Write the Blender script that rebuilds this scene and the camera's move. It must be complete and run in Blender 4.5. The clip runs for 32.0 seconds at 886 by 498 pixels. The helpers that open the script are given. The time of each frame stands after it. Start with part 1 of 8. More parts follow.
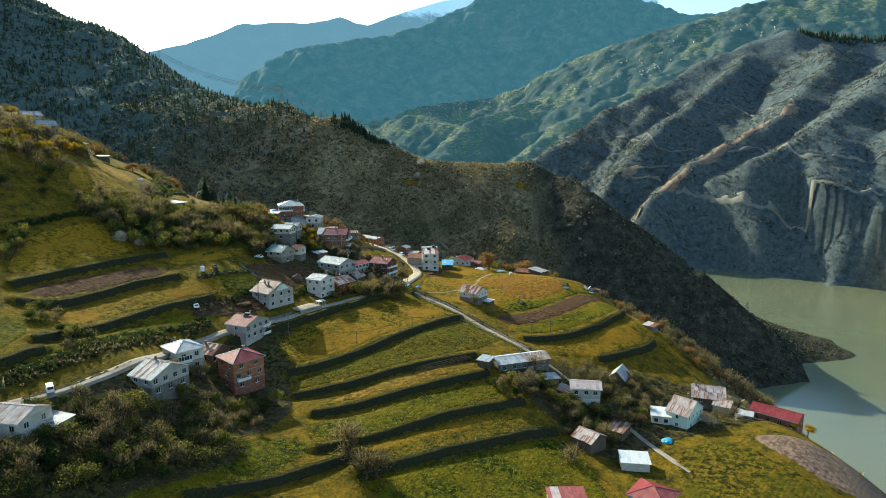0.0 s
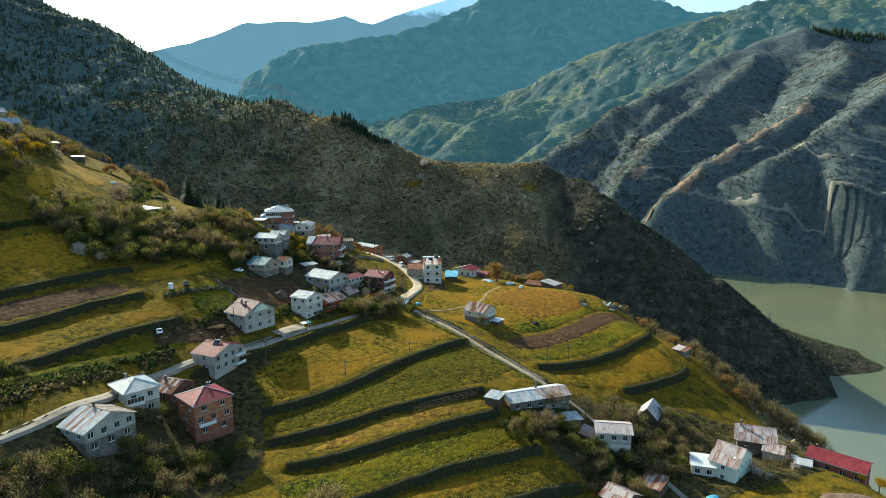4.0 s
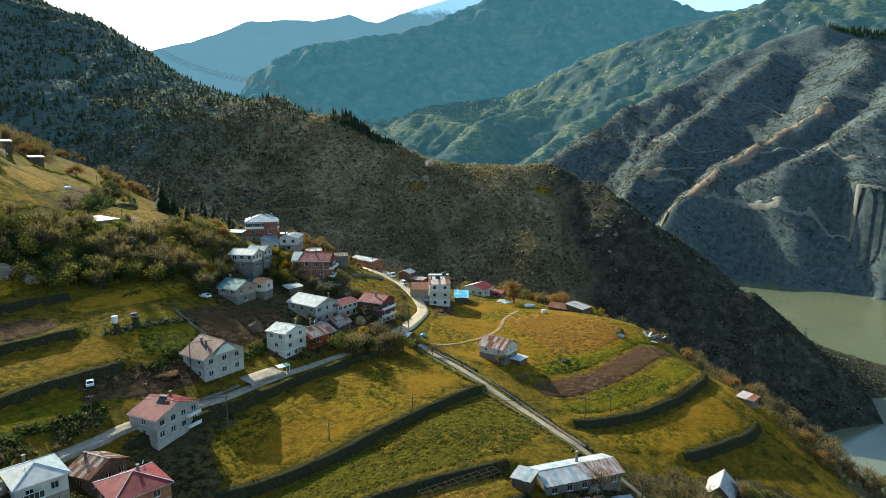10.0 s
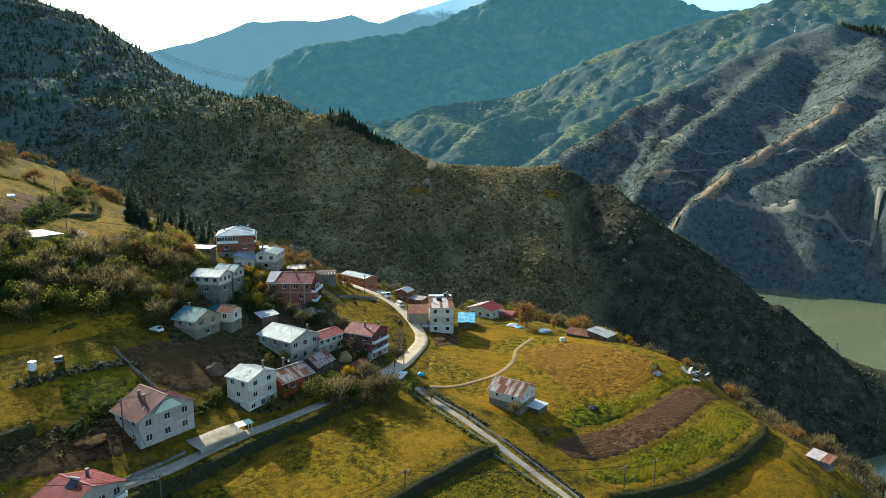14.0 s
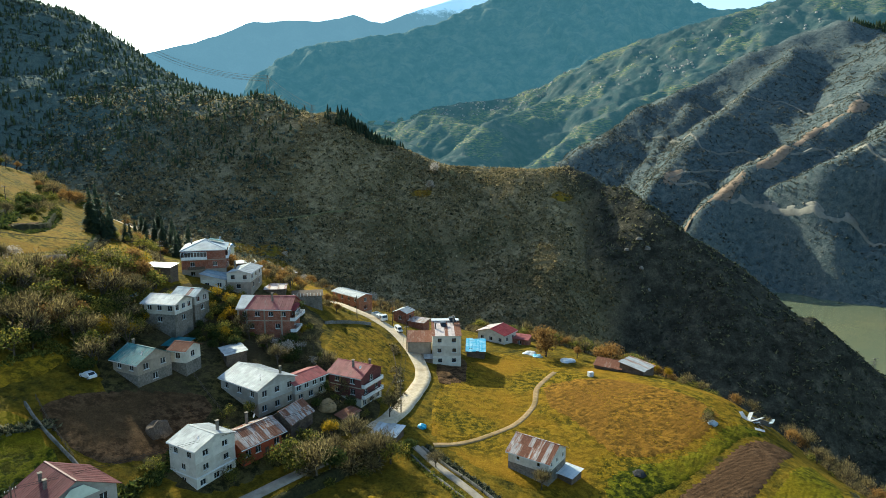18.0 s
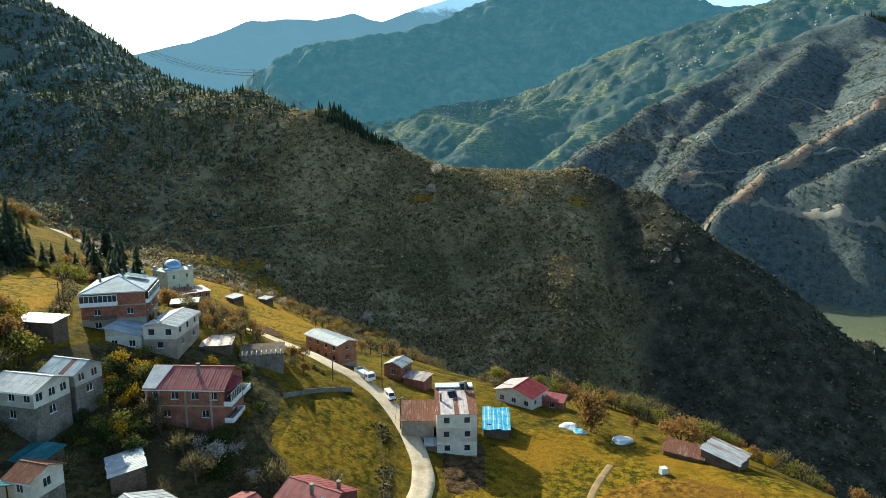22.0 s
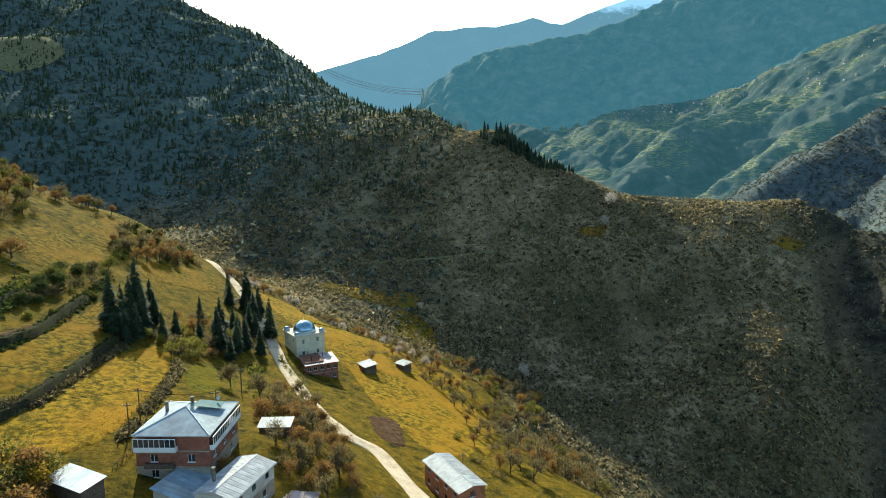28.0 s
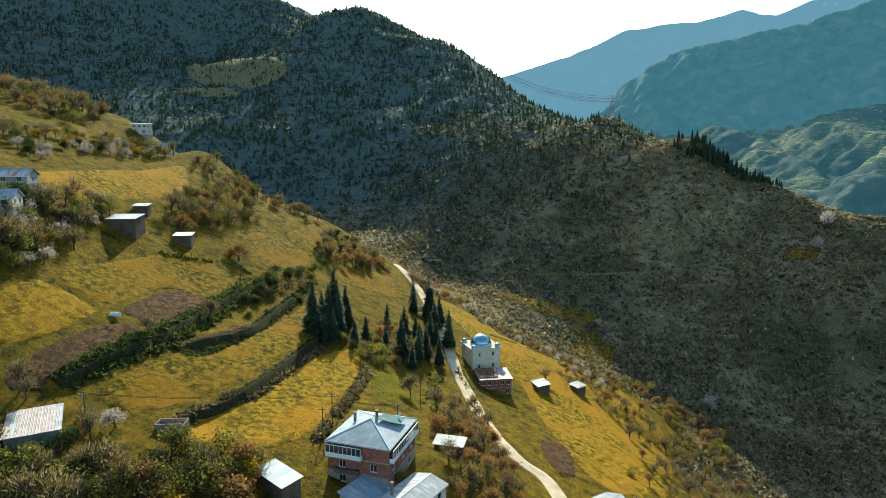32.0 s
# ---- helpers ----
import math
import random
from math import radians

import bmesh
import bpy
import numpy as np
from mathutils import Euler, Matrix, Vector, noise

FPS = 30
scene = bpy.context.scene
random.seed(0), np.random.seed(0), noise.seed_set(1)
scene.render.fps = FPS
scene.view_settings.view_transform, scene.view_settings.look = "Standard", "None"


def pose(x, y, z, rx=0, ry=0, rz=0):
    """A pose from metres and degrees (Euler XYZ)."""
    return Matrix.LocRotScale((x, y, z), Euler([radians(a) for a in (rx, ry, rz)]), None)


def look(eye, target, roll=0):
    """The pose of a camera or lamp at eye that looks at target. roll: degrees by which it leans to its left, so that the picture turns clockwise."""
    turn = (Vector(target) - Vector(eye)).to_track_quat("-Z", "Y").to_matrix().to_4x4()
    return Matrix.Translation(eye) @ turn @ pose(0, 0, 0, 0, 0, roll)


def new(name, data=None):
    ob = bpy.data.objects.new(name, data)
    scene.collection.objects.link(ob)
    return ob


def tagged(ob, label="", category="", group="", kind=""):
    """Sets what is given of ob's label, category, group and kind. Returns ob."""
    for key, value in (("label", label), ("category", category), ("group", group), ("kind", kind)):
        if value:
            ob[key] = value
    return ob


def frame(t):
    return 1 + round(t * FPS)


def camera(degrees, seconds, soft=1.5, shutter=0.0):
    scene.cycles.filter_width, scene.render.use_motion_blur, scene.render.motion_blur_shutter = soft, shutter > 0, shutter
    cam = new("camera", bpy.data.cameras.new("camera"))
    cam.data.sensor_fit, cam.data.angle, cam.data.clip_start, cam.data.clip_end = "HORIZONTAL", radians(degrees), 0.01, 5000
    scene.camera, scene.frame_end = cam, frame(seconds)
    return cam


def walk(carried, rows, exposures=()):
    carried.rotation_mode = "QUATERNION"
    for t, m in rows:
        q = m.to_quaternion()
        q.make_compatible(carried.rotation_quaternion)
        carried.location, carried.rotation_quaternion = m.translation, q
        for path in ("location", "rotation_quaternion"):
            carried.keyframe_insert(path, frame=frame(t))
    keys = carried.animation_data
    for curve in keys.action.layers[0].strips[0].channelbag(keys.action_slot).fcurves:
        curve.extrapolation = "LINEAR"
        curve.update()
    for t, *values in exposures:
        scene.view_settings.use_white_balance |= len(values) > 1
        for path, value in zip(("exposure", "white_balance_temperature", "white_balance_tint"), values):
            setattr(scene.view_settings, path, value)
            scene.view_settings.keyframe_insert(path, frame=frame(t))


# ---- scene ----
# seconds, place in metres, yaw, pitch and roll in degrees
PATH = [
    (0, 0.00, 0.00, 0.00, -0.00, -9.27, 0.02),
    (1, -0.10, 8.61, 0.15, 0.09, -9.37, 0.01),
    (2, 0.46, 16.26, 0.29, 0.23, -9.35, -0.08),
    (3, 1.09, 23.93, 0.12, 0.37, -9.30, -0.03),
    (6, -0.48, 48.57, 0.28, 0.64, -9.28, -0.07),
    (7, -1.08, 55.33, 0.39, 0.73, -9.34, -0.16),
    (8, -1.49, 61.34, 0.33, 0.81, -9.33, -0.20),
    (9, -1.80, 69.11, 0.32, 0.87, -9.31, -0.14),
    (10, -1.77, 77.17, 0.19, 0.89, -9.27, -0.16),
    (11, -1.45, 86.22, -0.11, 0.94, -9.23, -0.08),
    (12, -1.23, 95.47, -0.01, 1.02, -9.22, -0.09),
    (13, -1.57, 104.51, 0.33, 1.12, -9.17, -0.08),
    (14, -1.97, 113.82, 0.44, 1.18, -9.15, -0.12),
    (17, -2.90, 137.40, 0.30, 1.45, -9.12, -0.12),
    (18, -3.47, 149.58, -0.10, 1.45, -9.08, -0.01),
    (19, -4.33, 162.97, -0.62, 1.50, -9.03, -0.05),
    (20, -5.31, 177.10, -0.62, 1.47, -9.06, -0.03),
    (21, -5.79, 192.20, -0.79, 1.52, -9.01, 0.03),
    (22, -6.49, 207.00, -0.10, 1.53, -9.05, 0.13),
    (23, -7.56, 224.20, 2.79, 1.55, -9.04, 0.17),
    (24, -8.63, 242.37, 5.58, 1.59, -9.00, 0.11),
    (24.5, -8.63, 249.50, 7.29, 1.68, -9.01, 0.06),
    (25, -8.37, 253.67, 8.91, 2.10, -9.00, 0.10),
    (25.5, -7.97, 255.56, 10.53, 3.40, -8.95, 0.20),
    (26, -7.56, 256.10, 12.22, 5.50, -8.90, 0.30),
    (26.5, -7.32, 256.06, 13.92, 8.31, -8.87, 0.40),
    (27, -7.17, 256.02, 15.45, 12.30, -8.84, 0.31),
    (27.5, -6.95, 256.09, 16.72, 15.55, -8.78, 0.26),
    (28, -7.08, 255.92, 18.04, 17.61, -8.76, 0.13),
    (28.5, -7.27, 255.93, 19.06, 19.42, -8.75, 0.08),
    (29, -7.22, 255.76, 20.34, 21.23, -8.75, 0.02),
    (29.5, -7.19, 255.78, 21.18, 22.56, -8.70, 0.02),
    (30, -7.20, 255.66, 22.08, 24.94, -8.67, 0.02),
    (30.5, -7.36, 255.82, 22.78, 27.63, -8.67, -0.08),
    (31, -7.30, 255.90, 23.41, 30.71, -8.61, -0.16),
    (31.5, -7.10, 255.89, 23.87, 32.87, -8.57, -0.12),
    (32, -7.21, 256.00, 24.29, 34.52, -8.56, -0.19),
]
cam = camera(71.77, 32.0, soft=0.9)
walk(cam, [(t, pose(x, y, z, 90 + pitch, roll, yaw)) for t, x, y, z, yaw, pitch, roll in PATH], exposures=[(0, 0.8, 5800, -5), (32, 0.8, 5800, -5)])

# ---- light ----
SUN_AZIMUTH, SUN_HEIGHT = -38.0, 29.0   # degrees: from straight ahead (left is negative), above the horizon
world = bpy.data.worlds.new("world")
scene.world = world
world.use_nodes = True
sky = world.node_tree.nodes.new("ShaderNodeTexSky")
sky.sky_type, sky.sun_disc = "NISHITA", False
sky.sun_elevation, sky.sun_rotation = radians(SUN_HEIGHT), radians(SUN_AZIMUTH)
sky.air_density, sky.dust_density = 1.0, 1.2
world.node_tree.nodes["Background"].inputs["Strength"].default_value = 0.14
world.node_tree.links.new(sky.outputs[0], world.node_tree.nodes["Background"].inputs["Color"])
sun = new("sun", bpy.data.lights.new("sun", "SUN"))
sun.data.energy, sun.data.angle, sun.data.color = 5.0, radians(0.6), (1.0, 0.88, 0.68)
_a, _e = radians(SUN_AZIMUTH), radians(SUN_HEIGHT)
sun.matrix_world = look((0, 0, 0), (-math.sin(_a) * math.cos(_e), -math.cos(_a) * math.cos(_e), -math.sin(_e)))


# ---- landform: heights that the sheet of ground passes through, with the roughness of the slope there ----
TERRACES = [  # the farmed spur, by x, y, z
    (-113, 181, -54), (-84, 171, -63), (-72, 188, -73), (53, 179, -92), (114, 185, -91), (46, 228, -81),
    (86, 216, -92), (-125, 256, -42), (-96, 249, -49), (-57, 254, -62), (-18, 228, -70), (19, 248, -73),
    (32, 219, -76), (89, 263, -77), (84, 285, -76), (88, 305, -80), (36, 277, -71), (-11, 279, -66.5),
    (7, 255, -69.6), (-123, 326, -32), (-88, 340, -39.5), (-65, 312, -50), (-44, 312, -54), (-17, 324, -65),
    (27, 335, -69), (57, 340, -71), (79, 311, -73), (-35, 366, -60), (-66.7, 172.9, -76.5), (-47, 171.5, -80.0), (-24, 177, -81), (14, 383, -73), (-53, 386, -61),
]
UPPER_FARMS = [
    (-78, 409, -60), (-108, 433, -59), (-127, 455, -57), (-131, 302, -29), (-206, 380, -9), (-203, 347, -3), (-92, 325, -36.5), (-75, 357, -41), (-80, 303, -46),
    (-262, 587, -57), (-170, 480, -48), (-317, 371, 40), (-326, 448, 25), (-352, 451, 38), (-316, 467, 26), (-392, 441, 52), (-430, 430, 60), (-388, 456, 49), (-420, 500, 20), (-264, 490, -7), (-251, 504, -15), (-291, 478, 6), (-329, 471, 18), (-233, 506, -27), (-215, 504, -36), (-300, 560, -30),
    (-180, 300, -5), (-200, 200, -20), (-60, 130, -78), (20, 130, -92), (-10, 180, -80), (110, 120, -100), (0, 0, -110),
    (-150, 0, -70), (150, 0, -140), (-350, 200, 50), (-220, 330, 15), (-20, 425, -78), (40, 400, -82), (-136, 500, -62), (-112, 540, -83), (-90, 545, -95), (-66, 500, -90), (-57, 460, -79),
]
RAVINE = [
    (125, 235, -102), (165, 300, -140), (130, 370, -120), (75, 410, -105), (0, 455, -103), (-55, 500, -100),
    (-70, 618, -117), (-150, 560, -84), (-262, 620, -68), (60, 540, -160), (150, 480, -185), (230, 440, -212),
    (300, 480, -222), (400, 520, -222), (230, 300, -205), (300, 200, -222), (500, 700, -225), (430, 860, -225),
    (250, 150, -200), (-420, 640, -45), (700, 700, -225), (260, 900, -222), (150, 1000, -225), (700, 300, -225),
]
RIDGE = [
    (-221, 860, 62), (-157, 788, 36), (-124, 790, 35), (-102, 783, 20), (-60, 770, 4), (-18, 761, -12), (53, 768, -19),
    (100, 766, -18), (121, 750, -28), (171, 699, -52), (209, 668, -83), (240, 640, -108), (304, 620, -163),
    (365, 606, -200), (420, 598, -208), (-60, 690, -75), (60, 670, -78), (50, 600, -112), (100, 695, -62), (96, 645, -94), (86, 590, -124), (142, 668, -118), (150, 635, -146), (130, 595, -168), (192, 612, -138), (160, 560, -184), (222, 585, -134), (-200, 720, -20),
    (0, 640, -110), (0, 860, -100), (120, 860, -130), (-150, 920, -30), (260, 760, -190), (300, 560, -205),
]
LEFT_MOUNTAIN = [
    (-770, 1117, 290), (-917, 1113, 278), (-606, 1119, 216), (-493, 1060, 158), (-428, 1020, 114), (-320, 950, 72),
    (-998, 932, 195), (-771, 733, 100), (-560, 760, 60), (-450, 720, 0), (-350, 760, 15), (-620, 950, 160),
    (-1172, 1251, 371), (-1050, 1114, 343), (-960, 1140, 290), (-1129, 1007, 373), (-1171, 836, 358), (-1193, 651, 318), (-900, 500, 120), (-640, 430, 45), (-470, 560, -20), (-500, 470, -10), (-600, 600, 5), (-1300, 300, 300), (-700, 0, 150), (-800, 1400, 200),
    (-400, 1200, 0), (-1500, 1300, 440), (-1900, 1300, 540),
]
RIGHT_MOUNTAIN = [
    (466, 1055, -209), (508, 1012, -209), (588, 954, -209), (668, 906, -209), (800, 800, -209), (537, 1173, -17),
    (428, 1175, -70), (382, 1200, -137), (686, 1277, 84), (840, 1592, 277), (896, 1619, 295), (1014, 1607, 313),
    (1135, 1647, 348), (623, 1900, 192), (357, 1457, -107), (327, 1668, 51), (900, 1100, 20), (1200, 1200, 120),
    (700, 1050, -60), (1100, 800, -209), (1300, 950, -100), (1600, 1500, 350), (250, 1300, -200), (200, 1550, -120), (158, 2200, -250),
    (1000, 2200, -100), (-200, 1500, -170), (-300, 2200, -250),
]
_pts = np.array([(*p, r) for g, r in ((TERRACES, 0.0), (UPPER_FARMS, 0.06), (RAVINE, 0.55), (RIDGE, 0.7), (LEFT_MOUNTAIN, 1.0), (RIGHT_MOUNTAIN, 1.0)) for p in g], float)


def _kernel(x, y):
    d2 = (x[:, None] - _pts[None, :, 0]) ** 2 + (y[:, None] - _pts[None, :, 1]) ** 2
    return np.sqrt(d2 + 14.0 ** 2)


def _solve_weights():
    n = len(_pts)
    a = np.zeros((n + 3, n + 3))
    a[:n, :n] = _kernel(_pts[:, 0], _pts[:, 1])
    a[:n, n:] = a[n:, :n].T.copy() * 0 + np.c_[np.ones(n), _pts[:, :2] / 1000]
    a[n:, :n] = a[:n, n:].T
    return np.linalg.solve(a, np.r_[_pts[:, 2:4], np.zeros((3, 2))])


_weights = _solve_weights()


def _hash(ix, iy, seed):
    h = (ix.astype(np.int64) * 374761393 + iy.astype(np.int64) * 668265263 + seed * 1442695041) & 0x7FFFFFFF
    h = ((h ^ (h >> 13)) * 1274126177) & 0x7FFFFFFF
    return ((h ^ (h >> 16)) & 0xFFFF) / 32767.5 - 1.0


def value_noise(x, y, seed=0):
    ix, iy = np.floor(x), np.floor(y)
    fx, fy = x - ix, y - iy
    fx, fy = fx * fx * (3 - 2 * fx), fy * fy * (3 - 2 * fy)
    a, b = _hash(ix, iy, seed), _hash(ix + 1, iy, seed)
    c, d = _hash(ix, iy + 1, seed), _hash(ix + 1, iy + 1, seed)
    return (a * (1 - fx) + b * fx) * (1 - fy) + (c * (1 - fx) + d * fx) * fy


BANKS = [  # terrace edges, uphill on the left of each line
    [(-53, 199), (-37, 208), (-18, 224), (7, 250)], [(-48, 187), (-29, 195), (-12, 203), (12, 213)], [(-40, 177), (-8, 191), (16, 203)],
    [(-35, 158), (-4, 175), (27, 191)], [(-22, 150), (7, 165), (36, 181)], [(-59, 129), (-43, 141), (-23, 160)],
    [(33, 240), (62, 253), (78, 265), (84, 275)], [(62, 234), (83, 244), (90, 250)], [(-141, 195), (-136, 212), (-124, 244), (-117, 255)],
    [(-134, 187), (-125, 193), (-114, 222), (-104, 237)], [(-116, 167), (-108, 183), (-101, 209), (-88, 230)], [(-116, 150), (-111, 164)],
    [(-123, 328), (-126, 344), (-134, 363), (-148, 390)], [(-144, 312), (-149, 325), (-155, 342), (-168, 365), (-181, 387)], [(-150, 346), (-155, 369), (-164, 385), (-176, 406)],
    [(-75.5, 207), (-67, 218), (-57, 229), (-46, 244), (-31, 261), (-21, 274)],
]


def bank_step(x, y):
    dz = np.zeros(len(x))
    for line in BANKS:
        p = np.array(line, float)
        near = np.where((x > p[:, 0].min() - 16) & (x < p[:, 0].max() + 16) & (y > p[:, 1].min() - 16) & (y < p[:, 1].max() + 16))[0]
        if not len(near):
            continue
        qx, qy = x[near], y[near]
        best, side = np.full(len(near), 1e9), np.zeros(len(near))
        for (ax, ay), (bx, by) in zip(p[:-1], p[1:]):
            ex, ey = bx - ax, by - ay
            n2 = ex * ex + ey * ey
            u = np.clip(((qx - ax) * ex + (qy - ay) * ey) / n2, 0, 1)
            d = np.hypot(qx - ax - u * ex, qy - ay - u * ey)
            s = (ex * (qy - ay) - ey * (qx - ax)) / math.sqrt(n2)
            side = np.where(d < best, s, side)
            best = np.minimum(d, best)
        off = np.sqrt(np.maximum(best ** 2 - side ** 2, 0))
        dz[near] += 1.15 * np.tanh(side / 0.5) * np.exp(-best / 4.5) * np.exp(-(off / 3.0) ** 2)
    return dz


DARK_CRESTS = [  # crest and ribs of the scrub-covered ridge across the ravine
    [(-335, 1000, 70), (-227, 900, 49), (-145, 830, 35), (-110, 785, 24), (-84, 775, 9), (-44, 765, -3), (-10, 760, -15), (48, 772, -17), (80, 765, -22), (101, 755, -15),
     (118, 745, -22), (126, 735, -32), (147, 720, -33), (158, 690, -48), (179, 660, -65), (200, 632, -88), (240, 640, -109), (262, 632, -135)],
    [(225, 600, -122), (251, 585, -118), (275, 572, -140), (296, 560, -162), (327, 545, -191), (355, 540, -207)],
]
SHORE_CRESTS = [  # crest and spurs of the far shore's mountain
    [(120, 1470, -130), (204, 1540, -40), (271, 1590, 4), (331, 1620, 41), (448, 1700, 101), (612, 1811, 176), (783, 1880, 260), (933, 1920, 321), (1032, 1930, 349), (1129, 1930, 343), (1257, 1880, 312), (1419, 1800, 336)],
    [(933, 1920, 315), (748, 1680, 190), (532, 1480, 67), (397, 1330, -39), (347, 1290, -71), (276, 1240, -110), (220, 1200, -160)],
    [(1129, 1930, 330), (960, 1560, 222), (732, 1336, 90), (644, 1280, 47), (520, 1205, -10), (429, 1170, -62), (335, 1120, -123), (270, 1085, -170)],
    [(1100, 1500, 230), (922, 1300, 167), (718, 1140, 62), (617, 1100, 19), (552, 1078, -15), (530, 1050, -80), (500, 1010, -150)],
    [(1050, 1250, 200), (865, 1100, 104), (740, 1010, 20), (660, 965, -60), (610, 930, -150)],
    [(448, 1700, 101), (355, 1600, 14), (304, 1540, -46), (260, 1480, -100)],
    [(612, 1811, 172), (520, 1640, 80), (430, 1520, 5), (360, 1440, -60)],
    [(644, 1280, 44), (600, 1170, -40), (560, 1100, -110), (520, 1040, -165)],
]


def crest_land(x, y, lines, tilt, ribs=1.0, seed=0, round_top=10.0, wander=1.0):
    """Height of slopes that fall from crest lines, cut by gullies that run down from them."""
    wx = x + wander * (15 * value_noise(x / 75, y / 75, 31 + seed) + 6 * value_noise(x / 27, y / 27, 32 + seed))
    wy = y + wander * (15 * value_noise(x / 75, y / 75, 41 + seed) + 6 * value_noise(x / 27, y / 27, 42 + seed))
    out = np.full(len(x), -1e4)
    for j, line in enumerate(lines):
        run, near = 0.0, np.full(len(x), 1e9)
        along, top = np.zeros(len(x)), np.zeros(len(x))
        for (ax, ay, az), (bx, by, bz) in zip(line, line[1:]):
            ex, ey = bx - ax, by - ay
            n = math.hypot(ex, ey)
            u = np.clip(((wx - ax) * ex + (wy - ay) * ey) / (n * n), 0, 1)
            d = np.hypot(wx - ax - u * ex, wy - ay - u * ey)
            hit = d < near
            near = np.where(hit, d, near)
            along = np.where(hit, run + u * n + 37 * np.sign(ex * (wy - ay) - ey * (wx - ax)) + 900 * j, along)
            top = np.where(hit, az + (bz - az) * u, top)
            run += n
        k = np.where(top - tilt * near * near / (near + round_top) > out - 5)[0]
        if not len(k):
            continue
        d, s = near[k], along[k]
        gully = np.abs(value_noise(s / 46, d / 260 + 0.2 * s / 46, 51 + seed)) * np.minimum(d * 0.2, 15) + np.abs(value_noise(s / 19, d / 110, 52 + seed)) * np.minimum(d * 0.17, 9) + np.abs(value_noise(s / 8, d / 40, 53 + seed)) * np.minimum(d * 0.1, 2.0)
        out[k] = np.maximum(out[k], top[k] - tilt * d * d / (d + round_top) - ribs * gully)
    return out


def land(x, y):
    """Height and wildness of the ground at arrays of places."""
    x, y = np.atleast_1d(np.asarray(x, float)), np.atleast_1d(np.asarray(y, float))
    out = np.empty((len(x), 2))
    for i in range(0, len(x), 40000):
        s = slice(i, i + 40000)
        out[s] = _kernel(x[s], y[s]) @ _weights[:-3] + np.c_[np.ones(len(x[s])), x[s] / 1000, y[s] / 1000] @ _weights[-3:]
    z, w = out[:, 0], np.clip(out[:, 1], 0.0, 1.2)
    rough = np.zeros(len(x))
    for k, (size, amount) in enumerate(((170, 13.0), (80, 9.0), (37, 5.0), (17, 2.4), (8, 1.1), (4, 0.5))):
        n = value_noise(x / size + 0.3 * y / size, y / size - 0.3 * x / size, k)
        rough += amount * (0.5 - np.abs(n) * 1.6) if k < 4 else amount * n
    far = np.clip((y - 300) / 900, 0.25, 1.0)
    z = z + rough * w ** 1.5 * far
    near = np.where((y > 500) & (y < 1080) & (x > -420) & (x < 330))[0]
    if len(near):
        z[near] = np.maximum(z[near], crest_land(x[near], y[near], DARK_CRESTS, 0.78, 0.8, 0, 6.0, 0.45))
    shore = np.clip((x - 230 + 0.9 * (y - 900)) / 120, 0, 1) * np.clip((x + 300) / 150, 0, 1)
    near = np.where(shore > 0)[0]
    if len(near):
        c = np.maximum(crest_land(x[near], y[near], SHORE_CRESTS, 0.52, 0.9, 3), -216.0) + 0.55 * rough[near]
        c = np.where(c < -60, -60 + (c + 60) * 1.5, c)
        z[near] += (c - z[near]) * shore[near]
    return z + 0.25 * value_noise(x / 9, y / 9, 9) + bank_step(x, y), w


def height(x, y):
    return float(land([x], [y])[0][0])

# ---- materials ----
def shader(name, rough=0.9, metallic=0.0):
    m = bpy.data.materials.new(name)
    m.use_nodes = True
    b = m.node_tree.nodes["Principled BSDF"]
    b.inputs["Roughness"].default_value, b.inputs["Metallic"].default_value = rough, metallic
    if rough > 0.7:
        b.inputs["Specular IOR Level"].default_value = 0.03 if rough > 0.93 else 0.12
    return m, m.node_tree.nodes, m.node_tree.links, b


def coords(n, l, jitter=True):
    t = n.new("ShaderNodeTexCoord")
    if not jitter:
        return t.outputs["Object"]
    o, a = n.new("ShaderNodeObjectInfo"), n.new("ShaderNodeVectorMath")
    mul = n.new("ShaderNodeMath")
    mul.operation, mul.inputs[1].default_value = "MULTIPLY", 70.0
    l.new(o.outputs["Random"], mul.inputs[0])
    l.new(t.outputs["Object"], a.inputs[0])
    l.new(mul.outputs[0], a.inputs[1])
    return a.outputs[0]


def noise_at(n, l, vec, scale, detail=4.0, rough=0.6):
    t = n.new("ShaderNodeTexNoise")
    t.inputs["Scale"].default_value, t.inputs["Detail"].default_value, t.inputs["Roughness"].default_value = scale, detail, rough
    l.new(vec, t.inputs["Vector"])
    return t.outputs["Fac"]


def ramp(n, l, fac, stops):
    r = n.new("ShaderNodeValToRGB")
    while len(r.color_ramp.elements) < len(stops):
        r.color_ramp.elements.new(0.5)
    for el, (p, c) in zip(r.color_ramp.elements, stops):
        el.position, el.color = p, (*c, 1)
    l.new(fac, r.inputs["Fac"])
    return r.outputs["Color"]


def blend(n, l, fac, a, b, mode="MIX"):
    m = n.new("ShaderNodeMix")
    m.data_type, m.blend_type = "RGBA", mode
    for s, v in ((m.inputs["Factor"], fac), (m.inputs["A"], a), (m.inputs["B"], b)):
        if isinstance(v, (int, float)):
            s.default_value = v
        elif isinstance(v, tuple):
            s.default_value = (*v, 1)
        else:
            l.new(v, s)
    return m.outputs["Result"]


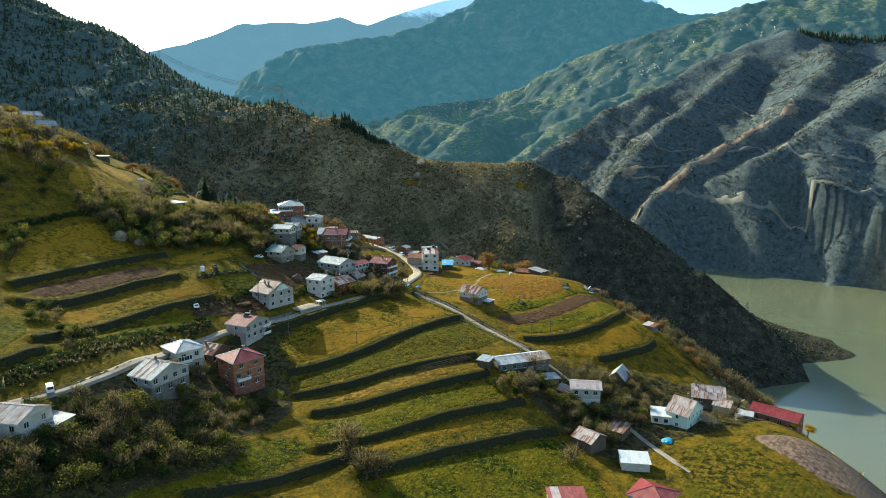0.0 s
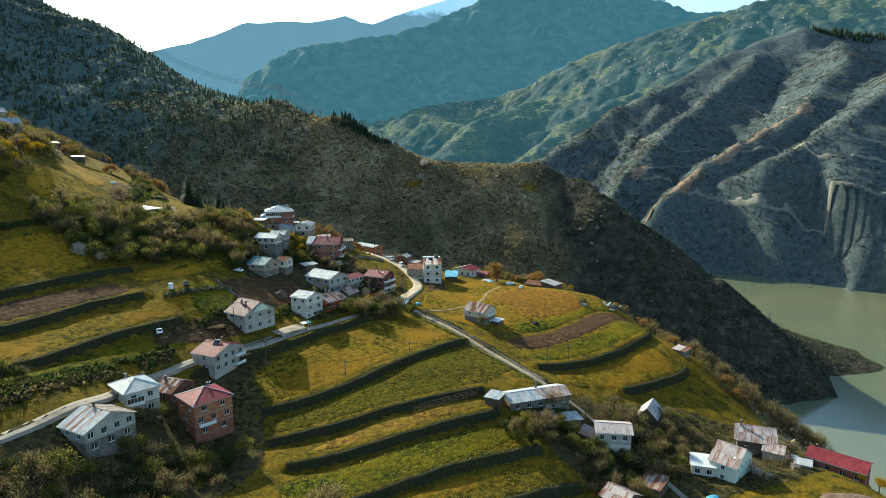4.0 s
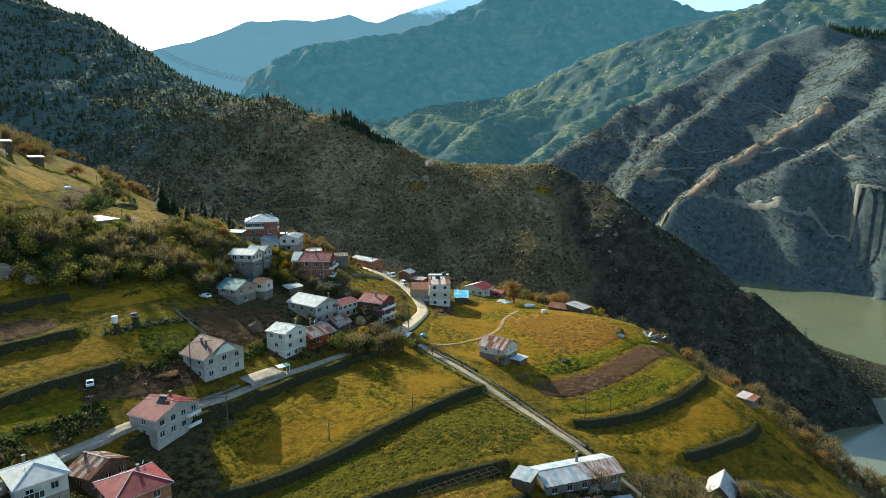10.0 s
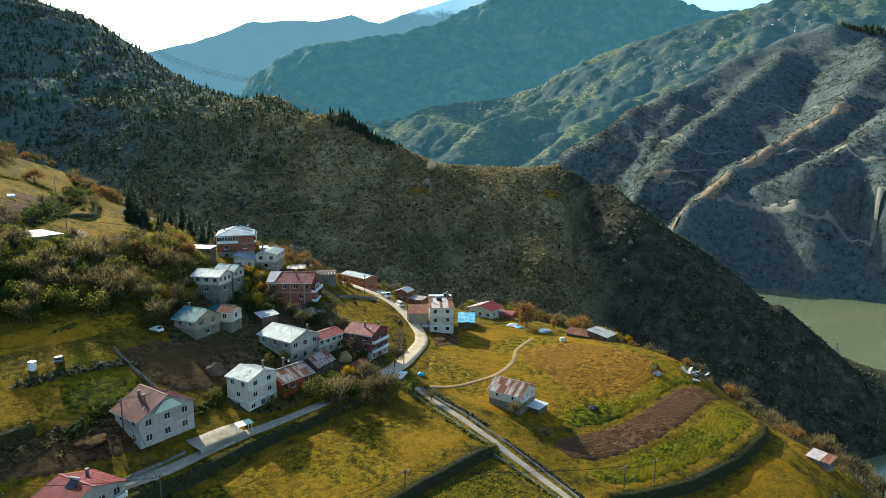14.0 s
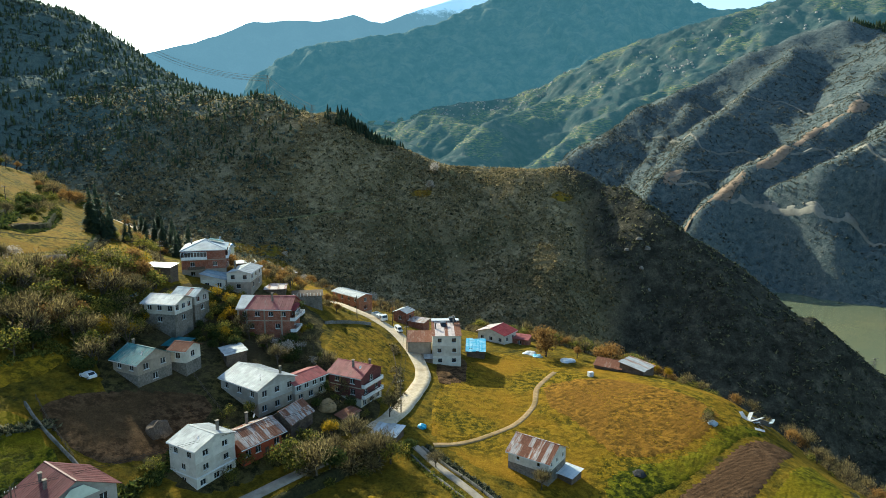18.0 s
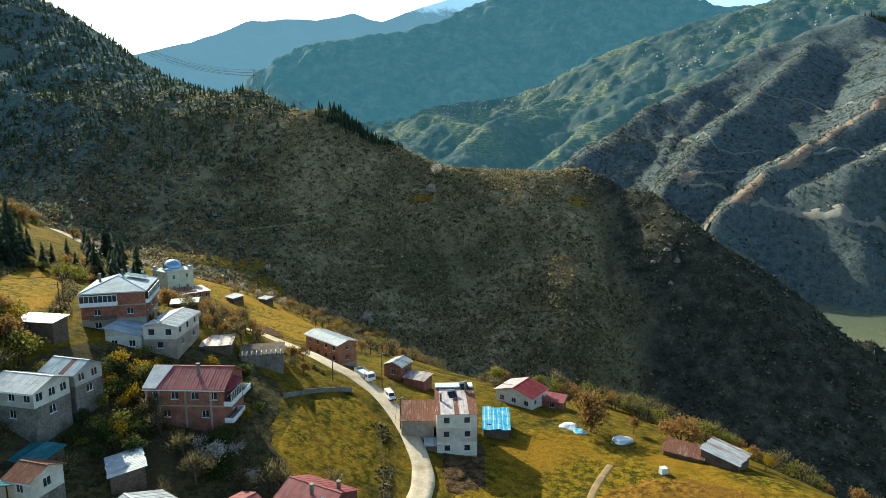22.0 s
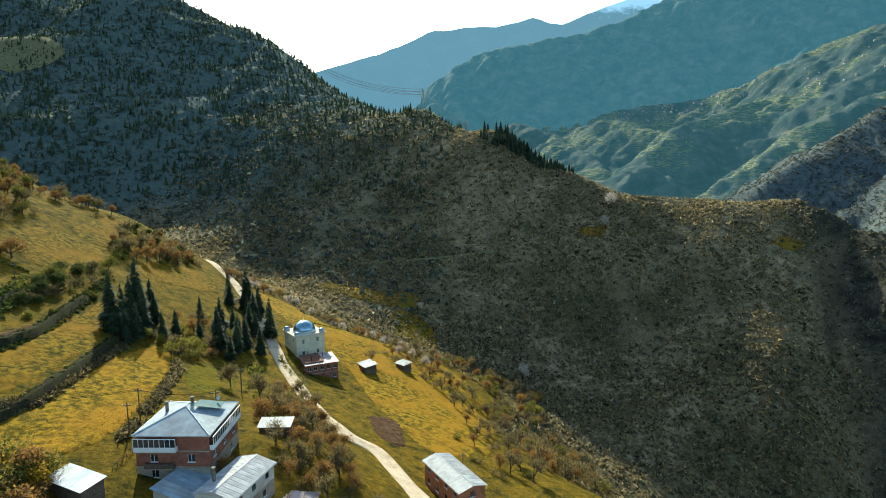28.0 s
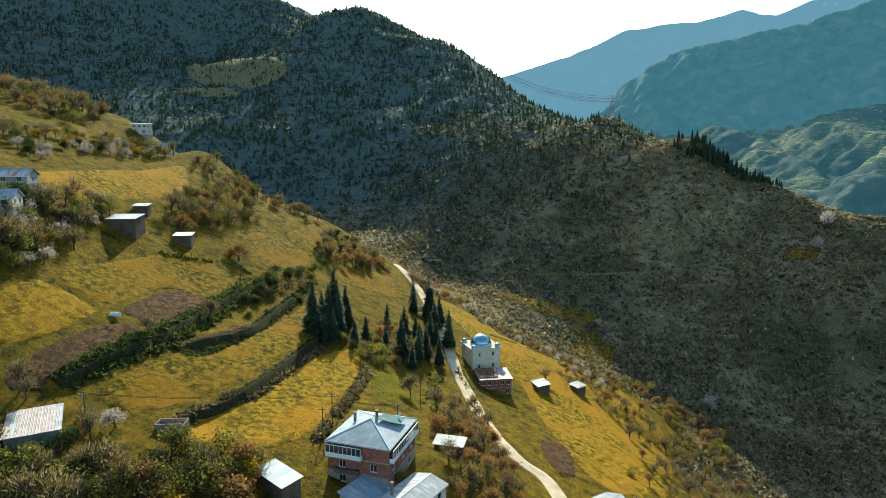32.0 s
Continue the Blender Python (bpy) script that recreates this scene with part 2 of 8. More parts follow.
def bump(n, l, b, heights, strength, distance):
    k = n.new("ShaderNodeBump")
    k.inputs["Strength"].default_value, k.inputs["Distance"].default_value = strength, distance
    l.new(heights, k.inputs["Height"])
    l.new(k.outputs[0], b.inputs["Normal"])


def mottled(name, c1, c2, c3, scale=1.0, rough=0.9, relief=0.05, fine=9.0, metallic=0.0, wear=(0.48, 0.72), spread_at=0.12):
    """Two colours mixed by grain, a third in larger stains."""
    m, n, l, b = shader(name, rough, metallic)
    v = coords(n, l)
    col = ramp(n, l, noise_at(n, l, v, scale, 5.0, 0.65), [(0.36, c1), (0.64, c2)])
    stain = ramp(n, l, noise_at(n, l, v, scale * spread_at, 5.0, 0.6), [(wear[0], (0, 0, 0)), (wear[1], (1, 1, 1))])
    l.new(blend(n, l, stain, col, c3), b.inputs["Base Color"])
    bump(n, l, b, noise_at(n, l, v, scale * fine, 3.0), 0.6, relief)
    return m


def metal_roof(name, c1, c2, rust, amount, rough=0.5):
    """Painted or bare sheet: each sheet a little different, rust in streaks down the slope."""
    m, n, l, b = shader(name, min(0.68, rough + 0.14), 0.0)
    b.inputs["Specular IOR Level"].default_value = 0.4 if max(c1) > 0.2 and c1[0] < 1.8 * c1[2] else 0.12
    t = n.new("ShaderNodeTexCoord")
    o = n.new("ShaderNodeObjectInfo")
    v = coords(n, l)
    st = n.new("ShaderNodeMapping")
    st.inputs["Scale"].default_value = (2.6, 0.35, 1.0)
    l.new(v, st.inputs["Vector"])
    base = blend(n, l, o.outputs["Random"], c1, c2)
    streak = noise_at(n, l, st.outputs[0], 1.0, 6.0, 0.7)
    add = n.new("ShaderNodeMath")
    add.operation = "MULTIPLY_ADD"
    l.new(o.outputs["Random"], add.inputs[0])
    add.inputs[1].default_value = 0.12
    l.new(streak, add.inputs[2])
    k = 0.82 - 0.42 * amount
    mask = ramp(n, l, add.outputs[0], [(k - 0.08, (0, 0, 0)), (k + 0.1, (1, 1, 1))])
    dirt = ramp(n, l, noise_at(n, l, v, 0.5, 5.0), [(0.35, (0.62, 0.62, 0.62)), (0.65, (1, 1, 1))])
    rusty = ramp(n, l, noise_at(n, l, v, 3.0), [(0.3, tuple(0.55 * c for c in rust)), (0.7, rust)])
    col = blend(n, l, mask, blend(n, l, 1.0, base, dirt, "MULTIPLY"), rusty)
    l.new(col, b.inputs["Base Color"])
    rr = n.new("ShaderNodeMath")
    rr.operation, rr.inputs[1].default_value, rr.inputs[2].default_value = "MULTIPLY_ADD", 0.25, min(0.68, rough + 0.14)
    l.new(mask, rr.inputs[0])
    l.new(rr.outputs[0], b.inputs["Roughness"])
    w = n.new("ShaderNodeTexWave")
    w.wave_type, w.bands_direction = "BANDS", "X"
    w.inputs["Scale"].default_value = 1.7
    l.new(t.outputs["Object"], w.inputs["Vector"])
    bump(n, l, b, w.outputs["Fac"], 0.5, 0.03)
    return m


def brickwork(name, c1, c2, mortar):
    m, n, l, b = shader(name, 0.92)
    t = n.new("ShaderNodeTexCoord")
    sep, comb, add = n.new("ShaderNodeSeparateXYZ"), n.new("ShaderNodeCombineXYZ"), n.new("ShaderNodeMath")
    l.new(t.outputs["Object"], sep.inputs[0])
    l.new(sep.outputs["X"], add.inputs[0])
    l.new(sep.outputs["Y"], add.inputs[1])
    l.new(add.outputs[0], comb.inputs["X"])
    l.new(sep.outputs["Z"], comb.inputs["Y"])
    k = n.new("ShaderNodeTexBrick")
    k.inputs["Color1"].default_value, k.inputs["Color2"].default_value, k.inputs["Mortar"].default_value = (*c1, 1), (*c2, 1), (*mortar, 1)
    k.inputs["Scale"].default_value, k.inputs["Brick Width"].default_value, k.inputs["Row Height"].default_value = 1.0, 0.29, 0.2
    k.inputs["Mortar Size"].default_value = 0.012
    l.new(comb.outputs[0], k.inputs["Vector"])
    v = coords(n, l)
    stain = ramp(n, l, noise_at(n, l, v, 0.8, 6.0), [(0.3, (0.55, 0.5, 0.48)), (0.65, (1, 1, 1))])
    l.new(blend(n, l, 1.0, k.outputs["Color"], stain, "MULTIPLY"), b.inputs["Base Color"])
    bump(n, l, b, k.outputs["Fac"], 0.4, -0.02)
    return m


def leafage(name, cols, rough=0.75):
    """Foliage: every leaf or twig takes one of the colours; a little light passes through."""
    m, n, l, b = shader(name, rough)
    g = n.new("ShaderNodeNewGeometry")
    o = n.new("ShaderNodeObjectInfo")
    k = len(cols)
    col = ramp(n, l, g.outputs["Random Per Island"], [(i / (k - 1), c) for i, c in enumerate(cols)])
    tint = ramp(n, l, o.outputs["Random"], [(0.0, (0.72, 0.72, 0.72)), (1.0, (1.15, 1.1, 1.0))])
    col = blend(n, l, 1.0, col, tint, "MULTIPLY")
    l.new(col, b.inputs["Base Color"])
    tr, mix = n.new("ShaderNodeBsdfTranslucent"), n.new("ShaderNodeMixShader")
    l.new(col, tr.inputs["Color"])
    mix.inputs[0].default_value = 0.45
    l.new(b.outputs[0], mix.inputs[1])
    l.new(tr.outputs[0], mix.inputs[2])
    l.new(mix.outputs[0], n["Material Output"].inputs["Surface"])
    return m


def field_mat(name, c1, c2, c3, row=0.0, turn=0.0, relief=0.25):
    """Grass or tilled soil, with tussocks, worn patches and, where it was worked, rows."""
    m, n, l, b = shader(name, 0.95)
    v = coords(n, l, False)
    tuft = noise_at(n, l, v, 0.55, 6.0, 0.72)
    col = ramp(n, l, tuft, [(0.36, tuple(0.6 * c for c in c1)), (0.46, c1), (0.54, c2), (0.66, tuple(min(1, 1.3 * c) for c in c2))])
    patch = ramp(n, l, noise_at(n, l, v, 0.06, 5.0, 0.6), [(0.42, (0, 0, 0)), (0.66, (1, 1, 1))])
    col = blend(n, l, patch, col, c3)
    fine = ramp(n, l, noise_at(n, l, v, 3.0, 4.0, 0.8), [(0.25, (0.42, 0.42, 0.42)), (0.7, (1.2, 1.2, 1.2))])
    col = blend(n, l, 1.0, col, fine, "MULTIPLY")
    h = tuft
    if row:
        mp, w = n.new("ShaderNodeMapping"), n.new("ShaderNodeTexWave")
        mp.inputs["Rotation"].default_value = (0, 0, radians(turn))
        w.inputs["Scale"].default_value, w.inputs["Distortion"].default_value = 0.314 / row, 7.0
        w.inputs["Detail"].default_value, w.inputs["Detail Scale"].default_value = 4.0, 0.6
        l.new(v, mp.inputs["Vector"])
        l.new(mp.outputs[0], w.inputs["Vector"])
        groove = ramp(n, l, w.outputs["Fac"], [(0.1, (0.62, 0.6, 0.58)), (0.6, (1, 1, 1))])
        col = blend(n, l, 0.12, col, groove, "MULTIPLY")
        mx = n.new("ShaderNodeMath")
        mx.operation = "MULTIPLY_ADD"
        l.new(w.outputs["Fac"], mx.inputs[0])
        mx.inputs[1].default_value = 0.06
        l.new(tuft, mx.inputs[2])
        h = mx.outputs[0]
    l.new(col, b.inputs["Base Color"])
    bump(n, l, b, h, 1.0, relief * 2.6)
    return m


def ground_mat():
    m, n, l, b = shader("hillside", 0.95)
    v = coords(n, l, False)
    at = n.new("ShaderNodeAttribute")
    at.attribute_name = "wild"
    wd = n.new("ShaderNodeAttribute")
    wd.attribute_name = "wood"
    grass = ramp(n, l, noise_at(n, l, v, 0.22, 8.0, 0.7), [(0.34, (0.04, 0.04, 0.010)), (0.48, (0.15, 0.108, 0.013)), (0.66, (0.26, 0.158, 0.015))])
    scrub = ramp(n, l, noise_at(n, l, v, 0.16, 9.0, 0.78), [(0.34, (0.11, 0.095, 0.06)), (0.46, (0.24, 0.19, 0.105)), (0.58, (0.38, 0.29, 0.155)), (0.75, (0.52, 0.42, 0.26))])
    sward = ramp(n, l, noise_at(n, l, v, 0.02, 6.0, 0.6), [(0.46, (0, 0, 0)), (0.66, (1, 1, 1))])
    scrub = blend(n, l, sward, scrub, ramp(n, l, noise_at(n, l, v, 0.3, 6.0), [(0.35, (0.055, 0.06, 0.03)), (0.65, (0.17, 0.14, 0.07))]))
    # far-shore ground: grey stone with bluish haze painted into its colours
    rk = n.new("ShaderNodeAttribute")
    rk.attribute_name = "rock"
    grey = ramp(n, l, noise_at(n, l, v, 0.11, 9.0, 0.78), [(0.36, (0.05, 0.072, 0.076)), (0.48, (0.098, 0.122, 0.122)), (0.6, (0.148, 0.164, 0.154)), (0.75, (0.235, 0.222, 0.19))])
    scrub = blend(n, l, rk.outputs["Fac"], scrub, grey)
    # the ridge's right flank: shade painted as darker ground, with pale rock flecks
    cf = n.new("ShaderNodeAttribute")
    cf.attribute_name = "cliff_shade"
    scrub = blend(n, l, cf.outputs["Fac"], scrub, ramp(n, l, noise_at(n, l, v, 0.1, 9.0, 0.78), [(0.40, (0.03, 0.029, 0.021)), (0.54, (0.072, 0.066, 0.046)), (0.65, (0.14, 0.12, 0.08)), (0.73, (0.36, 0.31, 0.23))]))
    # left mountain's woods, lightened and turned teal to paint in the haze
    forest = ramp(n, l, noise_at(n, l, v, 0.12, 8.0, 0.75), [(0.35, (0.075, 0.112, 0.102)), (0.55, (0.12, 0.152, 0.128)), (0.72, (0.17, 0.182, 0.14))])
    edge = n.new("ShaderNodeMath")
    edge.operation, edge.inputs[1].default_value = "MULTIPLY_ADD", 0.5
    l.new(noise_at(n, l, v, 0.05, 6.0), edge.inputs[0])
    l.new(at.outputs["Fac"], edge.inputs[2])
    w = ramp(n, l, edge.outputs[0], [(0.50, (0, 0, 0)), (0.66, (1, 1, 1))])
    col = blend(n, l, w, grass, scrub)
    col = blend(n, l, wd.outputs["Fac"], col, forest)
    speck = ramp(n, l, noise_at(n, l, v, 0.9, 5.0, 0.85), [(0.32, (0.45, 0.45, 0.45)), (0.66, (1.35, 1.35, 1.35))])
    l.new(blend(n, l, 1.0, col, speck, "MULTIPLY"), b.inputs["Base Color"])
    bump(n, l, b, noise_at(n, l, v, 0.35, 8.0, 0.75), 1.0, 1.8)
    return m


def distance_mat(name, cols, haze, glow, scale):
    """Far range with its haze painted on: the surface itself emits the blue."""
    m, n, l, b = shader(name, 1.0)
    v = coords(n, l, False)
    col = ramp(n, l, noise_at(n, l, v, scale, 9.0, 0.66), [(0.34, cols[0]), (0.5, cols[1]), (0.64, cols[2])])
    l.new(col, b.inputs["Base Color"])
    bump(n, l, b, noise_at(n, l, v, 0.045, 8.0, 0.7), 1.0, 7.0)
    b.inputs["Emission Color"].default_value, b.inputs["Emission Strength"].default_value = (*haze, 1), glow
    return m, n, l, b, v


MEADOW = field_mat("meadow_grass", (0.08, 0.068, 0.008), (0.235, 0.15, 0.012), (0.28, 0.15, 0.014))
MEADOW_BRIGHT = field_mat("bright_meadow", (0.13, 0.096, 0.011), (0.33, 0.20, 0.014), (0.37, 0.192, 0.016), relief=0.2)
MOWN = field_mat("mown_orange_meadow", (0.14, 0.078, 0.014), (0.29, 0.145, 0.02), (0.22, 0.108, 0.018), 1.6, 52, 0.3)
ROUGH = field_mat("rough_grass", (0.045, 0.044, 0.008), (0.18, 0.122, 0.012), (0.115, 0.10, 0.009), 1.3, 38, 0.4)
GREEN = field_mat("green_grass", (0.036, 0.046, 0.006), (0.13, 0.122, 0.008), (0.185, 0.138, 0.009), 1.1, 30, 0.3)
RUSSET = field_mat("dry_russet_grass", (0.15, 0.085, 0.018), (0.30, 0.17, 0.025), (0.2, 0.15, 0.018), relief=0.3)
SOIL = field_mat("tilled_soil", (0.075, 0.042, 0.022), (0.14, 0.08, 0.042), (0.11, 0.062, 0.032), 1.0, 62, 0.35)
PALE_SOIL = field_mat("dry_soil", (0.19, 0.125, 0.085), (0.29, 0.19, 0.13), (0.24, 0.165, 0.11), 1.2, 40, 0.2)
DUG = field_mat("dug_earth", (0.07, 0.04, 0.02), (0.16, 0.092, 0.046), (0.105, 0.064, 0.03), relief=0.45)
WEEDS = field_mat("weedy_ground", (0.035, 0.034, 0.014), (0.11, 0.088, 0.03), (0.10, 0.075, 0.038), relief=0.4)
LANE = mottled("pale_gravel_lane", (0.50, 0.39, 0.26), (0.64, 0.52, 0.37), (0.34, 0.25, 0.155), 1.4, 0.95, 0.05)
CONCRETE = mottled("weathered_concrete", (0.27, 0.225, 0.17), (0.37, 0.31, 0.24), (0.17, 0.135, 0.10), 0.9, 0.9, 0.02)
DIRT = mottled("trodden_earth", (0.25, 0.165, 0.08), (0.36, 0.25, 0.13), (0.17, 0.12, 0.045), 1.0, 0.95, 0.06)
SCAR = mottled("bare_pinkish_earth", (0.21, 0.15, 0.105), (0.30, 0.215, 0.15), (0.15, 0.13, 0.10), 0.12, 0.95, 0.3)
FAR_TRACK = mottled("grey_cut_bank", (0.19, 0.18, 0.15), (0.26, 0.24, 0.2), (0.16, 0.15, 0.125), 0.2, 0.95, 0.2)
WHITE = mottled("white_plaster", (0.50, 0.46, 0.385), (0.64, 0.60, 0.51), (0.32, 0.27, 0.205), 0.8, 0.9, 0.01)
GREYWALL = mottled("grey_render", (0.33, 0.31, 0.27), (0.43, 0.41, 0.36), (0.21, 0.19, 0.16), 0.7, 0.9, 0.01)
CREAM = mottled("cream_plaster", (0.58, 0.55, 0.38), (0.68, 0.65, 0.47), (0.46, 0.43, 0.31), 0.8, 0.9, 0.01)
MINT = mottled("pale_green_plaster", (0.55, 0.62, 0.50), (0.66, 0.72, 0.60), (0.42, 0.45, 0.37), 0.8, 0.9, 0.01)
TAN = mottled("bare_block_wall", (0.28, 0.23, 0.175), (0.38, 0.32, 0.25), (0.18, 0.15, 0.115), 1.0, 0.95, 0.03)
STONE = mottled("rubble_stone", (0.13, 0.115, 0.095), (0.25, 0.22, 0.185), (0.08, 0.08, 0.058), 2.2, 0.95, 0.08)
BRICK = brickwork("hollow_red_brick", (0.25, 0.085, 0.05), (0.35, 0.125, 0.07), (0.30, 0.25, 0.21))
ORANGE_BRICK = brickwork("orange_brick", (0.36, 0.13, 0.06), (0.44, 0.17, 0.08), (0.34, 0.27, 0.21))
ORANGE_PAINT = mottled("orange_red_boards", (0.36, 0.075, 0.03), (0.46, 0.11, 0.045), (0.24, 0.06, 0.03), 1.2, 0.8, 0.02)
MAROON = mottled("dark_red_render", (0.115, 0.045, 0.04), (0.16, 0.06, 0.052), (0.09, 0.05, 0.045), 1.0, 0.9, 0.01)
TIMBER = mottled("grey_brown_timber", (0.085, 0.062, 0.044), (0.17, 0.125, 0.09), (0.055, 0.043, 0.034), 3.0, 0.9, 0.03)
TRIM = mottled("white_painted_trim", (0.66, 0.66, 0.64), (0.76, 0.76, 0.74), (0.5, 0.49, 0.46), 1.5, 0.6, 0.005)
DARK = mottled("sooty_dark", (0.02, 0.02, 0.02), (0.05, 0.047, 0.045), (0.03, 0.028, 0.026), 2.0, 0.9, 0.02)
ZINC = metal_roof("bright_zinc_sheet", (0.42, 0.42, 0.41), (0.52, 0.52, 0.50), (0.28, 0.14, 0.08), 0.12, 0.5)
BLUEGREY = metal_roof("blue_grey_sheet", (0.30, 0.36, 0.40), (0.38, 0.44, 0.47), (0.24, 0.15, 0.10), 0.1, 0.58)
PALEPINK = metal_roof("faded_pink_sheet", (0.50, 0.39, 0.36), (0.58, 0.48, 0.44), (0.30, 0.17, 0.12), 0.2, 0.5)
RED = metal_roof("red_painted_sheet", (0.235, 0.035, 0.04), (0.285, 0.05, 0.052), (0.30, 0.12, 0.09), 0.12, 0.45)
ROSE = metal_roof("rose_red_sheet", (0.32, 0.085, 0.08), (0.37, 0.11, 0.10), (0.42, 0.24, 0.2), 0.25, 0.5)
PLUM = metal_roof("plum_brown_sheet", (0.15, 0.05, 0.048), (0.20, 0.07, 0.065), (0.20, 0.12, 0.10), 0.2, 0.4)
TEAL = metal_roof("teal_painted_sheet", (0.03, 0.15, 0.165), (0.06, 0.20, 0.21), (0.24, 0.30, 0.29), 0.35, 0.45)
RUSTY = metal_roof("rusted_sheet", (0.46, 0.40, 0.36), (0.60, 0.54, 0.49), (0.30, 0.115, 0.055), 0.62, 0.55)
VERYRUSTY = metal_roof("deep_rust_sheet", (0.36, 0.24, 0.18), (0.50, 0.38, 0.30), (0.235, 0.10, 0.06), 0.95, 0.6)
TARP = mottled("blue_plastic_sheet", (0.02, 0.26, 0.42), (0.04, 0.36, 0.54), (0.35, 0.55, 0.62), 1.6, 0.35, 0.08)
GREENTARP = mottled("green_plastic_net", (0.02, 0.16, 0.12), (0.05, 0.26, 0.20), (0.16, 0.34, 0.3), 2.0, 0.5, 0.08)
WHITESHEET = mottled("white_plastic_sheet", (0.56, 0.55, 0.52), (0.68, 0.67, 0.64), (0.4, 0.46, 0.5), 1.5, 0.4, 0.06)
DOME = mottled("polished_dome_metal", (0.28, 0.40, 0.45), (0.40, 0.52, 0.56), (0.24, 0.33, 0.37), 0.6, 0.22, 0.0, metallic=0.85)
WHITEPAINT = mottled("white_car_paint", (0.70, 0.70, 0.69), (0.78, 0.78, 0.77), (0.55, 0.53, 0.5), 1.0, 0.25, 0.0)
DARKPAINT = mottled("dark_car_paint", (0.05, 0.055, 0.06), (0.09, 0.095, 0.10), (0.12, 0.11, 0.10), 1.0, 0.25, 0.0)
RUBBER = mottled("tyre_rubber", (0.012, 0.012, 0.012), (0.03, 0.03, 0.03), (0.06, 0.055, 0.05), 4.0, 0.9, 0.01)
WATER, _n, _l, _b = shader("reservoir_water", 0.12)
_b.inputs["Base Color"].default_value = (0.135, 0.155, 0.07, 1)
_v = coords(_n, _l, False)
_l.new(ramp(_n, _l, noise_at(_n, _l, _v, 0.006, 5.0), [(0.35, (0.12, 0.14, 0.085)), (0.65, (0.16, 0.16, 0.085))]), _b.inputs["Base Color"])
bump(_n, _l, _b, noise_at(_n, _l, _v, 0.5, 4.0), 0.25, 0.12)
GLASS, _n, _l, _b = shader("window_glass", 0.04)
_b.inputs["Base Color"].default_value, _b.inputs["Transmission Weight"].default_value = (0.05, 0.06, 0.065, 1), 0.35
CAR_GLASS, _n, _l, _b = shader("tinted_glass", 0.05)
_b.inputs["Base Color"].default_value = (0.012, 0.016, 0.018, 1)
BARK = mottled("grey_bark", (0.06, 0.048, 0.034), (0.125, 0.10, 0.072), (0.045, 0.036, 0.028), 5.0, 0.95, 0.03)
LEAF_OLIVE = leafage("young_olive_leaves", [(0.045, 0.062, 0.016), (0.125, 0.14, 0.03), (0.24, 0.22, 0.04), (0.38, 0.30, 0.06)])
LEAF_GREEN = leafage("dark_green_leaves", [(0.022, 0.04, 0.014), (0.06, 0.08, 0.022), (0.12, 0.13, 0.03)])
LEAF_YELLOW = leafage("yellow_green_leaves", [(0.19, 0.14, 0.012), (0.36, 0.24, 0.014), (0.50, 0.31, 0.02)])
LEAF_ORANGE = leafage("orange_brown_buds", [(0.17, 0.095, 0.03), (0.31, 0.175, 0.055), (0.44, 0.255, 0.08)])
TWIGS = leafage("bare_brown_twigs", [(0.045, 0.038, 0.02), (0.125, 0.10, 0.05), (0.23, 0.185, 0.085), (0.36, 0.28, 0.125)])
BLOSSOM = leafage("white_blossom", [(0.20, 0.16, 0.13), (0.55, 0.49, 0.43), (0.70, 0.64, 0.58), (0.40, 0.33, 0.26)])
NEEDLES = leafage("dark_conifer_needles", [(0.036, 0.06, 0.04), (0.062, 0.092, 0.052), (0.105, 0.128, 0.06)])
SCRUB = leafage("hill_scrub", [(0.09, 0.085, 0.05), (0.22, 0.185, 0.105), (0.38, 0.31, 0.17), (0.38, 0.27, 0.10), (0.62, 0.52, 0.34)])
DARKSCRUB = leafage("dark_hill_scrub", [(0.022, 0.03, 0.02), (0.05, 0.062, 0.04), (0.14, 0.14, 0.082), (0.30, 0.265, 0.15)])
# scrub and wood for distant slopes, haze mixed into the leaf colours
HAZYSCRUB = leafage("hazy_shore_scrub", [(0.026, 0.04, 0.038), (0.07, 0.088, 0.08), (0.155, 0.16, 0.136), (0.34, 0.31, 0.25)])
HAZYWOOD = leafage("hazy_leafless_wood", [(0.04, 0.066, 0.06), (0.11, 0.145, 0.122), (0.27, 0.29, 0.225)])
DRY = field_mat("dry_pasture", (0.15, 0.135, 0.06), (0.28, 0.245, 0.12), (0.21, 0.19, 0.09))
GROUND = ground_mat()

# ---- ground, water, distance ----
def spread(lo, fine_lo, fine_hi, hi, step, grow):
    mid = np.arange(fine_lo, fine_hi, step)

    def tail(length):
        out, d, a = [], step, 0.0
        while a < length:
            d *= grow
            a += d
            out.append(a)
        return np.array(out)
    return np.r_[fine_lo - tail(fine_lo - lo)[::-1], mid, mid[-1] + tail(hi - mid[-1])]


def mesh_from(name, co, faces, material, smooth=True):
    k = faces.shape[1]
    me = bpy.data.meshes.new(name)
    me.vertices.add(len(co))
    me.vertices.foreach_set("co", np.ascontiguousarray(co, np.float32).ravel())
    me.loops.add(faces.size)
    me.loops.foreach_set("vertex_index", np.ascontiguousarray(faces, np.int32).ravel())
    me.polygons.add(len(faces))
    me.polygons.foreach_set("loop_start", np.arange(len(faces), dtype=np.int32) * k)
    if smooth:
        me.polygons.foreach_set("use_smooth", np.ones(len(faces), bool))
    me.materials.append(material)
    me.update()
    return me


def grid_quads(nx, ny):
    i = (np.arange(ny - 1)[:, None] * nx + np.arange(nx - 1)[None, :]).ravel()
    return np.c_[i, i + 1, i + 1 + nx, i + nx]


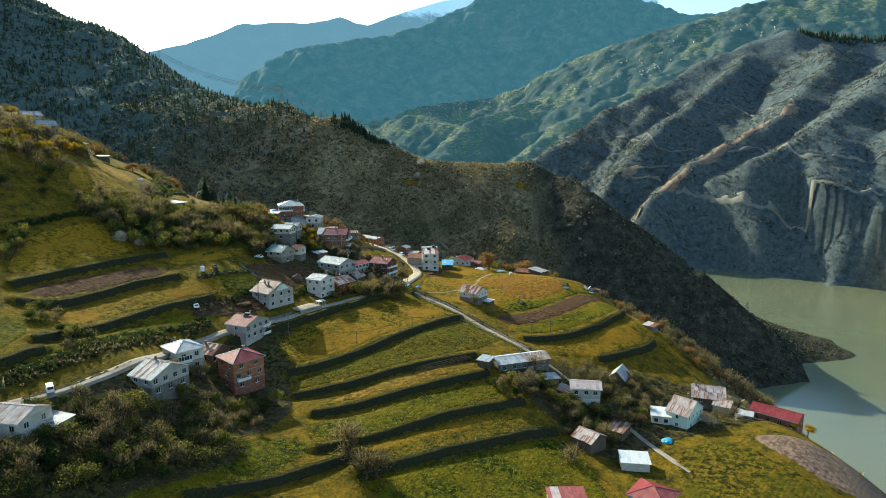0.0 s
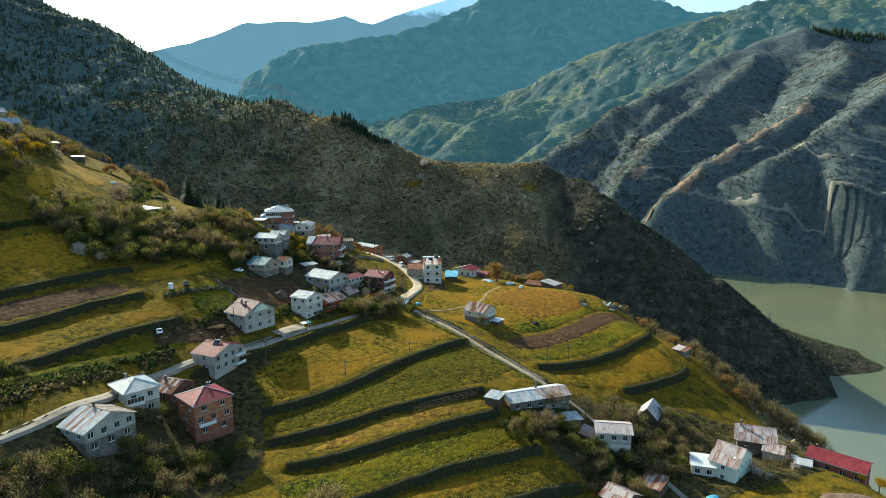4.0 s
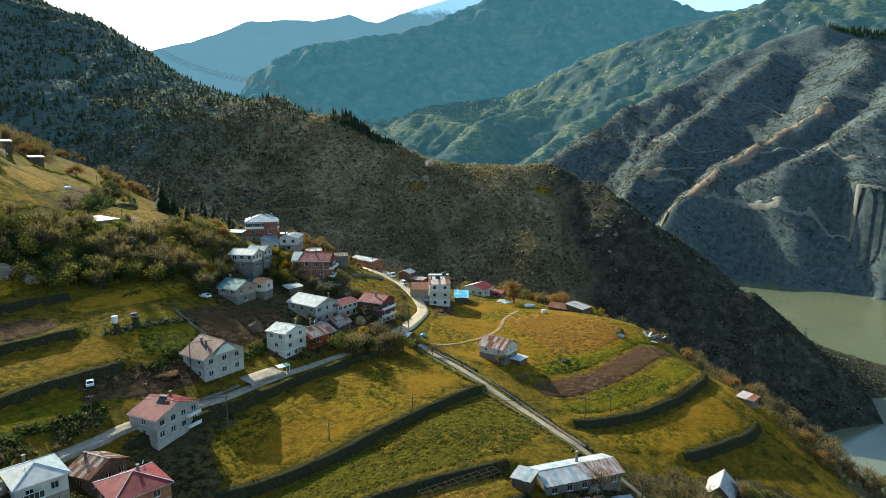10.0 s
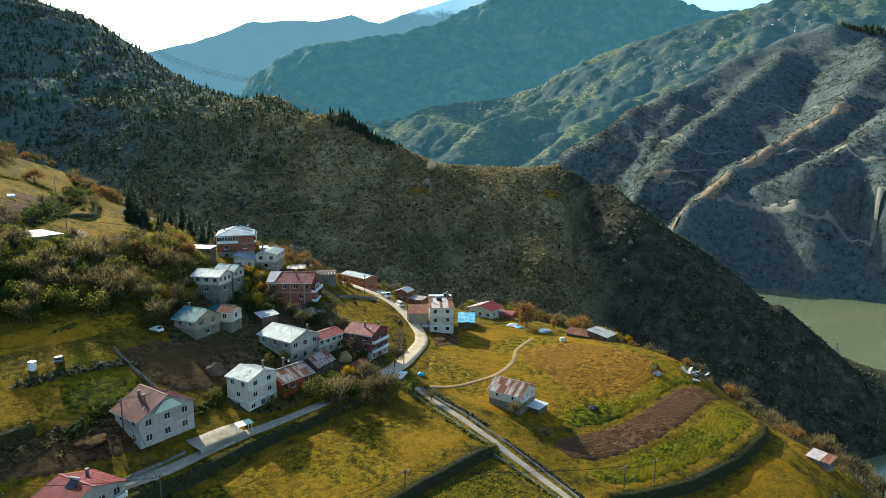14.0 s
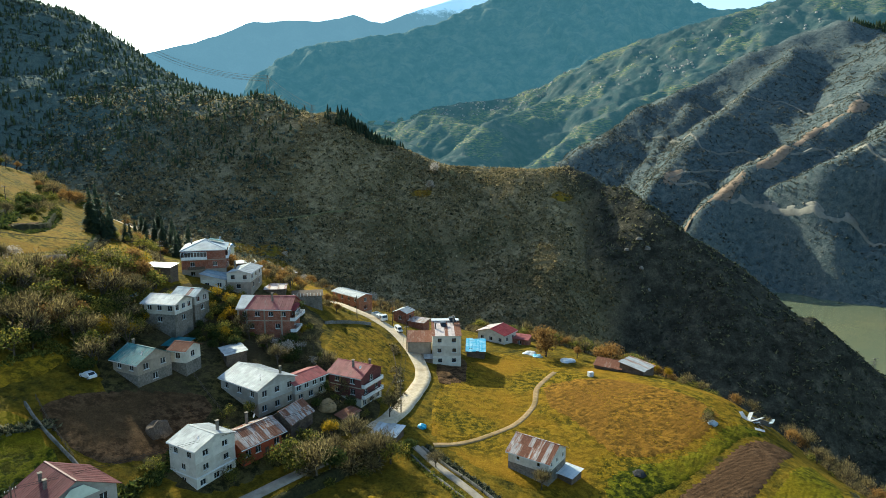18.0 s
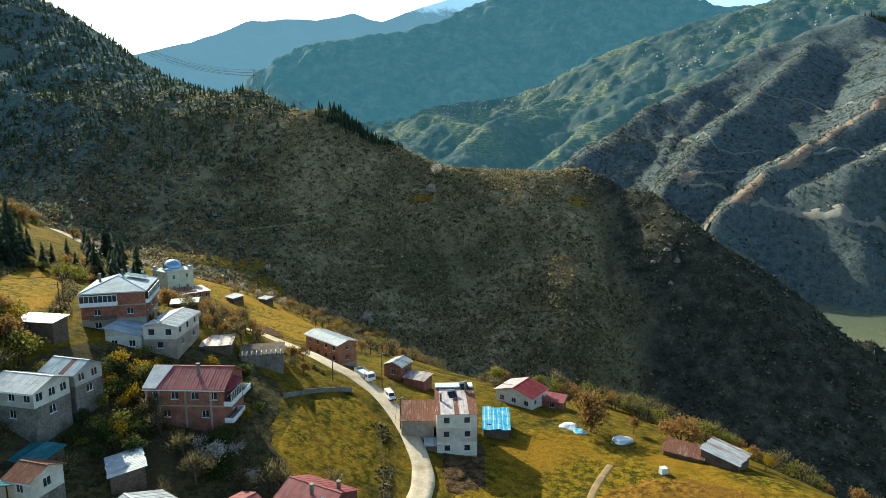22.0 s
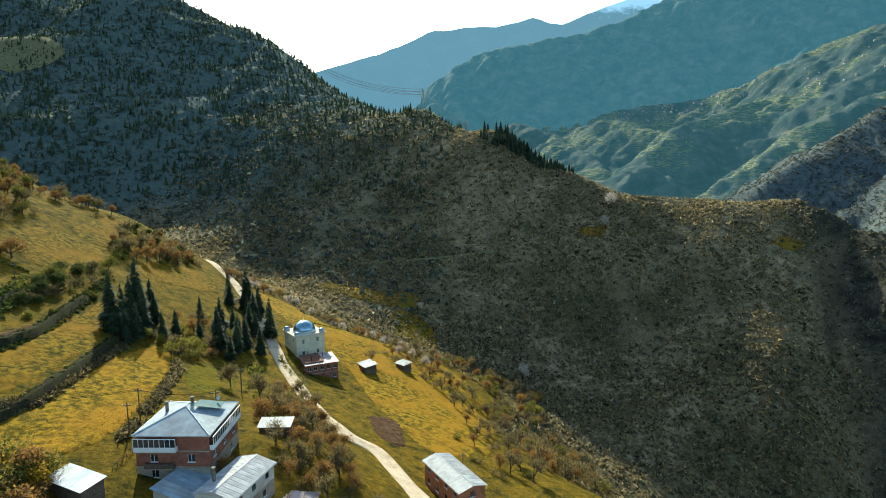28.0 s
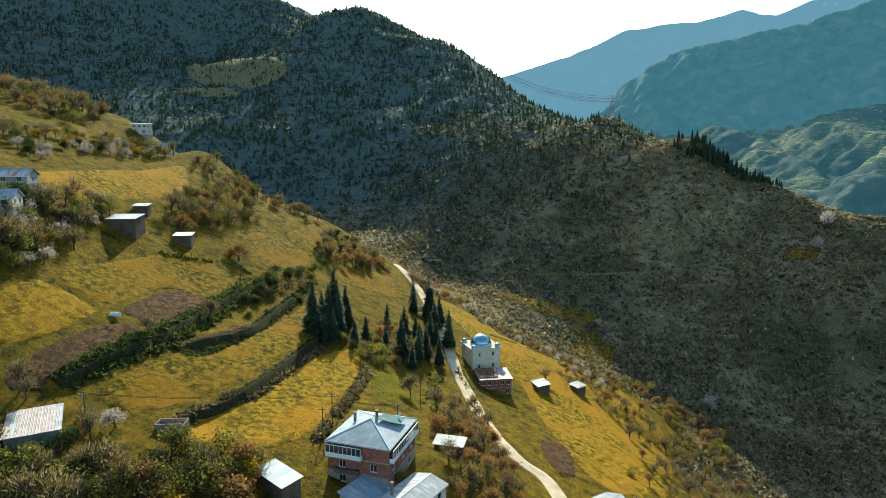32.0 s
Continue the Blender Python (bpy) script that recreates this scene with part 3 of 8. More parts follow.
def make_ground():
    xs, ys = spread(-1700, -240, 160, 1900, 1.5, 1.0165), spread(-250, 110, 480, 2500, 1.5, 1.0155)
    gx, gy = np.meshgrid(xs, ys)
    x, y = gx.ravel(), gy.ravel()
    z, w = land(x, y)
    me = mesh_from("ground", np.c_[x, y, z], grid_quads(len(xs), len(ys)), GROUND)
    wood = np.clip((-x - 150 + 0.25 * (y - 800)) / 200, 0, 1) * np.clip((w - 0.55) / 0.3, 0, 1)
    # mask of the far-shore ground that takes the haze-tinted grey
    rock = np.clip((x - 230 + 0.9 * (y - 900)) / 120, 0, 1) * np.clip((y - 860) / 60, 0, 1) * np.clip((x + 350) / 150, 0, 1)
    # mask of the flank whose shade is painted into the ground colour
    cliff_shade = np.clip((x - 88 - 0.12 * (760 - y) + 14 * value_noise(x / 30, y / 30, 91)) / 26, 0, 1) * np.clip((y - 430) / 60, 0, 1) * np.clip((880 - y) / 60, 0, 1) * np.clip((w - 0.3) / 0.2, 0, 1)
    for key, val in (("wild", w), ("wood", wood), ("rock", rock), ("cliff_shade", cliff_shade)):
        me.attributes.new(key, "FLOAT", "POINT").data.foreach_set("value", val.astype(np.float32))
    return tagged(new("ground", me), "grassy farmed spur falling to scrub-covered ravine slopes", "ground", kind="structure")


make_ground()
_bm = bmesh.new()
bmesh.ops.create_grid(_bm, x_segments=4, y_segments=4, size=1)
bmesh.ops.transform(_bm, matrix=Matrix.Translation((1000, 600, -207)) @ Matrix.Diagonal((900, 750, 1, 1)), verts=_bm.verts)
_me = bpy.data.meshes.new("water")
_bm.to_mesh(_me)
_me.materials.append(WATER)
tagged(new("water", _me), "still olive-green reservoir below the slopes", "water", kind="structure")


def inside(poly, x, y):
    hit, n = np.zeros(len(x), bool), len(poly)
    for i in range(n):
        (ax, ay), (bx, by) = poly[i], poly[(i + 1) % n]
        if ay != by:
            hit ^= ((ay > y) != (by > y)) & (x < (bx - ax) * (y - ay) / (by - ay) + ax)
    return hit


def rounded(poly, times=2):
    """Corners cut twice, so that a plot's outline bends."""
    p = [Vector(q) for q in poly]
    for _ in range(times):
        p = [q for a, b in zip(p, p[1:] + p[:1]) for q in (a.lerp(b, 0.18), a.lerp(b, 0.82))]
    return [(q.x, q.y) for q in p]


def field(label, poly, material, lift=0.16, name="field", step=1.5):
    """A plot laid over the slope."""
    p = rounded(poly)
    bm = bmesh.new()
    bm.faces.new([bm.verts.new((x, y, 0)) for x, y in p])
    for axis in (0, 1):
        lo, hi = min(q[axis] for q in p), max(q[axis] for q in p)
        for c in np.arange(math.floor(lo), hi, step):
            no = (1, 0, 0) if axis == 0 else (0, 1, 0)
            bmesh.ops.bisect_plane(bm, geom=bm.verts[:] + bm.edges[:] + bm.faces[:], plane_co=(c, c, 0), plane_no=no)
    bm.normal_update()
    if sum(f.normal.z for f in bm.faces) < 0:
        bmesh.ops.reverse_faces(bm, faces=bm.faces)
    co = np.array([v.co[:2] for v in bm.verts])
    z = land(co[:, 0], co[:, 1])[0] + lift
    rim = {v.index for e in bm.edges if e.is_boundary for v in e.verts} if not bm.verts.index_update() else ()
    for v, h in zip(bm.verts, z):
        v.co.z = h - (0.3 * step / 1.5 if v.index in rim else 0.0)
        if v.index in rim:
            v.co.x += 0.35 * noise.noise((v.co.x * 0.4, v.co.y * 0.4, 1.0))
            v.co.y += 0.35 * noise.noise((v.co.x * 0.4, v.co.y * 0.4, 7.0))
    me = bpy.data.meshes.new(name)
    bm.to_mesh(me)
    bm.free()
    me.materials.append(material)
    for q in me.polygons:
        q.use_smooth = True
    return tagged(new(name, me), label, "field", kind="structure")


field("yellow-green meadow below the lane", [(-52, 230), (-38, 249), (-12, 265), (5, 252), (-19, 229), (-37, 211), (-54, 203), (-62, 216)], MEADOW)
field("rough olive grass terrace", [(-51, 195), (-37, 206), (-18, 222), (7, 247), (24, 231), (13, 217), (-6, 209), (-29, 198), (-48, 190)], ROUGH)
field("dry russet grass terrace", [(-40, 181), (-28, 192), (-12, 202), (10, 210), (13, 205), (-8, 194), (-32, 184)], RUSSET)
field("green grass terrace", [(-43, 170), (-8, 187), (20, 202), (23, 195), (3, 180), (-33, 162)], GREEN)
field("yellow-green grass terrace", [(-34, 158), (1, 175), (27, 191), (30, 186), (6, 171), (-22, 157)], MEADOW)
field("wide rough grass terrace", [(-21, 149), (7, 163), (36, 179), (40, 176), (44, 165), (44, 145), (-13, 138), (-20, 145)], GREEN)
field("sloping mown meadow", [(-80, 121), (-68, 143), (-59, 157), (-42, 163), (-36, 158), (-44, 142), (-59, 130), (-72, 118)], GREEN)
field("green plot below the yellow house", [(70, 177), (91, 182), (107, 154), (112, 130), (62, 130)], ROUGH)
field("pale ploughed strip", [(95, 182), (111, 184), (135, 176), (140, 160), (112, 154)], PALE_SOIL)
field("orange-yellow meadow on the spur", [(-10, 286), (-10, 313), (9, 354), (28, 349), (39, 321), (28, 299), (16, 294), (-2, 284)], MEADOW)
field("broad orange-yellow meadow over the spur", [(-10, 284), (-11, 300), (-6, 326), (2, 344), (14, 352), (40, 342), (60, 334), (78, 316), (84, 302), (70, 299), (46, 276), (22, 264), (4, 270)], MEADOW, 0.1)
field("orange meadow with mown rows", [(21, 324), (40, 330), (62, 314), (67, 302), (50, 285), (33, 281), (26, 298), (20, 308)], MOWN, 0.2)
field("green strip above the tilled plot", [(33, 279), (50, 284), (68, 301), (78, 300), (68, 294), (46, 274), (28, 266), (28, 274)], GREEN, 0.2)
field("brown tilled plot", [(21, 260), (46, 272), (70, 295), (84, 297), (57, 267), (29, 252)], SOIL)
field("green strip below the tilled plot", [(28, 250), (57, 265), (84, 293), (80, 271), (63, 258), (35, 244)], GREEN)
field("terraced meadow above the sheds", [(36, 237), (62, 250), (79, 262), (86, 250), (82, 245), (62, 236), (44, 231)], MEADOW)
field("meadow at the edge of the spur", [(84, 268), (96, 274), (106, 255), (102, 241), (92, 248)], MEADOW)
field("yellow hillside plot", [(-158, 228), (-151, 255), (-143, 266), (-127, 251), (-139, 213), (-146, 200), (-152, 212)], MEADOW_BRIGHT)
field("dark tilled plot on the hillside", [(-137, 200), (-132, 214), (-119, 241), (-107, 239), (-116, 222), (-126, 198), (-134, 191)], SOIL)
field("green hillside plot with furrows", [(-140, 165), (-128, 182), (-118, 168), (-120, 152), (-134, 148)], GREEN)
field("yellow strip under the trees", [(-111, 244), (-116, 251), (-109, 263), (-100, 274), (-93, 283), (-90, 275), (-96, 262), (-106, 249)], MEADOW_BRIGHT)
field("yellow-green hillside plot", [(-96, 223), (-105, 236), (-102, 243), (-95, 252), (-88, 261), (-77, 254), (-79, 242), (-88, 232)], MEADOW)
field("yellow-green hillside strip", [(-122, 193), (-111, 221), (-101, 235), (-92, 231), (-104, 208), (-112, 184), (-118, 178)], MEADOW)
field("green hillside strip", [(-114, 163), (-106, 183), (-99, 207), (-87, 228), (-80, 222), (-92, 202), (-100, 180), (-106, 164)], GREEN)
field("tall yellow meadow beside the hedge", [(-124, 327), (-127, 347), (-140, 381), (-144, 406), (-124, 383), (-102, 343), (-107, 319), (-117, 319)], MEADOW_BRIGHT)
field("yellow-green meadow above the hedge", [(-147, 328), (-148, 342), (-152, 362), (-159, 381), (-170, 402), (-180, 421), (-162, 403), (-142, 375), (-131, 347), (-128, 325), (-136, 315)], MEADOW)
field("brown tilled strip on the terrace", [(-155, 312), (-163, 332), (-161, 339), (-156, 338), (-149, 322), (-144, 308), (-148, 302)], DUG, 0.2)
field("brown tilled square", [(-168, 337), (-183, 362), (-174, 372), (-156, 343), (-163, 341)], DUG, 0.24)
field("wide olive pasture", [(-182, 328), (-193, 342), (-202, 366), (-206, 383), (-197, 389), (-184, 387), (-173, 370), (-184, 361), (-171, 339), (-172, 334)], MEADOW, 0.14)
field("narrow tilled strip", [(-151, 342), (-160, 375), (-156, 374), (-146, 347)], DUG, 0.2)
field("yellow plot with bare trees", [(-173, 308), (-182, 324), (-178, 328), (-168, 334), (-160, 319), (-158, 306)], MEADOW_BRIGHT)
field("bright yellow upper meadow", [(-172, 280), (-176, 298), (-172, 306), (-158, 302), (-150, 296), (-158, 276)], MEADOW_BRIGHT)
field("bright yellow meadow below the farm", [(-234, 337), (-256, 368), (-274, 407), (-296, 442), (-269, 427), (-251, 410), (-240, 385), (-231, 360), (-228, 340)], MEADOW_BRIGHT, 0.2)
field("olive pasture below the huts", [(-226, 425), (-230, 440), (-213, 448), (-203, 440), (-190, 415), (-198, 406), (-212, 408)], MEADOW)
field("yellow meadow by the wood", [(-228, 444), (-250, 486), (-249, 500), (-231, 480), (-214, 452)], MEADOW)
field("meadow above the conifers", [(-198, 443), (-211, 473), (-203, 505), (-185, 483), (-183, 468), (-190, 447)], MEADOW)
field("steep yellow pasture below the lane", [(-200, 528), (-190, 548), (-165, 546), (-140, 546), (-118, 550), (-95, 550), (-74, 528), (-60, 490), (-50, 450), (-45, 420), (-60, 408), (-85, 430), (-112, 462), (-150, 482)], MEADOW_BRIGHT)
field("small mown plot by the lane", [(-41, 314), (-42, 334), (-32, 350), (-26, 342), (-22, 315), (-31, 305), (-37, 306)], MEADOW)
field("dark trodden yard round the white house", [(-10, 341), (-6, 349), (0, 340), (0, 322), (-7, 318), (-10, 321)], DUG, 0.19)
field("green plot beside the lane", [(-130, 403), (-117, 402), (-108, 389), (-110, 374), (-125, 388)], GREEN)
field("dug brown garden slope between the houses", [(-87, 261), (-84, 269), (-76, 276), (-62, 283), (-57, 277), (-60, 261), (-71, 253)], DUG, 0.24)
field("weedy trodden ground between the village houses", [(-66, 258), (-88, 282), (-92, 304), (-84, 332), (-60, 346), (-45, 338), (-43, 316), (-32, 303), (-21, 294), (-24, 284), (-36, 268), (-50, 252)], WEEDS, 0.11)
field("weedy ground between the lower houses", [(30, 192), (22, 202), (26, 214), (46, 224), (74, 232), (108, 224), (122, 206), (100, 190), (70, 182), (60, 170), (46, 172)], WEEDS, 0.11)
# dark weeds laid here to paint the shade of the houses and trees
field("shaded rough slope below the row of houses", [(-108, 136), (-92, 160), (-84, 190), (-76, 208), (-62, 230), (-55, 222), (-52, 198), (-46, 180), (-50, 164), (-62, 152), (-82, 138), (-94, 124)], WEEDS, 0.11)
field("dark littered yard beside the plum-roofed house", [(-94, 220), (-88, 229), (-80, 240), (-72, 246), (-68, 234), (-75, 226), (-83, 219), (-90, 212)], DUG, 0.19)
# more dark weeds, standing in for house and tree shadows downhill
field("weedy slope under the orchard trees, painted dark as shade", [(-112, 126), (-96, 142), (-82, 152), (-62, 160), (-50, 152), (-58, 136), (-80, 112), (-100, 106)], WEEDS, 0.21)
field("green plot above the dark red roof", [(-97, 252), (-90, 259), (-86, 259), (-74, 251), (-79, 241), (-86, 236)], GREEN, 0.2)
field("brown garden plot beside the lane", [(-85, 421), (-76, 427), (-64, 404), (-73, 402)], SOIL)


def smooth_line(pts, step=2.0):
    p = [Vector((*q, 0)) for q in pts]
    p = [p[0] * 2 - p[1]] + p + [p[-1] * 2 - p[-2]]
    out = []
    for a, b, c, d in zip(p, p[1:], p[2:], p[3:]):
        n = max(2, int((c - b).length / step))
        for i in range(n):
            t = i / n
            out.append(0.5 * ((2 * b) + (c - a) * t + (2 * a - 5 * b + 4 * c - d) * t * t + (3 * b - a - 3 * c + d) * t ** 3))
    return out + [p[-2]]


def ribbon(name, label, pts, width, material, category, lift=0.14, edge=0.9):
    """A lane that lies level across the slope, with banked sides."""
    line = smooth_line(pts)
    co, rows = [], []
    for i, q in enumerate(line):
        t = (line[min(i + 1, len(line) - 1)] - line[max(i - 1, 0)]).normalized()
        nrm = Vector((-t.y, t.x, 0))
        w = width * (1 + 0.12 * noise.noise((q.x * 0.15, q.y * 0.15, 3.0))) / 2
        k = [q + nrm * s for s in (-w - 0.5, -w, -w * 0.4, w * 0.4, w, w + 0.5)]
        z = land([v.x for v in k], [v.y for v in k])[0]
        top = z[1:5].mean() + lift
        hs = [z[0] - edge, max(top, z[1] + 0.06), max(top, z[2] + 0.08) + 0.03, max(top, z[3] + 0.08) + 0.03, max(top, z[4] + 0.06), z[5] - edge]
        co += [(v.x, v.y, h) for v, h in zip(k, hs)]
    me = mesh_from(name, np.array(co), grid_quads(6, len(line))[:, ::-1], material)
    return tagged(new(name, me), label, category, kind="structure")


ribbon("road", "pale gravel village lane winding uphill", [(-23, 283), (-19, 292), (-15, 309), (-14, 325), (-19, 341), (-26, 353), (-34, 361), (-44, 368), (-56, 379), (-68, 391), (-78, 392), (-92, 403), (-109, 421), (-126, 438), (-145, 459), (-178, 493), (-206, 519), (-232, 540), (-252, 556)], 4.3, LANE, "road")
ribbon("road", "grey concrete lane past the houses", [(-16, 300), (-24, 278), (-34, 264), (-49, 247), (-60, 232), (-70, 221), (-79, 210), (-86, 194), (-87, 176), (-91, 160), (-98, 147), (-106, 137), (-125, 115)], 2.7, CONCRETE, "road")
ribbon("road", "narrow walled concrete path between fields", [(-13, 279), (6, 256), (19, 242), (33, 222), (43, 213), (49, 206), (58, 196), (64, 184), (72, 165)], 1.7, CONCRETE, "path")
ribbon("road", "dirt track across the meadow", [(-9, 281), (-2, 284), (10, 294), (17, 307), (20, 321), (27, 334)], 1.5, DIRT, "track", 0.2)
ribbon("pavement", "pale concrete yard beside the lane", [(-59, 238), (-52, 247)], 6.0, CONCRETE, "yard", 0.3)


for _t, _p in (("contour road cut across the far mountain", [(437, 1153), (476, 1140), (499, 1107), (520, 1080), (539, 1058), (575, 1040), (603, 1000), (626, 972), (680, 945)]),
               ("upper contour road on the far mountain", [(551, 1203), (600, 1212), (622, 1208), (614, 1140), (611, 1078), (652, 1034), (720, 1010)]),
               ("high contour road on the far mountain", [(589, 1733), (625, 1600), (680, 1565), (725, 1555), (758, 1460), (764, 1380), (755, 1345)]),
               ("switchback road on the spur", [(521, 1236), (530, 1300), (513, 1339), (453, 1330), (411, 1324), (391, 1315), (422, 1300), (458, 1291)]),
               ("side road to the far valley", [(431, 1630), (455, 1590), (472, 1539), (482, 1470), (482, 1402), (538, 1404), (593, 1394)])):
    ribbon("road", _t, _p, 4.2, FAR_TRACK, "road", 1.4, 2.5)
for _t, _p in (("bare earth scar beside the far road", [(395, 1152), (420, 1176), (452, 1196), (478, 1192), (462, 1168), (430, 1150)]),
               ("pinkish earth cut at the road junction", [(486, 1186), (512, 1214), (545, 1228), (572, 1222), (545, 1198), (510, 1182)]),
               ("pale earth heap below the high road", [(706, 1316), (726, 1346), (752, 1356), (768, 1342), (742, 1322)]),
               ("bare earth strip down the spur's crest", [(318, 1106), (350, 1136), (395, 1164), (400, 1154), (362, 1122), (326, 1100)]),
               ("bare earth strip along the spur's crest", [(566, 1228), (600, 1258), (650, 1292), (700, 1326), (706, 1314), (660, 1278), (608, 1246), (574, 1220)]),
               ("bare earth at the road's turn", [(376, 1308), (392, 1334), (420, 1340), (424, 1326), (400, 1306)])):
    field(_t, _p, SCAR, 1.6, step=7.0)
field("high clearing on the mountain", [(-833, 790), (-910, 880), (-760, 900), (-700, 880), (-705, 822)], DRY, 2.5, step=8.0)
field("lower clearing on the mountain", [(-788, 751), (-804, 780), (-734, 805), (-699, 798)], DRY, 2.5, step=8.0)
field("grassy bench across the ravine", [(-213, 618), (-182, 616), (-155, 625), (-139, 637), (-145, 646), (-182, 632), (-210, 632)], RUSSET, 0.8, step=4.0)
ribbon("path", "grassy ledge path along the ravine side", [(-229, 649), (-192, 659), (-161, 671), (-116, 693), (-82, 704), (-60, 715)], 1.3, DRY, "path", 0.7, 1.5)
field("steep green plot below the ravine bench", [(-159, 622), (-143, 627), (-126, 616), (-119, 597), (-131, 592), (-144, 589)], MEADOW, 0.7, step=3.0)
field("dry grass patch below the ridge", [(-51, 719), (-44, 725), (-28, 726), (-30, 720)], RUSSET, 0.8, step=3.0)
field("bare sandy patch on the ridge", [(-15, 753), (-9, 752), (-4, 741), (-8, 740)], DRY, 0.8, step=3.0)
field("short grass on the rocky brow", [(79, 715), (88, 721), (103, 718), (100, 713), (90, 711)], RUSSET, 0.8, step=3.0)


# ---- far ranges ----
def far_range(name, label, crest, run, foot, rugged, material, nu=260, nv=60):
    pts = smooth_line([(x, y) for x, y, _ in crest], 4300 / nu)
    cx, cz, cy = np.array([c[0] for c in crest]), np.array([c[2] for c in crest]), np.array([c[1] for c in crest])
    s = np.r_[0, np.cumsum(np.hypot(np.diff(cx), np.diff(cy)))]
    p = np.array([(q.x, q.y) for q in pts])
    u = np.r_[0, np.cumsum(np.hypot(*np.diff(p, axis=0).T))]
    z0 = np.interp(u / u[-1], s / s[-1], cz)
    v = np.linspace(0, 1, nv)[:, None]
    toward = -p / np.hypot(p[:, 0], p[:, 1])[:, None]
    X, Y = p[None, :, 0] + toward[None, :, 0] * run * v, p[None, :, 1] + toward[None, :, 1] * run * v
    Z = foot + (z0[None] - foot) * (1 - v) ** 1.15
    x, y = X.ravel(), Y.ravel()
    rough = sum(a * (0.45 - np.abs(value_noise(x / k + 0.2 * y / k, y / k * 0.55, 20 + i)) * 1.5) for i, (k, a) in enumerate(((420, 1.0), (190, 0.55), (90, 0.3), (40, 0.15), (18, 0.07))))
    fade = np.minimum(1, 0.12 + 3 * np.broadcast_to(v, X.shape).ravel())
    Z = Z.ravel() + rugged * rough * fade
    me = mesh_from(name, np.c_[x, y, Z], grid_quads(len(p), nv)[:, ::-1], material)
    return tagged(new(name, me), label, "mountain", kind="structure")


def far_land(name, label, lo, hi, step, lines, tilt, ribs, floor, material, seed, terraces=0.0):
    """A sheet of far hills that falls from its crest lines to the valley floor."""
    gx, gy = np.meshgrid(np.arange(lo[0], hi[0], step), np.arange(lo[1], hi[1], step))
    x, y = gx.ravel(), gy.ravel()
    z = np.maximum(crest_land(x, y, lines, tilt, ribs, seed, 30.0, 2.0), floor(x, y) + 9 * value_noise(x / 160, y / 160, 81))
    z += 3.0 * value_noise(x / 34, y / 34, 82) + 1.5 * value_noise(x / 15, y / 15, 83)
    if terraces:
        z += 0.28 * terraces * np.sin(2 * math.pi * z / terraces)
    me = mesh_from(name, np.c_[x, y, z], grid_quads(gx.shape[1], gx.shape[0]), material)
    return tagged(new(name, me), label, "mountain", kind="structure")


# the three far sheets carry painted haze: bluish colours and emission in their materials
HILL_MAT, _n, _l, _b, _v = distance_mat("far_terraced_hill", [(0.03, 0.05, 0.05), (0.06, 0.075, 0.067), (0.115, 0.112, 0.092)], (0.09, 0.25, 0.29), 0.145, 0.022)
_k = _n.new("ShaderNodeTexVoronoi")
_mp = _n.new("ShaderNodeMapping")
_mp.inputs["Scale"].default_value = (0.017, 0.017, 0.11)
_l.new(_v, _mp.inputs["Vector"])
_l.new(_mp.outputs[0], _k.inputs["Vector"])
_sp = _n.new("ShaderNodeSeparateColor")
_l.new(_k.outputs["Color"], _sp.inputs[0])
_pick = ramp(_n, _l, _sp.outputs[0], [(0.15, (0.04, 0.065, 0.055)), (0.36, (0.10, 0.12, 0.06)), (0.52, (0.05, 0.075, 0.06)), (0.66, (0.24, 0.22, 0.06)), (0.78, (0.13, 0.13, 0.075)), (0.92, (0.22, 0.17, 0.11))])
_zone = ramp(_n, _l, noise_at(_n, _l, _v, 0.0042, 6.0), [(0.51, (0, 0, 0)), (0.55, (1, 1, 1))])
_l.new(blend(_n, _l, _zone, _b.inputs["Base Color"].links[0].from_socket, _pick), _b.inputs["Base Color"])
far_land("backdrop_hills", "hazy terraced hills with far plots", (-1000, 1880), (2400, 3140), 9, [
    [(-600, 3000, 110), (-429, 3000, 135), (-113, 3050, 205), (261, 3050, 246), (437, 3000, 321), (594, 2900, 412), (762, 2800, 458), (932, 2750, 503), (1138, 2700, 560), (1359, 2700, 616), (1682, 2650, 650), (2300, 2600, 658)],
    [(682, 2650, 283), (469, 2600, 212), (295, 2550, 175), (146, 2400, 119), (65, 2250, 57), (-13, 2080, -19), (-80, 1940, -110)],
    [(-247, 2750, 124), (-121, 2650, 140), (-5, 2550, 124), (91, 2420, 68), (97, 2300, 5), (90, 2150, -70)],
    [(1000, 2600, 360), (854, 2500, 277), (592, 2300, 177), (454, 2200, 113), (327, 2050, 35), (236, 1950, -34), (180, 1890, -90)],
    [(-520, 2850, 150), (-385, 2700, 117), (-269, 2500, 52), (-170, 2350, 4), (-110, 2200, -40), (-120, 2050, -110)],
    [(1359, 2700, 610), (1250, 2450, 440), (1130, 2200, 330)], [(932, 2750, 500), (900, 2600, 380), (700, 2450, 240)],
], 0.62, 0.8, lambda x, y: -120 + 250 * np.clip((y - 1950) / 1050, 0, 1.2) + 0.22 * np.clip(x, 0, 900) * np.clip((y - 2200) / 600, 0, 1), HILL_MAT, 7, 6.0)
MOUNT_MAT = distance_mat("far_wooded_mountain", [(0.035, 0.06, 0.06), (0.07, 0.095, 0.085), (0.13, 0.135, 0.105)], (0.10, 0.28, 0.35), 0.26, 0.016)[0]
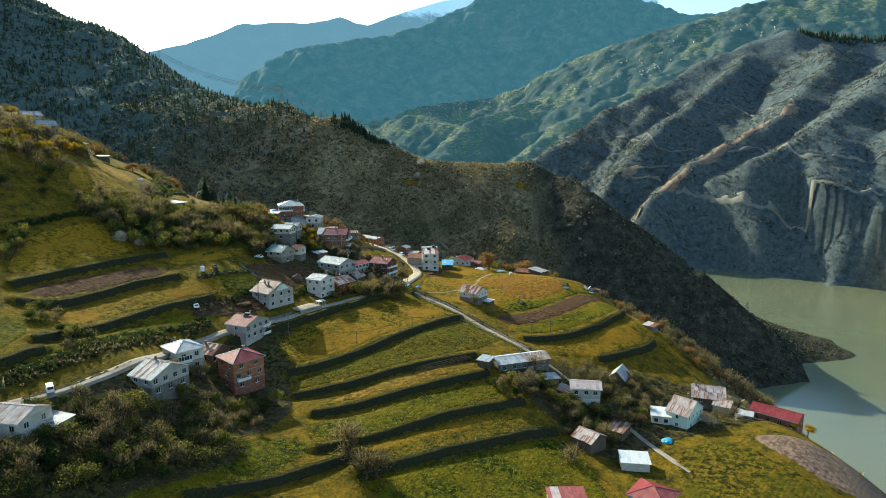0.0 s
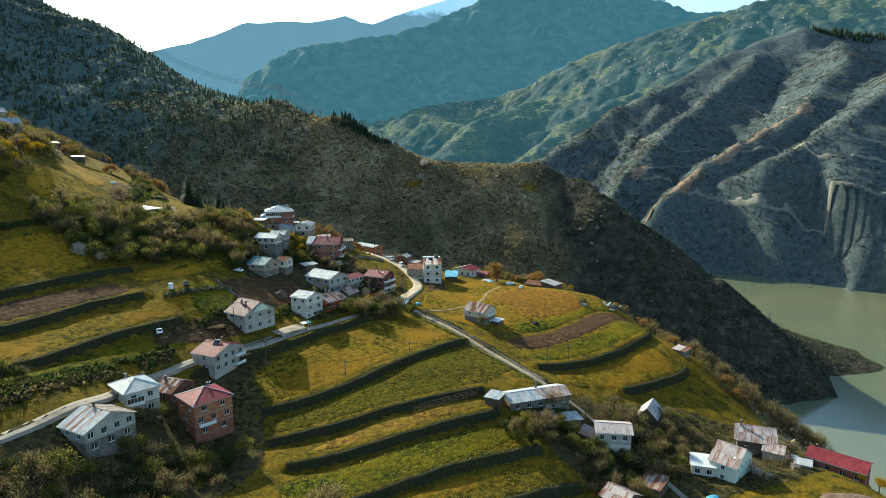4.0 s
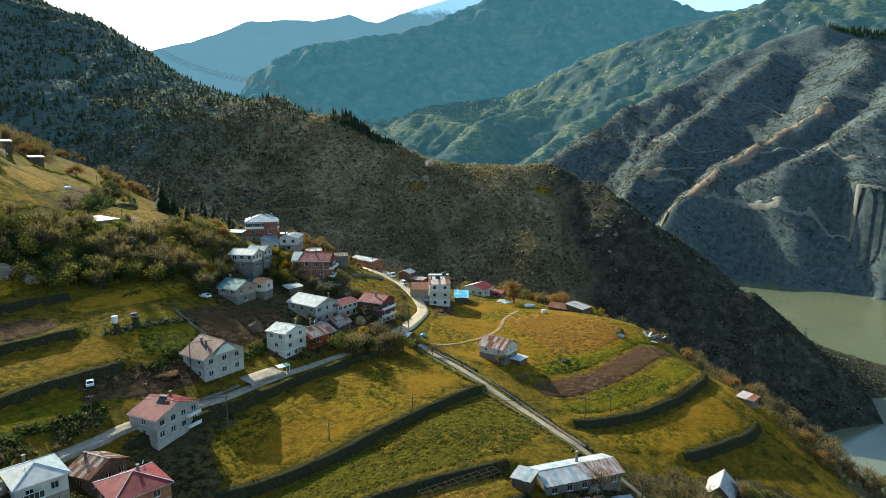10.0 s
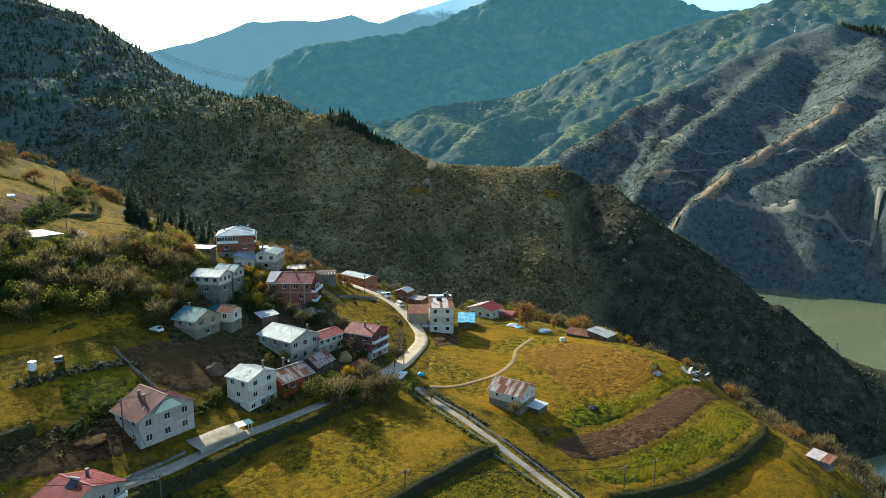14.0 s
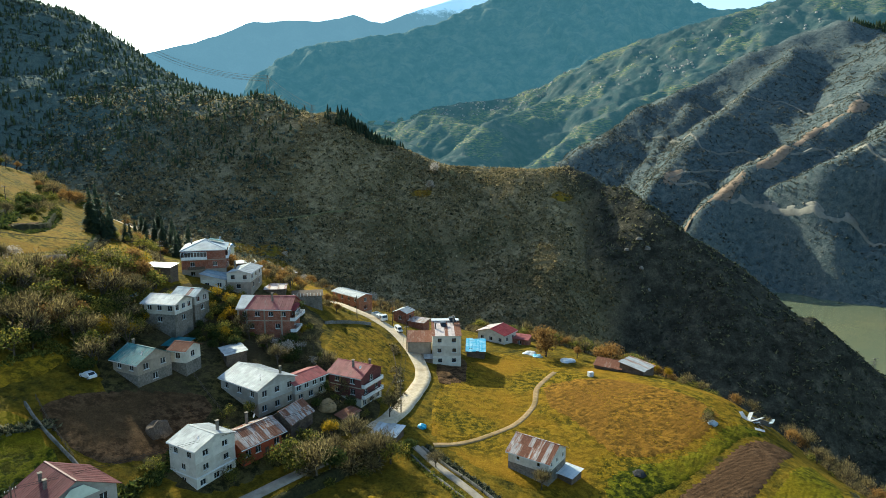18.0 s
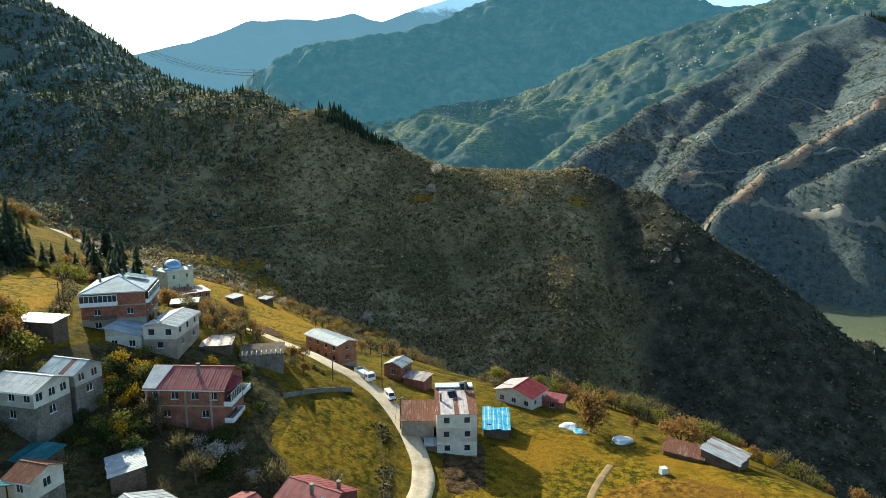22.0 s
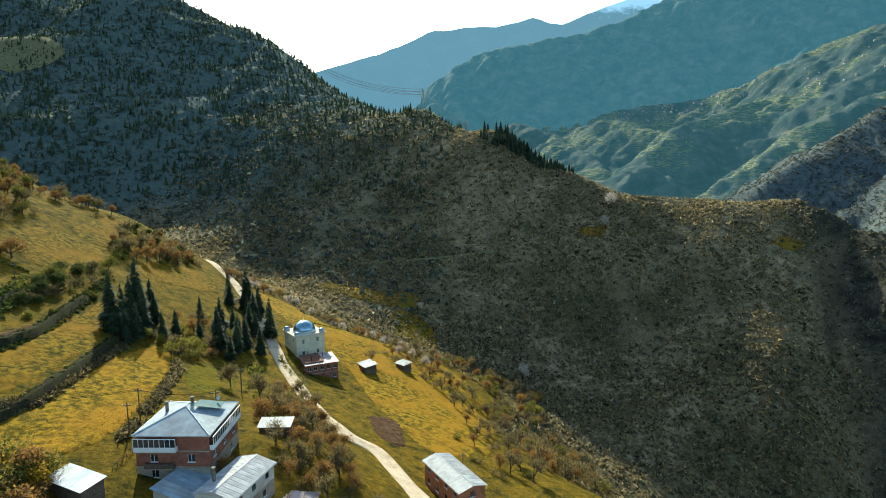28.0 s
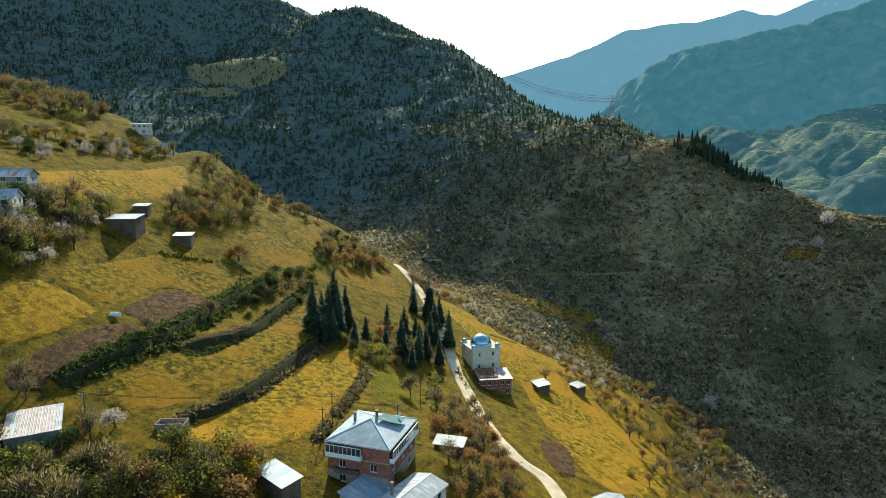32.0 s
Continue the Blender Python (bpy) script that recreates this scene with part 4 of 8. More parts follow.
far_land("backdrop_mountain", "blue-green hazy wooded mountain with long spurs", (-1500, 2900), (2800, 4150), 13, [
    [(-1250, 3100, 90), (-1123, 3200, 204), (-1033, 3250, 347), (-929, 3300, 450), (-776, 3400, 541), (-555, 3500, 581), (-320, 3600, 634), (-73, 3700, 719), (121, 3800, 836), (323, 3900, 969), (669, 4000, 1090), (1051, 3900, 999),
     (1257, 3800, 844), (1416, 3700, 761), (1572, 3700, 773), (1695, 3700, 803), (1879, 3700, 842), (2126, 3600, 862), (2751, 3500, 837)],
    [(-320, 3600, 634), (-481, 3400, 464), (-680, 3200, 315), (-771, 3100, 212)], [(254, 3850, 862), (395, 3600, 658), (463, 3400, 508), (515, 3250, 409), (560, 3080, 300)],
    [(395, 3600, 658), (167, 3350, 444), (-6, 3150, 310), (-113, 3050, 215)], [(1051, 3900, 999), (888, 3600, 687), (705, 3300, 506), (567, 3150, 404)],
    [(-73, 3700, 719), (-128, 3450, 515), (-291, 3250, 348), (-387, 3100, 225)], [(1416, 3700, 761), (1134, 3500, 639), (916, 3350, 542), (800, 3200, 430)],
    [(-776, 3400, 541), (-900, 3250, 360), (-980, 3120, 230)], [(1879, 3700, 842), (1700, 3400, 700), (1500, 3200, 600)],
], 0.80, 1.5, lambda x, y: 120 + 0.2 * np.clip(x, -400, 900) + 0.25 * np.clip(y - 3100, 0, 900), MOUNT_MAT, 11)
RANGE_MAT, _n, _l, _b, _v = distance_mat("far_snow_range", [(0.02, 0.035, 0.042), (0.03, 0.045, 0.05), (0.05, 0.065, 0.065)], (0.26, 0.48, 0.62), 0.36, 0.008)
_g, _sep = _n.new("ShaderNodeNewGeometry"), _n.new("ShaderNodeSeparateXYZ")
_l.new(_g.outputs["Position"], _sep.inputs[0])
_h = _n.new("ShaderNodeMath")
_h.operation, _h.inputs[1].default_value = "MULTIPLY_ADD", 260.0
_l.new(noise_at(_n, _l, _v, 0.012, 8.0, 0.7), _h.inputs[0])
_l.new(_sep.outputs["Z"], _h.inputs[2])
_mr = _n.new("ShaderNodeMapRange")
_mr.inputs["From Min"].default_value, _mr.inputs["From Max"].default_value = 985.0, 1040.0
_l.new(_h.outputs[0], _mr.inputs["Value"])
_l.new(blend(_n, _l, _mr.outputs[0], _b.inputs["Base Color"].links[0].from_socket, (0.85, 0.88, 0.9)), _b.inputs["Base Color"])
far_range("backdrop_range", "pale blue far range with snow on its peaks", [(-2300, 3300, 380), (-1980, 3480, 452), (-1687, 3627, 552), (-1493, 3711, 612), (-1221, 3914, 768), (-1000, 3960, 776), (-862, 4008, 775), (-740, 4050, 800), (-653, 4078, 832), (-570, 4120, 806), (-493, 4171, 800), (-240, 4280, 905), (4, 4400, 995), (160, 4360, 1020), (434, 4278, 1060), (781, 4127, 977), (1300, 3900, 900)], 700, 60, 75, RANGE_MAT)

# ---- builders ----
def part(name, bm, material, parent, label="", m=None):
    me = bm
    if isinstance(bm, bmesh.types.BMesh):
        me = bpy.data.meshes.new(name)
        bm.normal_update()
        bm.to_mesh(me)
        bm.free()
        me.materials.append(material)
    ob = new(name, me)
    ob.parent = parent
    if m is not None:
        ob.matrix_local = m
    return tagged(ob, label)


def box(bm, x0, x1, y0, y1, z0, z1, m=None):
    r = bmesh.ops.create_cube(bm, size=1)
    t = Matrix.Translation(((x0 + x1) / 2, (y0 + y1) / 2, (z0 + z1) / 2)) @ Matrix.Diagonal((x1 - x0, y1 - y0, z1 - z0, 1))
    bmesh.ops.transform(bm, matrix=(m @ t) if m is not None else t, verts=r["verts"])
    return bm


def boxed(*a, m=None):
    return box(bmesh.new(), *a, m=m)


def tube(bm, a, b, r0, r1, sides=6, capped=True):
    a, b = Vector(a), Vector(b)
    q = (b - a).to_track_quat("Z", "Y").to_matrix()
    rings = []
    for c, r in ((a, r0), (b, r1)):
        rings.append([bm.verts.new(c + q @ Vector((r * math.cos(2 * math.pi * i / sides), r * math.sin(2 * math.pi * i / sides), 0))) for i in range(sides)])
    for i in range(sides):
        j = (i + 1) % sides
        bm.faces.new((rings[0][i], rings[0][j], rings[1][j], rings[1][i]))
    if capped:
        bm.faces.new(rings[1])
        bm.faces.new(rings[0][::-1])
    return bm


def face_place(face, w, d):
    """Matrix from (along, outward, up) on one side of a house to the house."""
    x, y = w / 2, d / 2
    cols = {"f": ((1, 0), (0, -1), (-x, -y)), "r": ((0, 1), (1, 0), (x, -y)), "b": ((-1, 0), (0, 1), (x, y)), "l": ((0, -1), (-1, 0), (-x, y))}[face]
    (ux, uy), (ox, oy), (px, py) = cols
    return Matrix(((ux, ox, 0, px), (uy, oy, 0, py), (0, 0, 1, 0), (0, 0, 0, 1)))


def wall_panel(W, z0, z1, holes, m, reveal=0.22):
    """A wall with real openings and their reveals."""
    us = sorted({0.0, W, *(h[0] for h in holes), *(h[1] for h in holes)})
    zs = sorted({z0, z1, *(h[2] for h in holes), *(h[3] for h in holes)})
    bm = bmesh.new()

    def quad(*p):
        bm.faces.new([bm.verts.new(m @ Vector(q)) for q in p])
    for a, b in zip(us, us[1:]):
        for c, e in zip(zs, zs[1:]):
            mu, mz = (a + b) / 2, (c + e) / 2
            if not any(h[0] < mu < h[1] and h[2] < mz < h[3] for h in holes):
                quad((a, 0, c), (b, 0, c), (b, 0, e), (a, 0, e))
    for a, b, c, e in holes:
        r = -reveal
        quad((a, 0, c), (a, r, c), (b, r, c), (b, 0, c))
        quad((a, 0, e), (b, 0, e), (b, r, e), (a, r, e))
        quad((a, 0, c), (a, 0, e), (a, r, e), (a, r, c))
        quad((b, 0, c), (b, r, c), (b, r, e), (b, 0, e))
    bmesh.ops.remove_doubles(bm, verts=bm.verts, dist=0.0005)
    return bm


_shared = {}


def window_meshes(w, h, bars):
    key = (round(w, 2), round(h, 2), bars)
    if key not in _shared:
        t = 0.055
        cuts = [-w / 2 + w * i / (bars + 1) for i in range(bars + 2)]
        holes = [(c0 + t * (1 if i == 0 else 0.5) + w / 2, c1 - t * (1 if i == bars else 0.5) + w / 2, -h / 2 + t, h / 2 - t) for i, (c0, c1) in enumerate(zip(cuts, cuts[1:]))]
        fr = wall_panel(w, -h / 2, h / 2, holes, Matrix.Translation((-w / 2, 0.04, 0)), 0.09)
        sl = boxed(-w / 2 - 0.1, w / 2 + 0.1, 0.0, 0.27, -h / 2 - 0.06, -h / 2)
        pn = bmesh.new()
        box(pn, -w / 2 + t, w / 2 - t, -0.012, 0.012, -h / 2 + t, h / 2 - t)
        out = []
        for nm, b, mt in (("window", fr, TRIM), ("pane", pn, GLASS), ("sill", sl, TRIM)):
            me = bpy.data.meshes.new(nm)
            b.to_mesh(me)
            b.free()
            me.materials.append(mt)
            out.append(me)
        _shared[key] = out
    return _shared[key]


def put_window(root, m, u, z, w, h, bars=1):
    a, b, c = window_meshes(w, h, bars)
    fr = part("window", a, None, root, m=m @ Matrix.Translation((u, -0.15, z)))
    part("pane", b, None, fr)
    part("sill", c, None, fr)


def put_door(root, m, u, z, w, h, material=TIMBER):
    key = ("door", w, h, material.name)
    if key not in _shared:
        bm = boxed(-w / 2 + 0.05, w / 2 - 0.05, -0.03, 0.03, 0, h - 0.05)
        box(bm, -w / 2 + 0.2, w / 2 - 0.2, 0.03, 0.05, 0.2, h * 0.45)
        box(bm, -w / 2 + 0.2, w / 2 - 0.2, 0.03, 0.05, h * 0.52, h - 0.25)
        me = bpy.data.meshes.new("door")
        bm.to_mesh(me)
        bm.free()
        me.materials.append(material)
        _shared[key] = me
    part("door", _shared[key], None, root, m=m @ Matrix.Translation((u, -0.14, z)))


def sheet_mesh(wd, ln, material):
    key = ("sheet", round(wd, 2), round(ln, 2), material.name)
    if key not in _shared:
        bm = bmesh.new()
        prof = [(0, 0), (0, 0.09), (0.06, 0.09), (0.1, 0.045), (wd / 2 - 0.08, 0.045), (wd / 2, 0.085), (wd / 2 + 0.08, 0.045), (wd - 0.01, 0.045), (wd - 0.01, 0)]
        a = [bm.verts.new((x, 0, z)) for x, z in prof]
        b = [bm.verts.new((x, ln, z)) for x, z in prof]
        k = len(prof)
        for i in range(k):
            bm.faces.new((a[i], a[(i + 1) % k], b[(i + 1) % k], b[i])[::-1])
        bm.faces.new(a[::-1])
        bm.faces.new(b)
        bmesh.ops.recalc_face_normals(bm, faces=bm.faces)
        me = bpy.data.meshes.new("roof_sheet")
        bm.to_mesh(me)
        bm.free()
        me.materials.append(material)
        _shared[key] = me
    return _shared[key]


def slope(root, m, W, ln, mats, rng, ragged=0.0, courses=1):
    """One roof slope of lapped sheets; m: from (along eave, up slope, out) to the house."""
    n = max(1, round(W / 1.1))
    step = W / n
    for i in range(n):
        for c in range(courses):
            mt = mats[0] if len(mats) == 1 else mats[1] if rng.random() < 0.45 else mats[0]
            l0 = ln / courses * c
            off = rng.uniform(-ragged, ragged)
            part("roof_sheet", sheet_mesh(step, ln / courses + (0.12 if c < courses - 1 else 0), mt), None, root,
                 m=m @ Matrix.Translation((i * step, l0 + off, 0.012 * (courses - c))))


def basis(origin, u, v):
    u, v = Vector(u).normalized(), Vector(v).normalized()
    w = u.cross(v).normalized()
    return Matrix(((u.x, v.x, w.x, origin[0]), (u.y, v.y, w.y, origin[1]), (u.z, v.z, w.z, origin[2]), (0, 0, 0, 1)))


def slab(name, pts, thick, material, root, label=""):
    bm = bmesh.new()
    a = [bm.verts.new(p) for p in pts]
    f = bm.faces.new(a)
    bm.normal_update()
    up = f.normal if f.normal.z > 0 else -f.normal
    b = [bm.verts.new(Vector(p) + up * thick) for p in pts]
    bm.faces.new(b)
    for i in range(len(a)):
        j = (i + 1) % len(a)
        bm.faces.new((a[i], a[j], b[j], b[i]))
    bmesh.ops.recalc_face_normals(bm, faces=bm.faces)
    return part(name, bm, material, root, label)


def chimney(root, x, y, z0, z1, material=STONE, s=0.46):
    c = part("chimney", boxed(x - s / 2, x + s / 2, y - s / 2, y + s / 2, z0, z1), material, root)
    part("cap", boxed(x - s / 2 - 0.1, x + s / 2 + 0.1, y - s / 2 - 0.1, y + s / 2 + 0.1, z1 + 0.12, z1 + 0.2), CONCRETE, c)


def house(label, x, y, z, yaw, w, d, h, walls, roof, shape="gable", ridge="x", rise=2.2, over=0.55, wins=None, chims=(), drop=3.5, rag=0.0,
          courses=1, group="village houses", category="house", name="house", win=(1.35, 1.4), bands=False, doors="", bars=1):
    """A building: storeys from the ground up (one wall material each), openings by side, a roof of lapped sheets."""
    rng = random.Random(hash((round(x), round(y))) & 0xFFFF)
    root = tagged(new(name), label, category, group)
    root.matrix_world = pose(x, y, z, 0, 0, yaw)
    n = len(walls)
    sh = h / n
    part("foundation", boxed(-w / 2 + 0.02, w / 2 - 0.02, -d / 2 + 0.02, d / 2 - 0.02, -drop, 0.02), walls[0] if walls[0] in (STONE, CONCRETE, TAN, BRICK, TIMBER) else CONCRETE, root)
    wins = wins or {}
    for i, mt in enumerate(walls):
        z0, z1 = i * sh, (i + 1) * sh
        for f in "frbl":
            W = w if f in "fb" else d
            m = face_place(f, w, d)
            spec = wins.get(f, 0)
            cnt = spec[i] if isinstance(spec, (tuple, list)) else spec
            holes, spots = [], []
            ww, wh = win
            for k in range(cnt):
                u = W * (k + 0.5) / cnt + rng.uniform(-0.12, 0.12)
                zc = z0 + sh * 0.55
                hh = min(wh, sh * 0.62)
                if f in doors and i == 0 and k == cnt // 2:
                    dh = min(2.05, sh - 0.2)
                    holes.append((u - 0.5, u + 0.5, z0 + 0.03, z0 + 0.03 + dh))
                    spots.append(("d", u, z0 + 0.03, 1.0, dh))
                else:
                    holes.append((u - ww / 2, u + ww / 2, zc - hh / 2, zc + hh / 2))
                    spots.append(("w", u, zc, ww, hh))
            part("wall", wall_panel(W, z0, z1, holes, m), mt, root)
            for kind, u, zz, a, b in spots:
                if kind == "w":
                    put_window(root, m, u, zz, a, b, bars)
                else:
                    put_door(root, m, u, zz, a, b)
        if bands and i:
            part("floor_band", boxed(-w / 2 - 0.04, w / 2 + 0.04, -d / 2 - 0.04, d / 2 + 0.04, z0 - 0.13, z0 + 0.13), CONCRETE, root)
    mats = roof if isinstance(roof, (tuple, list)) else (roof,)
    turn = Matrix.Identity(4) if ridge == "x" else Matrix.Rotation(math.pi / 2, 4, "Z")
    W, D = (w, d) if ridge == "x" else (d, w)
    part("ceiling_slab", boxed(-w / 2 + 0.03, w / 2 - 0.03, -d / 2 + 0.03, d / 2 - 0.03, h - 0.18, h - 0.02), CONCRETE, root)
    if shape == "gable":
        tilt = rise / (D / 2)
        e = over * tilt
        for s in (1, -1):
            o = Vector((-s * (W / 2 + over), -s * (D / 2 + over), h - e + 0.02))
            v = Vector((0, s * (D / 2 + over), rise + e))
            slope(root, turn @ basis(o, (s, 0, 0), v), W + 2 * over, v.length, mats, rng, rag, courses)
            bm = bmesh.new()
            xg = s * (W / 2 - 0.01)
            p = [Vector((xg, -D / 2, h)), Vector((xg, D / 2, h)), Vector((xg, 0, h + rise))]
            q = [k - Vector((s * 0.18, 0, 0)) for k in p]
            a, b = [bm.verts.new(turn @ k) for k in p], [bm.verts.new(turn @ k) for k in q]
            bm.faces.new(a), bm.faces.new(b)
            for i in range(3):
                bm.faces.new((a[i], a[(i + 1) % 3], b[(i + 1) % 3], b[i]))
            bmesh.ops.recalc_face_normals(bm, faces=bm.faces)
            part("gable", bm, walls[-1], root)
        part("ridge_cap", boxed(-W / 2 - over, W / 2 + over, -0.16, 0.16, h + rise + 0.06, h + rise + 0.13, m=turn), mats[0], root)
        part("fascia", boxed(-W / 2 - over, W / 2 + over, -D / 2 - over, -D / 2 - over + 0.04, h - e - 0.2, h - e, m=turn), TRIM if walls[-1] not in (TIMBER, STONE) else TIMBER, root)
    elif shape == "shed":
        tilt = rise / D
        o = Vector((-W / 2 - over, -D / 2 - over, h - over * tilt + 0.02))
        v = Vector((0, D + 2 * over, rise + 2 * over * tilt))
        slope(root, turn @ basis(o, (1, 0, 0), v), W + 2 * over, v.length, mats, rng, rag, courses)
        bm = bmesh.new()
        p = [turn @ Vector((sx * W / 2, sy * (D / 2 - 0.01), zz)) for sx in (-1, 1) for sy, zz in ((-1, h), (1, h), (1, h + rise))]
        a = [bm.verts.new(k) for k in p]
        bm.faces.new(a[:3]), bm.faces.new(a[3:]), bm.faces.new((a[1], a[2], a[5], a[4])), bm.faces.new((a[0], a[1], a[4], a[3])), bm.faces.new((a[0], a[2], a[5], a[3]))
        bmesh.ops.recalc_face_normals(bm, faces=bm.faces)
        part("gable", bm, walls[-1], root)
    elif shape == "hip":
        k = max(W - D, 0) / 2
        a, b = W / 2 + over, D / 2 + over
        z0, z1 = h + 0.02, h + rise
        c = [Vector((-a, -b, z0)), Vector((a, -b, z0)), Vector((a, b, z0)), Vector((-a, b, z0))]
        r0, r1 = Vector((-k, 0, z1)), Vector((k, 0, z1))
        for j, ps in enumerate(((c[0], c[1], r1, r0), (c[2], c[3], r0, r1), (c[1], c[2], r1), (c[3], c[0], r0))):
            ps = [p for i, p in enumerate(ps) if i == 0 or (p - ps[i - 1]).length > 0.01]
            slab("roof_slope", [turn @ p for p in ps], 0.1, mats[j % len(mats)], root)
        for p, q in ((c[0], r0), (c[1], r1), (c[2], r1), (c[3], r0)):
            up = Vector((0, 0, 0.13))
            part("hip_cap", tube(bmesh.new(), turn @ (p + up), turn @ (q + up), 0.09, 0.09, 5), TRIM if mats[0] in (ZINC, RED, BLUEGREY) else mats[0], root)
        part("soffit", boxed(-a, a, -b, b, h - 0.1, h - 0.01, m=turn), TRIM, root)
    for cx, cy, c0, c1 in chims:
        chimney(root, cx, cy, c0, c1)
    return root


def shed(label, x, y, z, yaw, w, d, h, wall, roof, rise=0.6, rag=0.1, ridge="x", shape="shed", courses=1, **k):
    return house(label, x, y, z, yaw, w, d, h, [wall], roof, shape, ridge, rise, 0.4, drop=2.5, rag=rag, group="sheds and barns", category="shed", name="shed", courses=courses, **k)


def balcony(root, face, w, d, u0, u1, z, out=1.3, glazed=0.0, rail=TRIM):
    """A projecting slab with a parapet, glazed above it where the height is given."""
    m = face_place(face, w, d)
    b = part("balcony", boxed(u0, u1, 0.01, out, z - 0.15, z, m=m), CONCRETE, root)
    bm = boxed(u0, u1, out - 0.1, out, z, z + 0.9, m=m)
    box(bm, u0, u0 + 0.1, 0.01, out - 0.1, z, z + 0.9, m=m)
    box(bm, u1 - 0.1, u1, 0.01, out - 0.1, z, z + 0.9, m=m)
    part("parapet", bm, rail, b)
    if glazed:
        n = max(2, round((u1 - u0) / 0.9))
        bm = boxed(u0, u1, out - 0.1, out, z + glazed - 0.12, z + glazed, m=m)
        for i in range(n + 1):
            u = u0 + (u1 - u0 - 0.08) * i / n
            box(bm, u, u + 0.08, out - 0.09, out - 0.01, z + 0.9, z + glazed - 0.12, m=m)
        part("glazing_frame", bm, TRIM, b)
        part("glazing", boxed(u0 + 0.05, u1 - 0.05, out - 0.06, out - 0.04, z + 0.9, z + glazed - 0.12, m=m), GLASS, b)
    return b

# ---- houses of the upper village ----
h = house("three-storey brick house with blue-grey hipped roof and glazed balcony", -86.4, 346.0, -40.2, 17, 13.2, 14.6, 9.0, [TAN, BRICK, BRICK], (BLUEGREY,), "hip", "y", 2.6, 0.35,
          {"f": (2, 2, 1), "r": (2, 3, 0), "b": 2, "l": 2}, [(-4.2, 0.5, 10.0, 11.9), (0.4, 1.2, 11.4, 12.6)], bands=True)
balcony(h, "f", 13.2, 14.6, 0.0, 7.6, 6.2, 0.9, 2.5)
balcony(h, "r", 13.2, 14.6, 0.2, 14.4, 6.2, 0.8, 2.5)
balcony(h, "f", 13.2, 14.6, 1.8, 7.0, 3.1, 1.0, rail=TIMBER)
slab("roof_patch", [(1.2, -0.8, 11.82), (5.6, 1.2, 10.35), (5.4, 4.6, 10.35), (1.4, 2.2, 11.75)], 0.05, TEAL, h, "darker blue roof sheets")

h = house("white house with grey sheet roof and open porch", -71.5, 339.5, -43.0, 2, 7.2, 12.5, 5.7, [TAN, WHITE], (ZINC,), "gable", "y", 0.9, 0.4,
          {"f": (1, 2), "r": (2, 3), "l": 1, "b": 1}, [(-1.8, -3.5, 6.6, 8.9)], bars=0)
shed("white lean-to with sloping grey roof", -79.2, 336.6, -42.9, 2, 7.6, 8.0, 3.6, WHITE, (ZINC, BLUEGREY), 1.8, 0.0, "y", wins={"f": 2})

h = house("two-storey red brick house with faded red sheet roof", -57.4, 318.6, -50.3, -1, 14.6, 9.6, 7.0, [BRICK, BRICK], (ROSE,), "gable", "x", 2.5, 0.5,
          {"f": (2, 4), "r": (1, 2), "l": 1, "b": 3}, [(1.6, -2.0, 8.0, 10.6)], bands=True, drop=5.0)
for i, u in enumerate((-7.3, -4.9, 0.1, 4.9)):
    part("concrete_post", boxed(u - 0.2, u + 0.2, -4.86, -4.6, -2.0, 7.0), CONCRETE, h)
balcony(h, "r", 14.6, 9.6, 0.0, 5.2, 3.5, 1.5, 2.6)
balcony(h, "r", 14.6, 9.6, 0.0, 6.0, 0.3, 1.7)
balcony(h, "r", 14.6, 9.6, 5.4, 9.4, 3.5, 1.7)
slab("roof_patch", [(-7.8, -5.25, 6.95), (-5.2, -5.25, 6.95), (-4.0, -0.1, 9.66), (-7.8, -0.1, 9.66)], 0.05, ZINC, h, "pale grey roof sheets")
slab("dormer_roof", [(7.0, -5.2, 6.6), (8.7, -5.0, 6.5), (8.7, 1.0, 6.9), (7.0, 1.0, 7.6)], 0.08, RED, h)

house("long orange brick house with pale sheet roof", -45.1, 383.4, -61.0, -43, 16.4, 6.6, 6.0, [ORANGE_BRICK, ORANGE_BRICK], (ZINC,), "gable", "x", 0.8, 0.5, {"f": (4, 4), "r": (1, 1), "l": 1}, drop=4, bars=0)
house("brick cottage with pale curved sheet roof", -24.2, 376.2, -64.6, -25, 5.6, 6.0, 4.4, [BRICK], (ZINC,), "gable", "y", 1.0, 0.3, {"f": 1, "r": 1})
shed("low brick shed with rusted flat roof", -18.2, 372.0, -65.4, -25, 6.4, 5.0, 2.6, BRICK, (RUSTY,), 0.4)
h = house("two-storey white house with rusted roof and flat white terrace", -7.4, 341.4, -67.0, 4, 8.9, 14.0, 9.8, [WHITE, WHITE, WHITE], (VERYRUSTY, PALEPINK), "shed", "x", 1.5, 0.25, {"f": (2, 2, 2), "r": 2, "l": 1}, [(-3.4, -1.2, 10.2, 12.2), (2.6, 2.8, 10.8, 13.4)], drop=4, bars=0)
part("terrace_slab", boxed(-4.5, 4.5, 4.4, 7.1, 11.3, 11.6), WHITESHEET, h, "white flat terrace roof")
shed("lean-to with deep rust-brown sheet roof", -16.0, 341.6, -64.8, 2, 7.4, 8.0, 4.6, TAN, (VERYRUSTY,), 1.2)
shed("small shed under pale sheets", -12.2, 335.4, -66.6, 4, 3.4, 2.6, 2.2, TIMBER, (ZINC,), 0.3)
shed("timber shed under crumpled blue plastic", 2.6, 349.5, -68.4, -2, 6.0, 9.0, 2.8, TIMBER, (TARP,), 1.3, 0.3, courses=5)
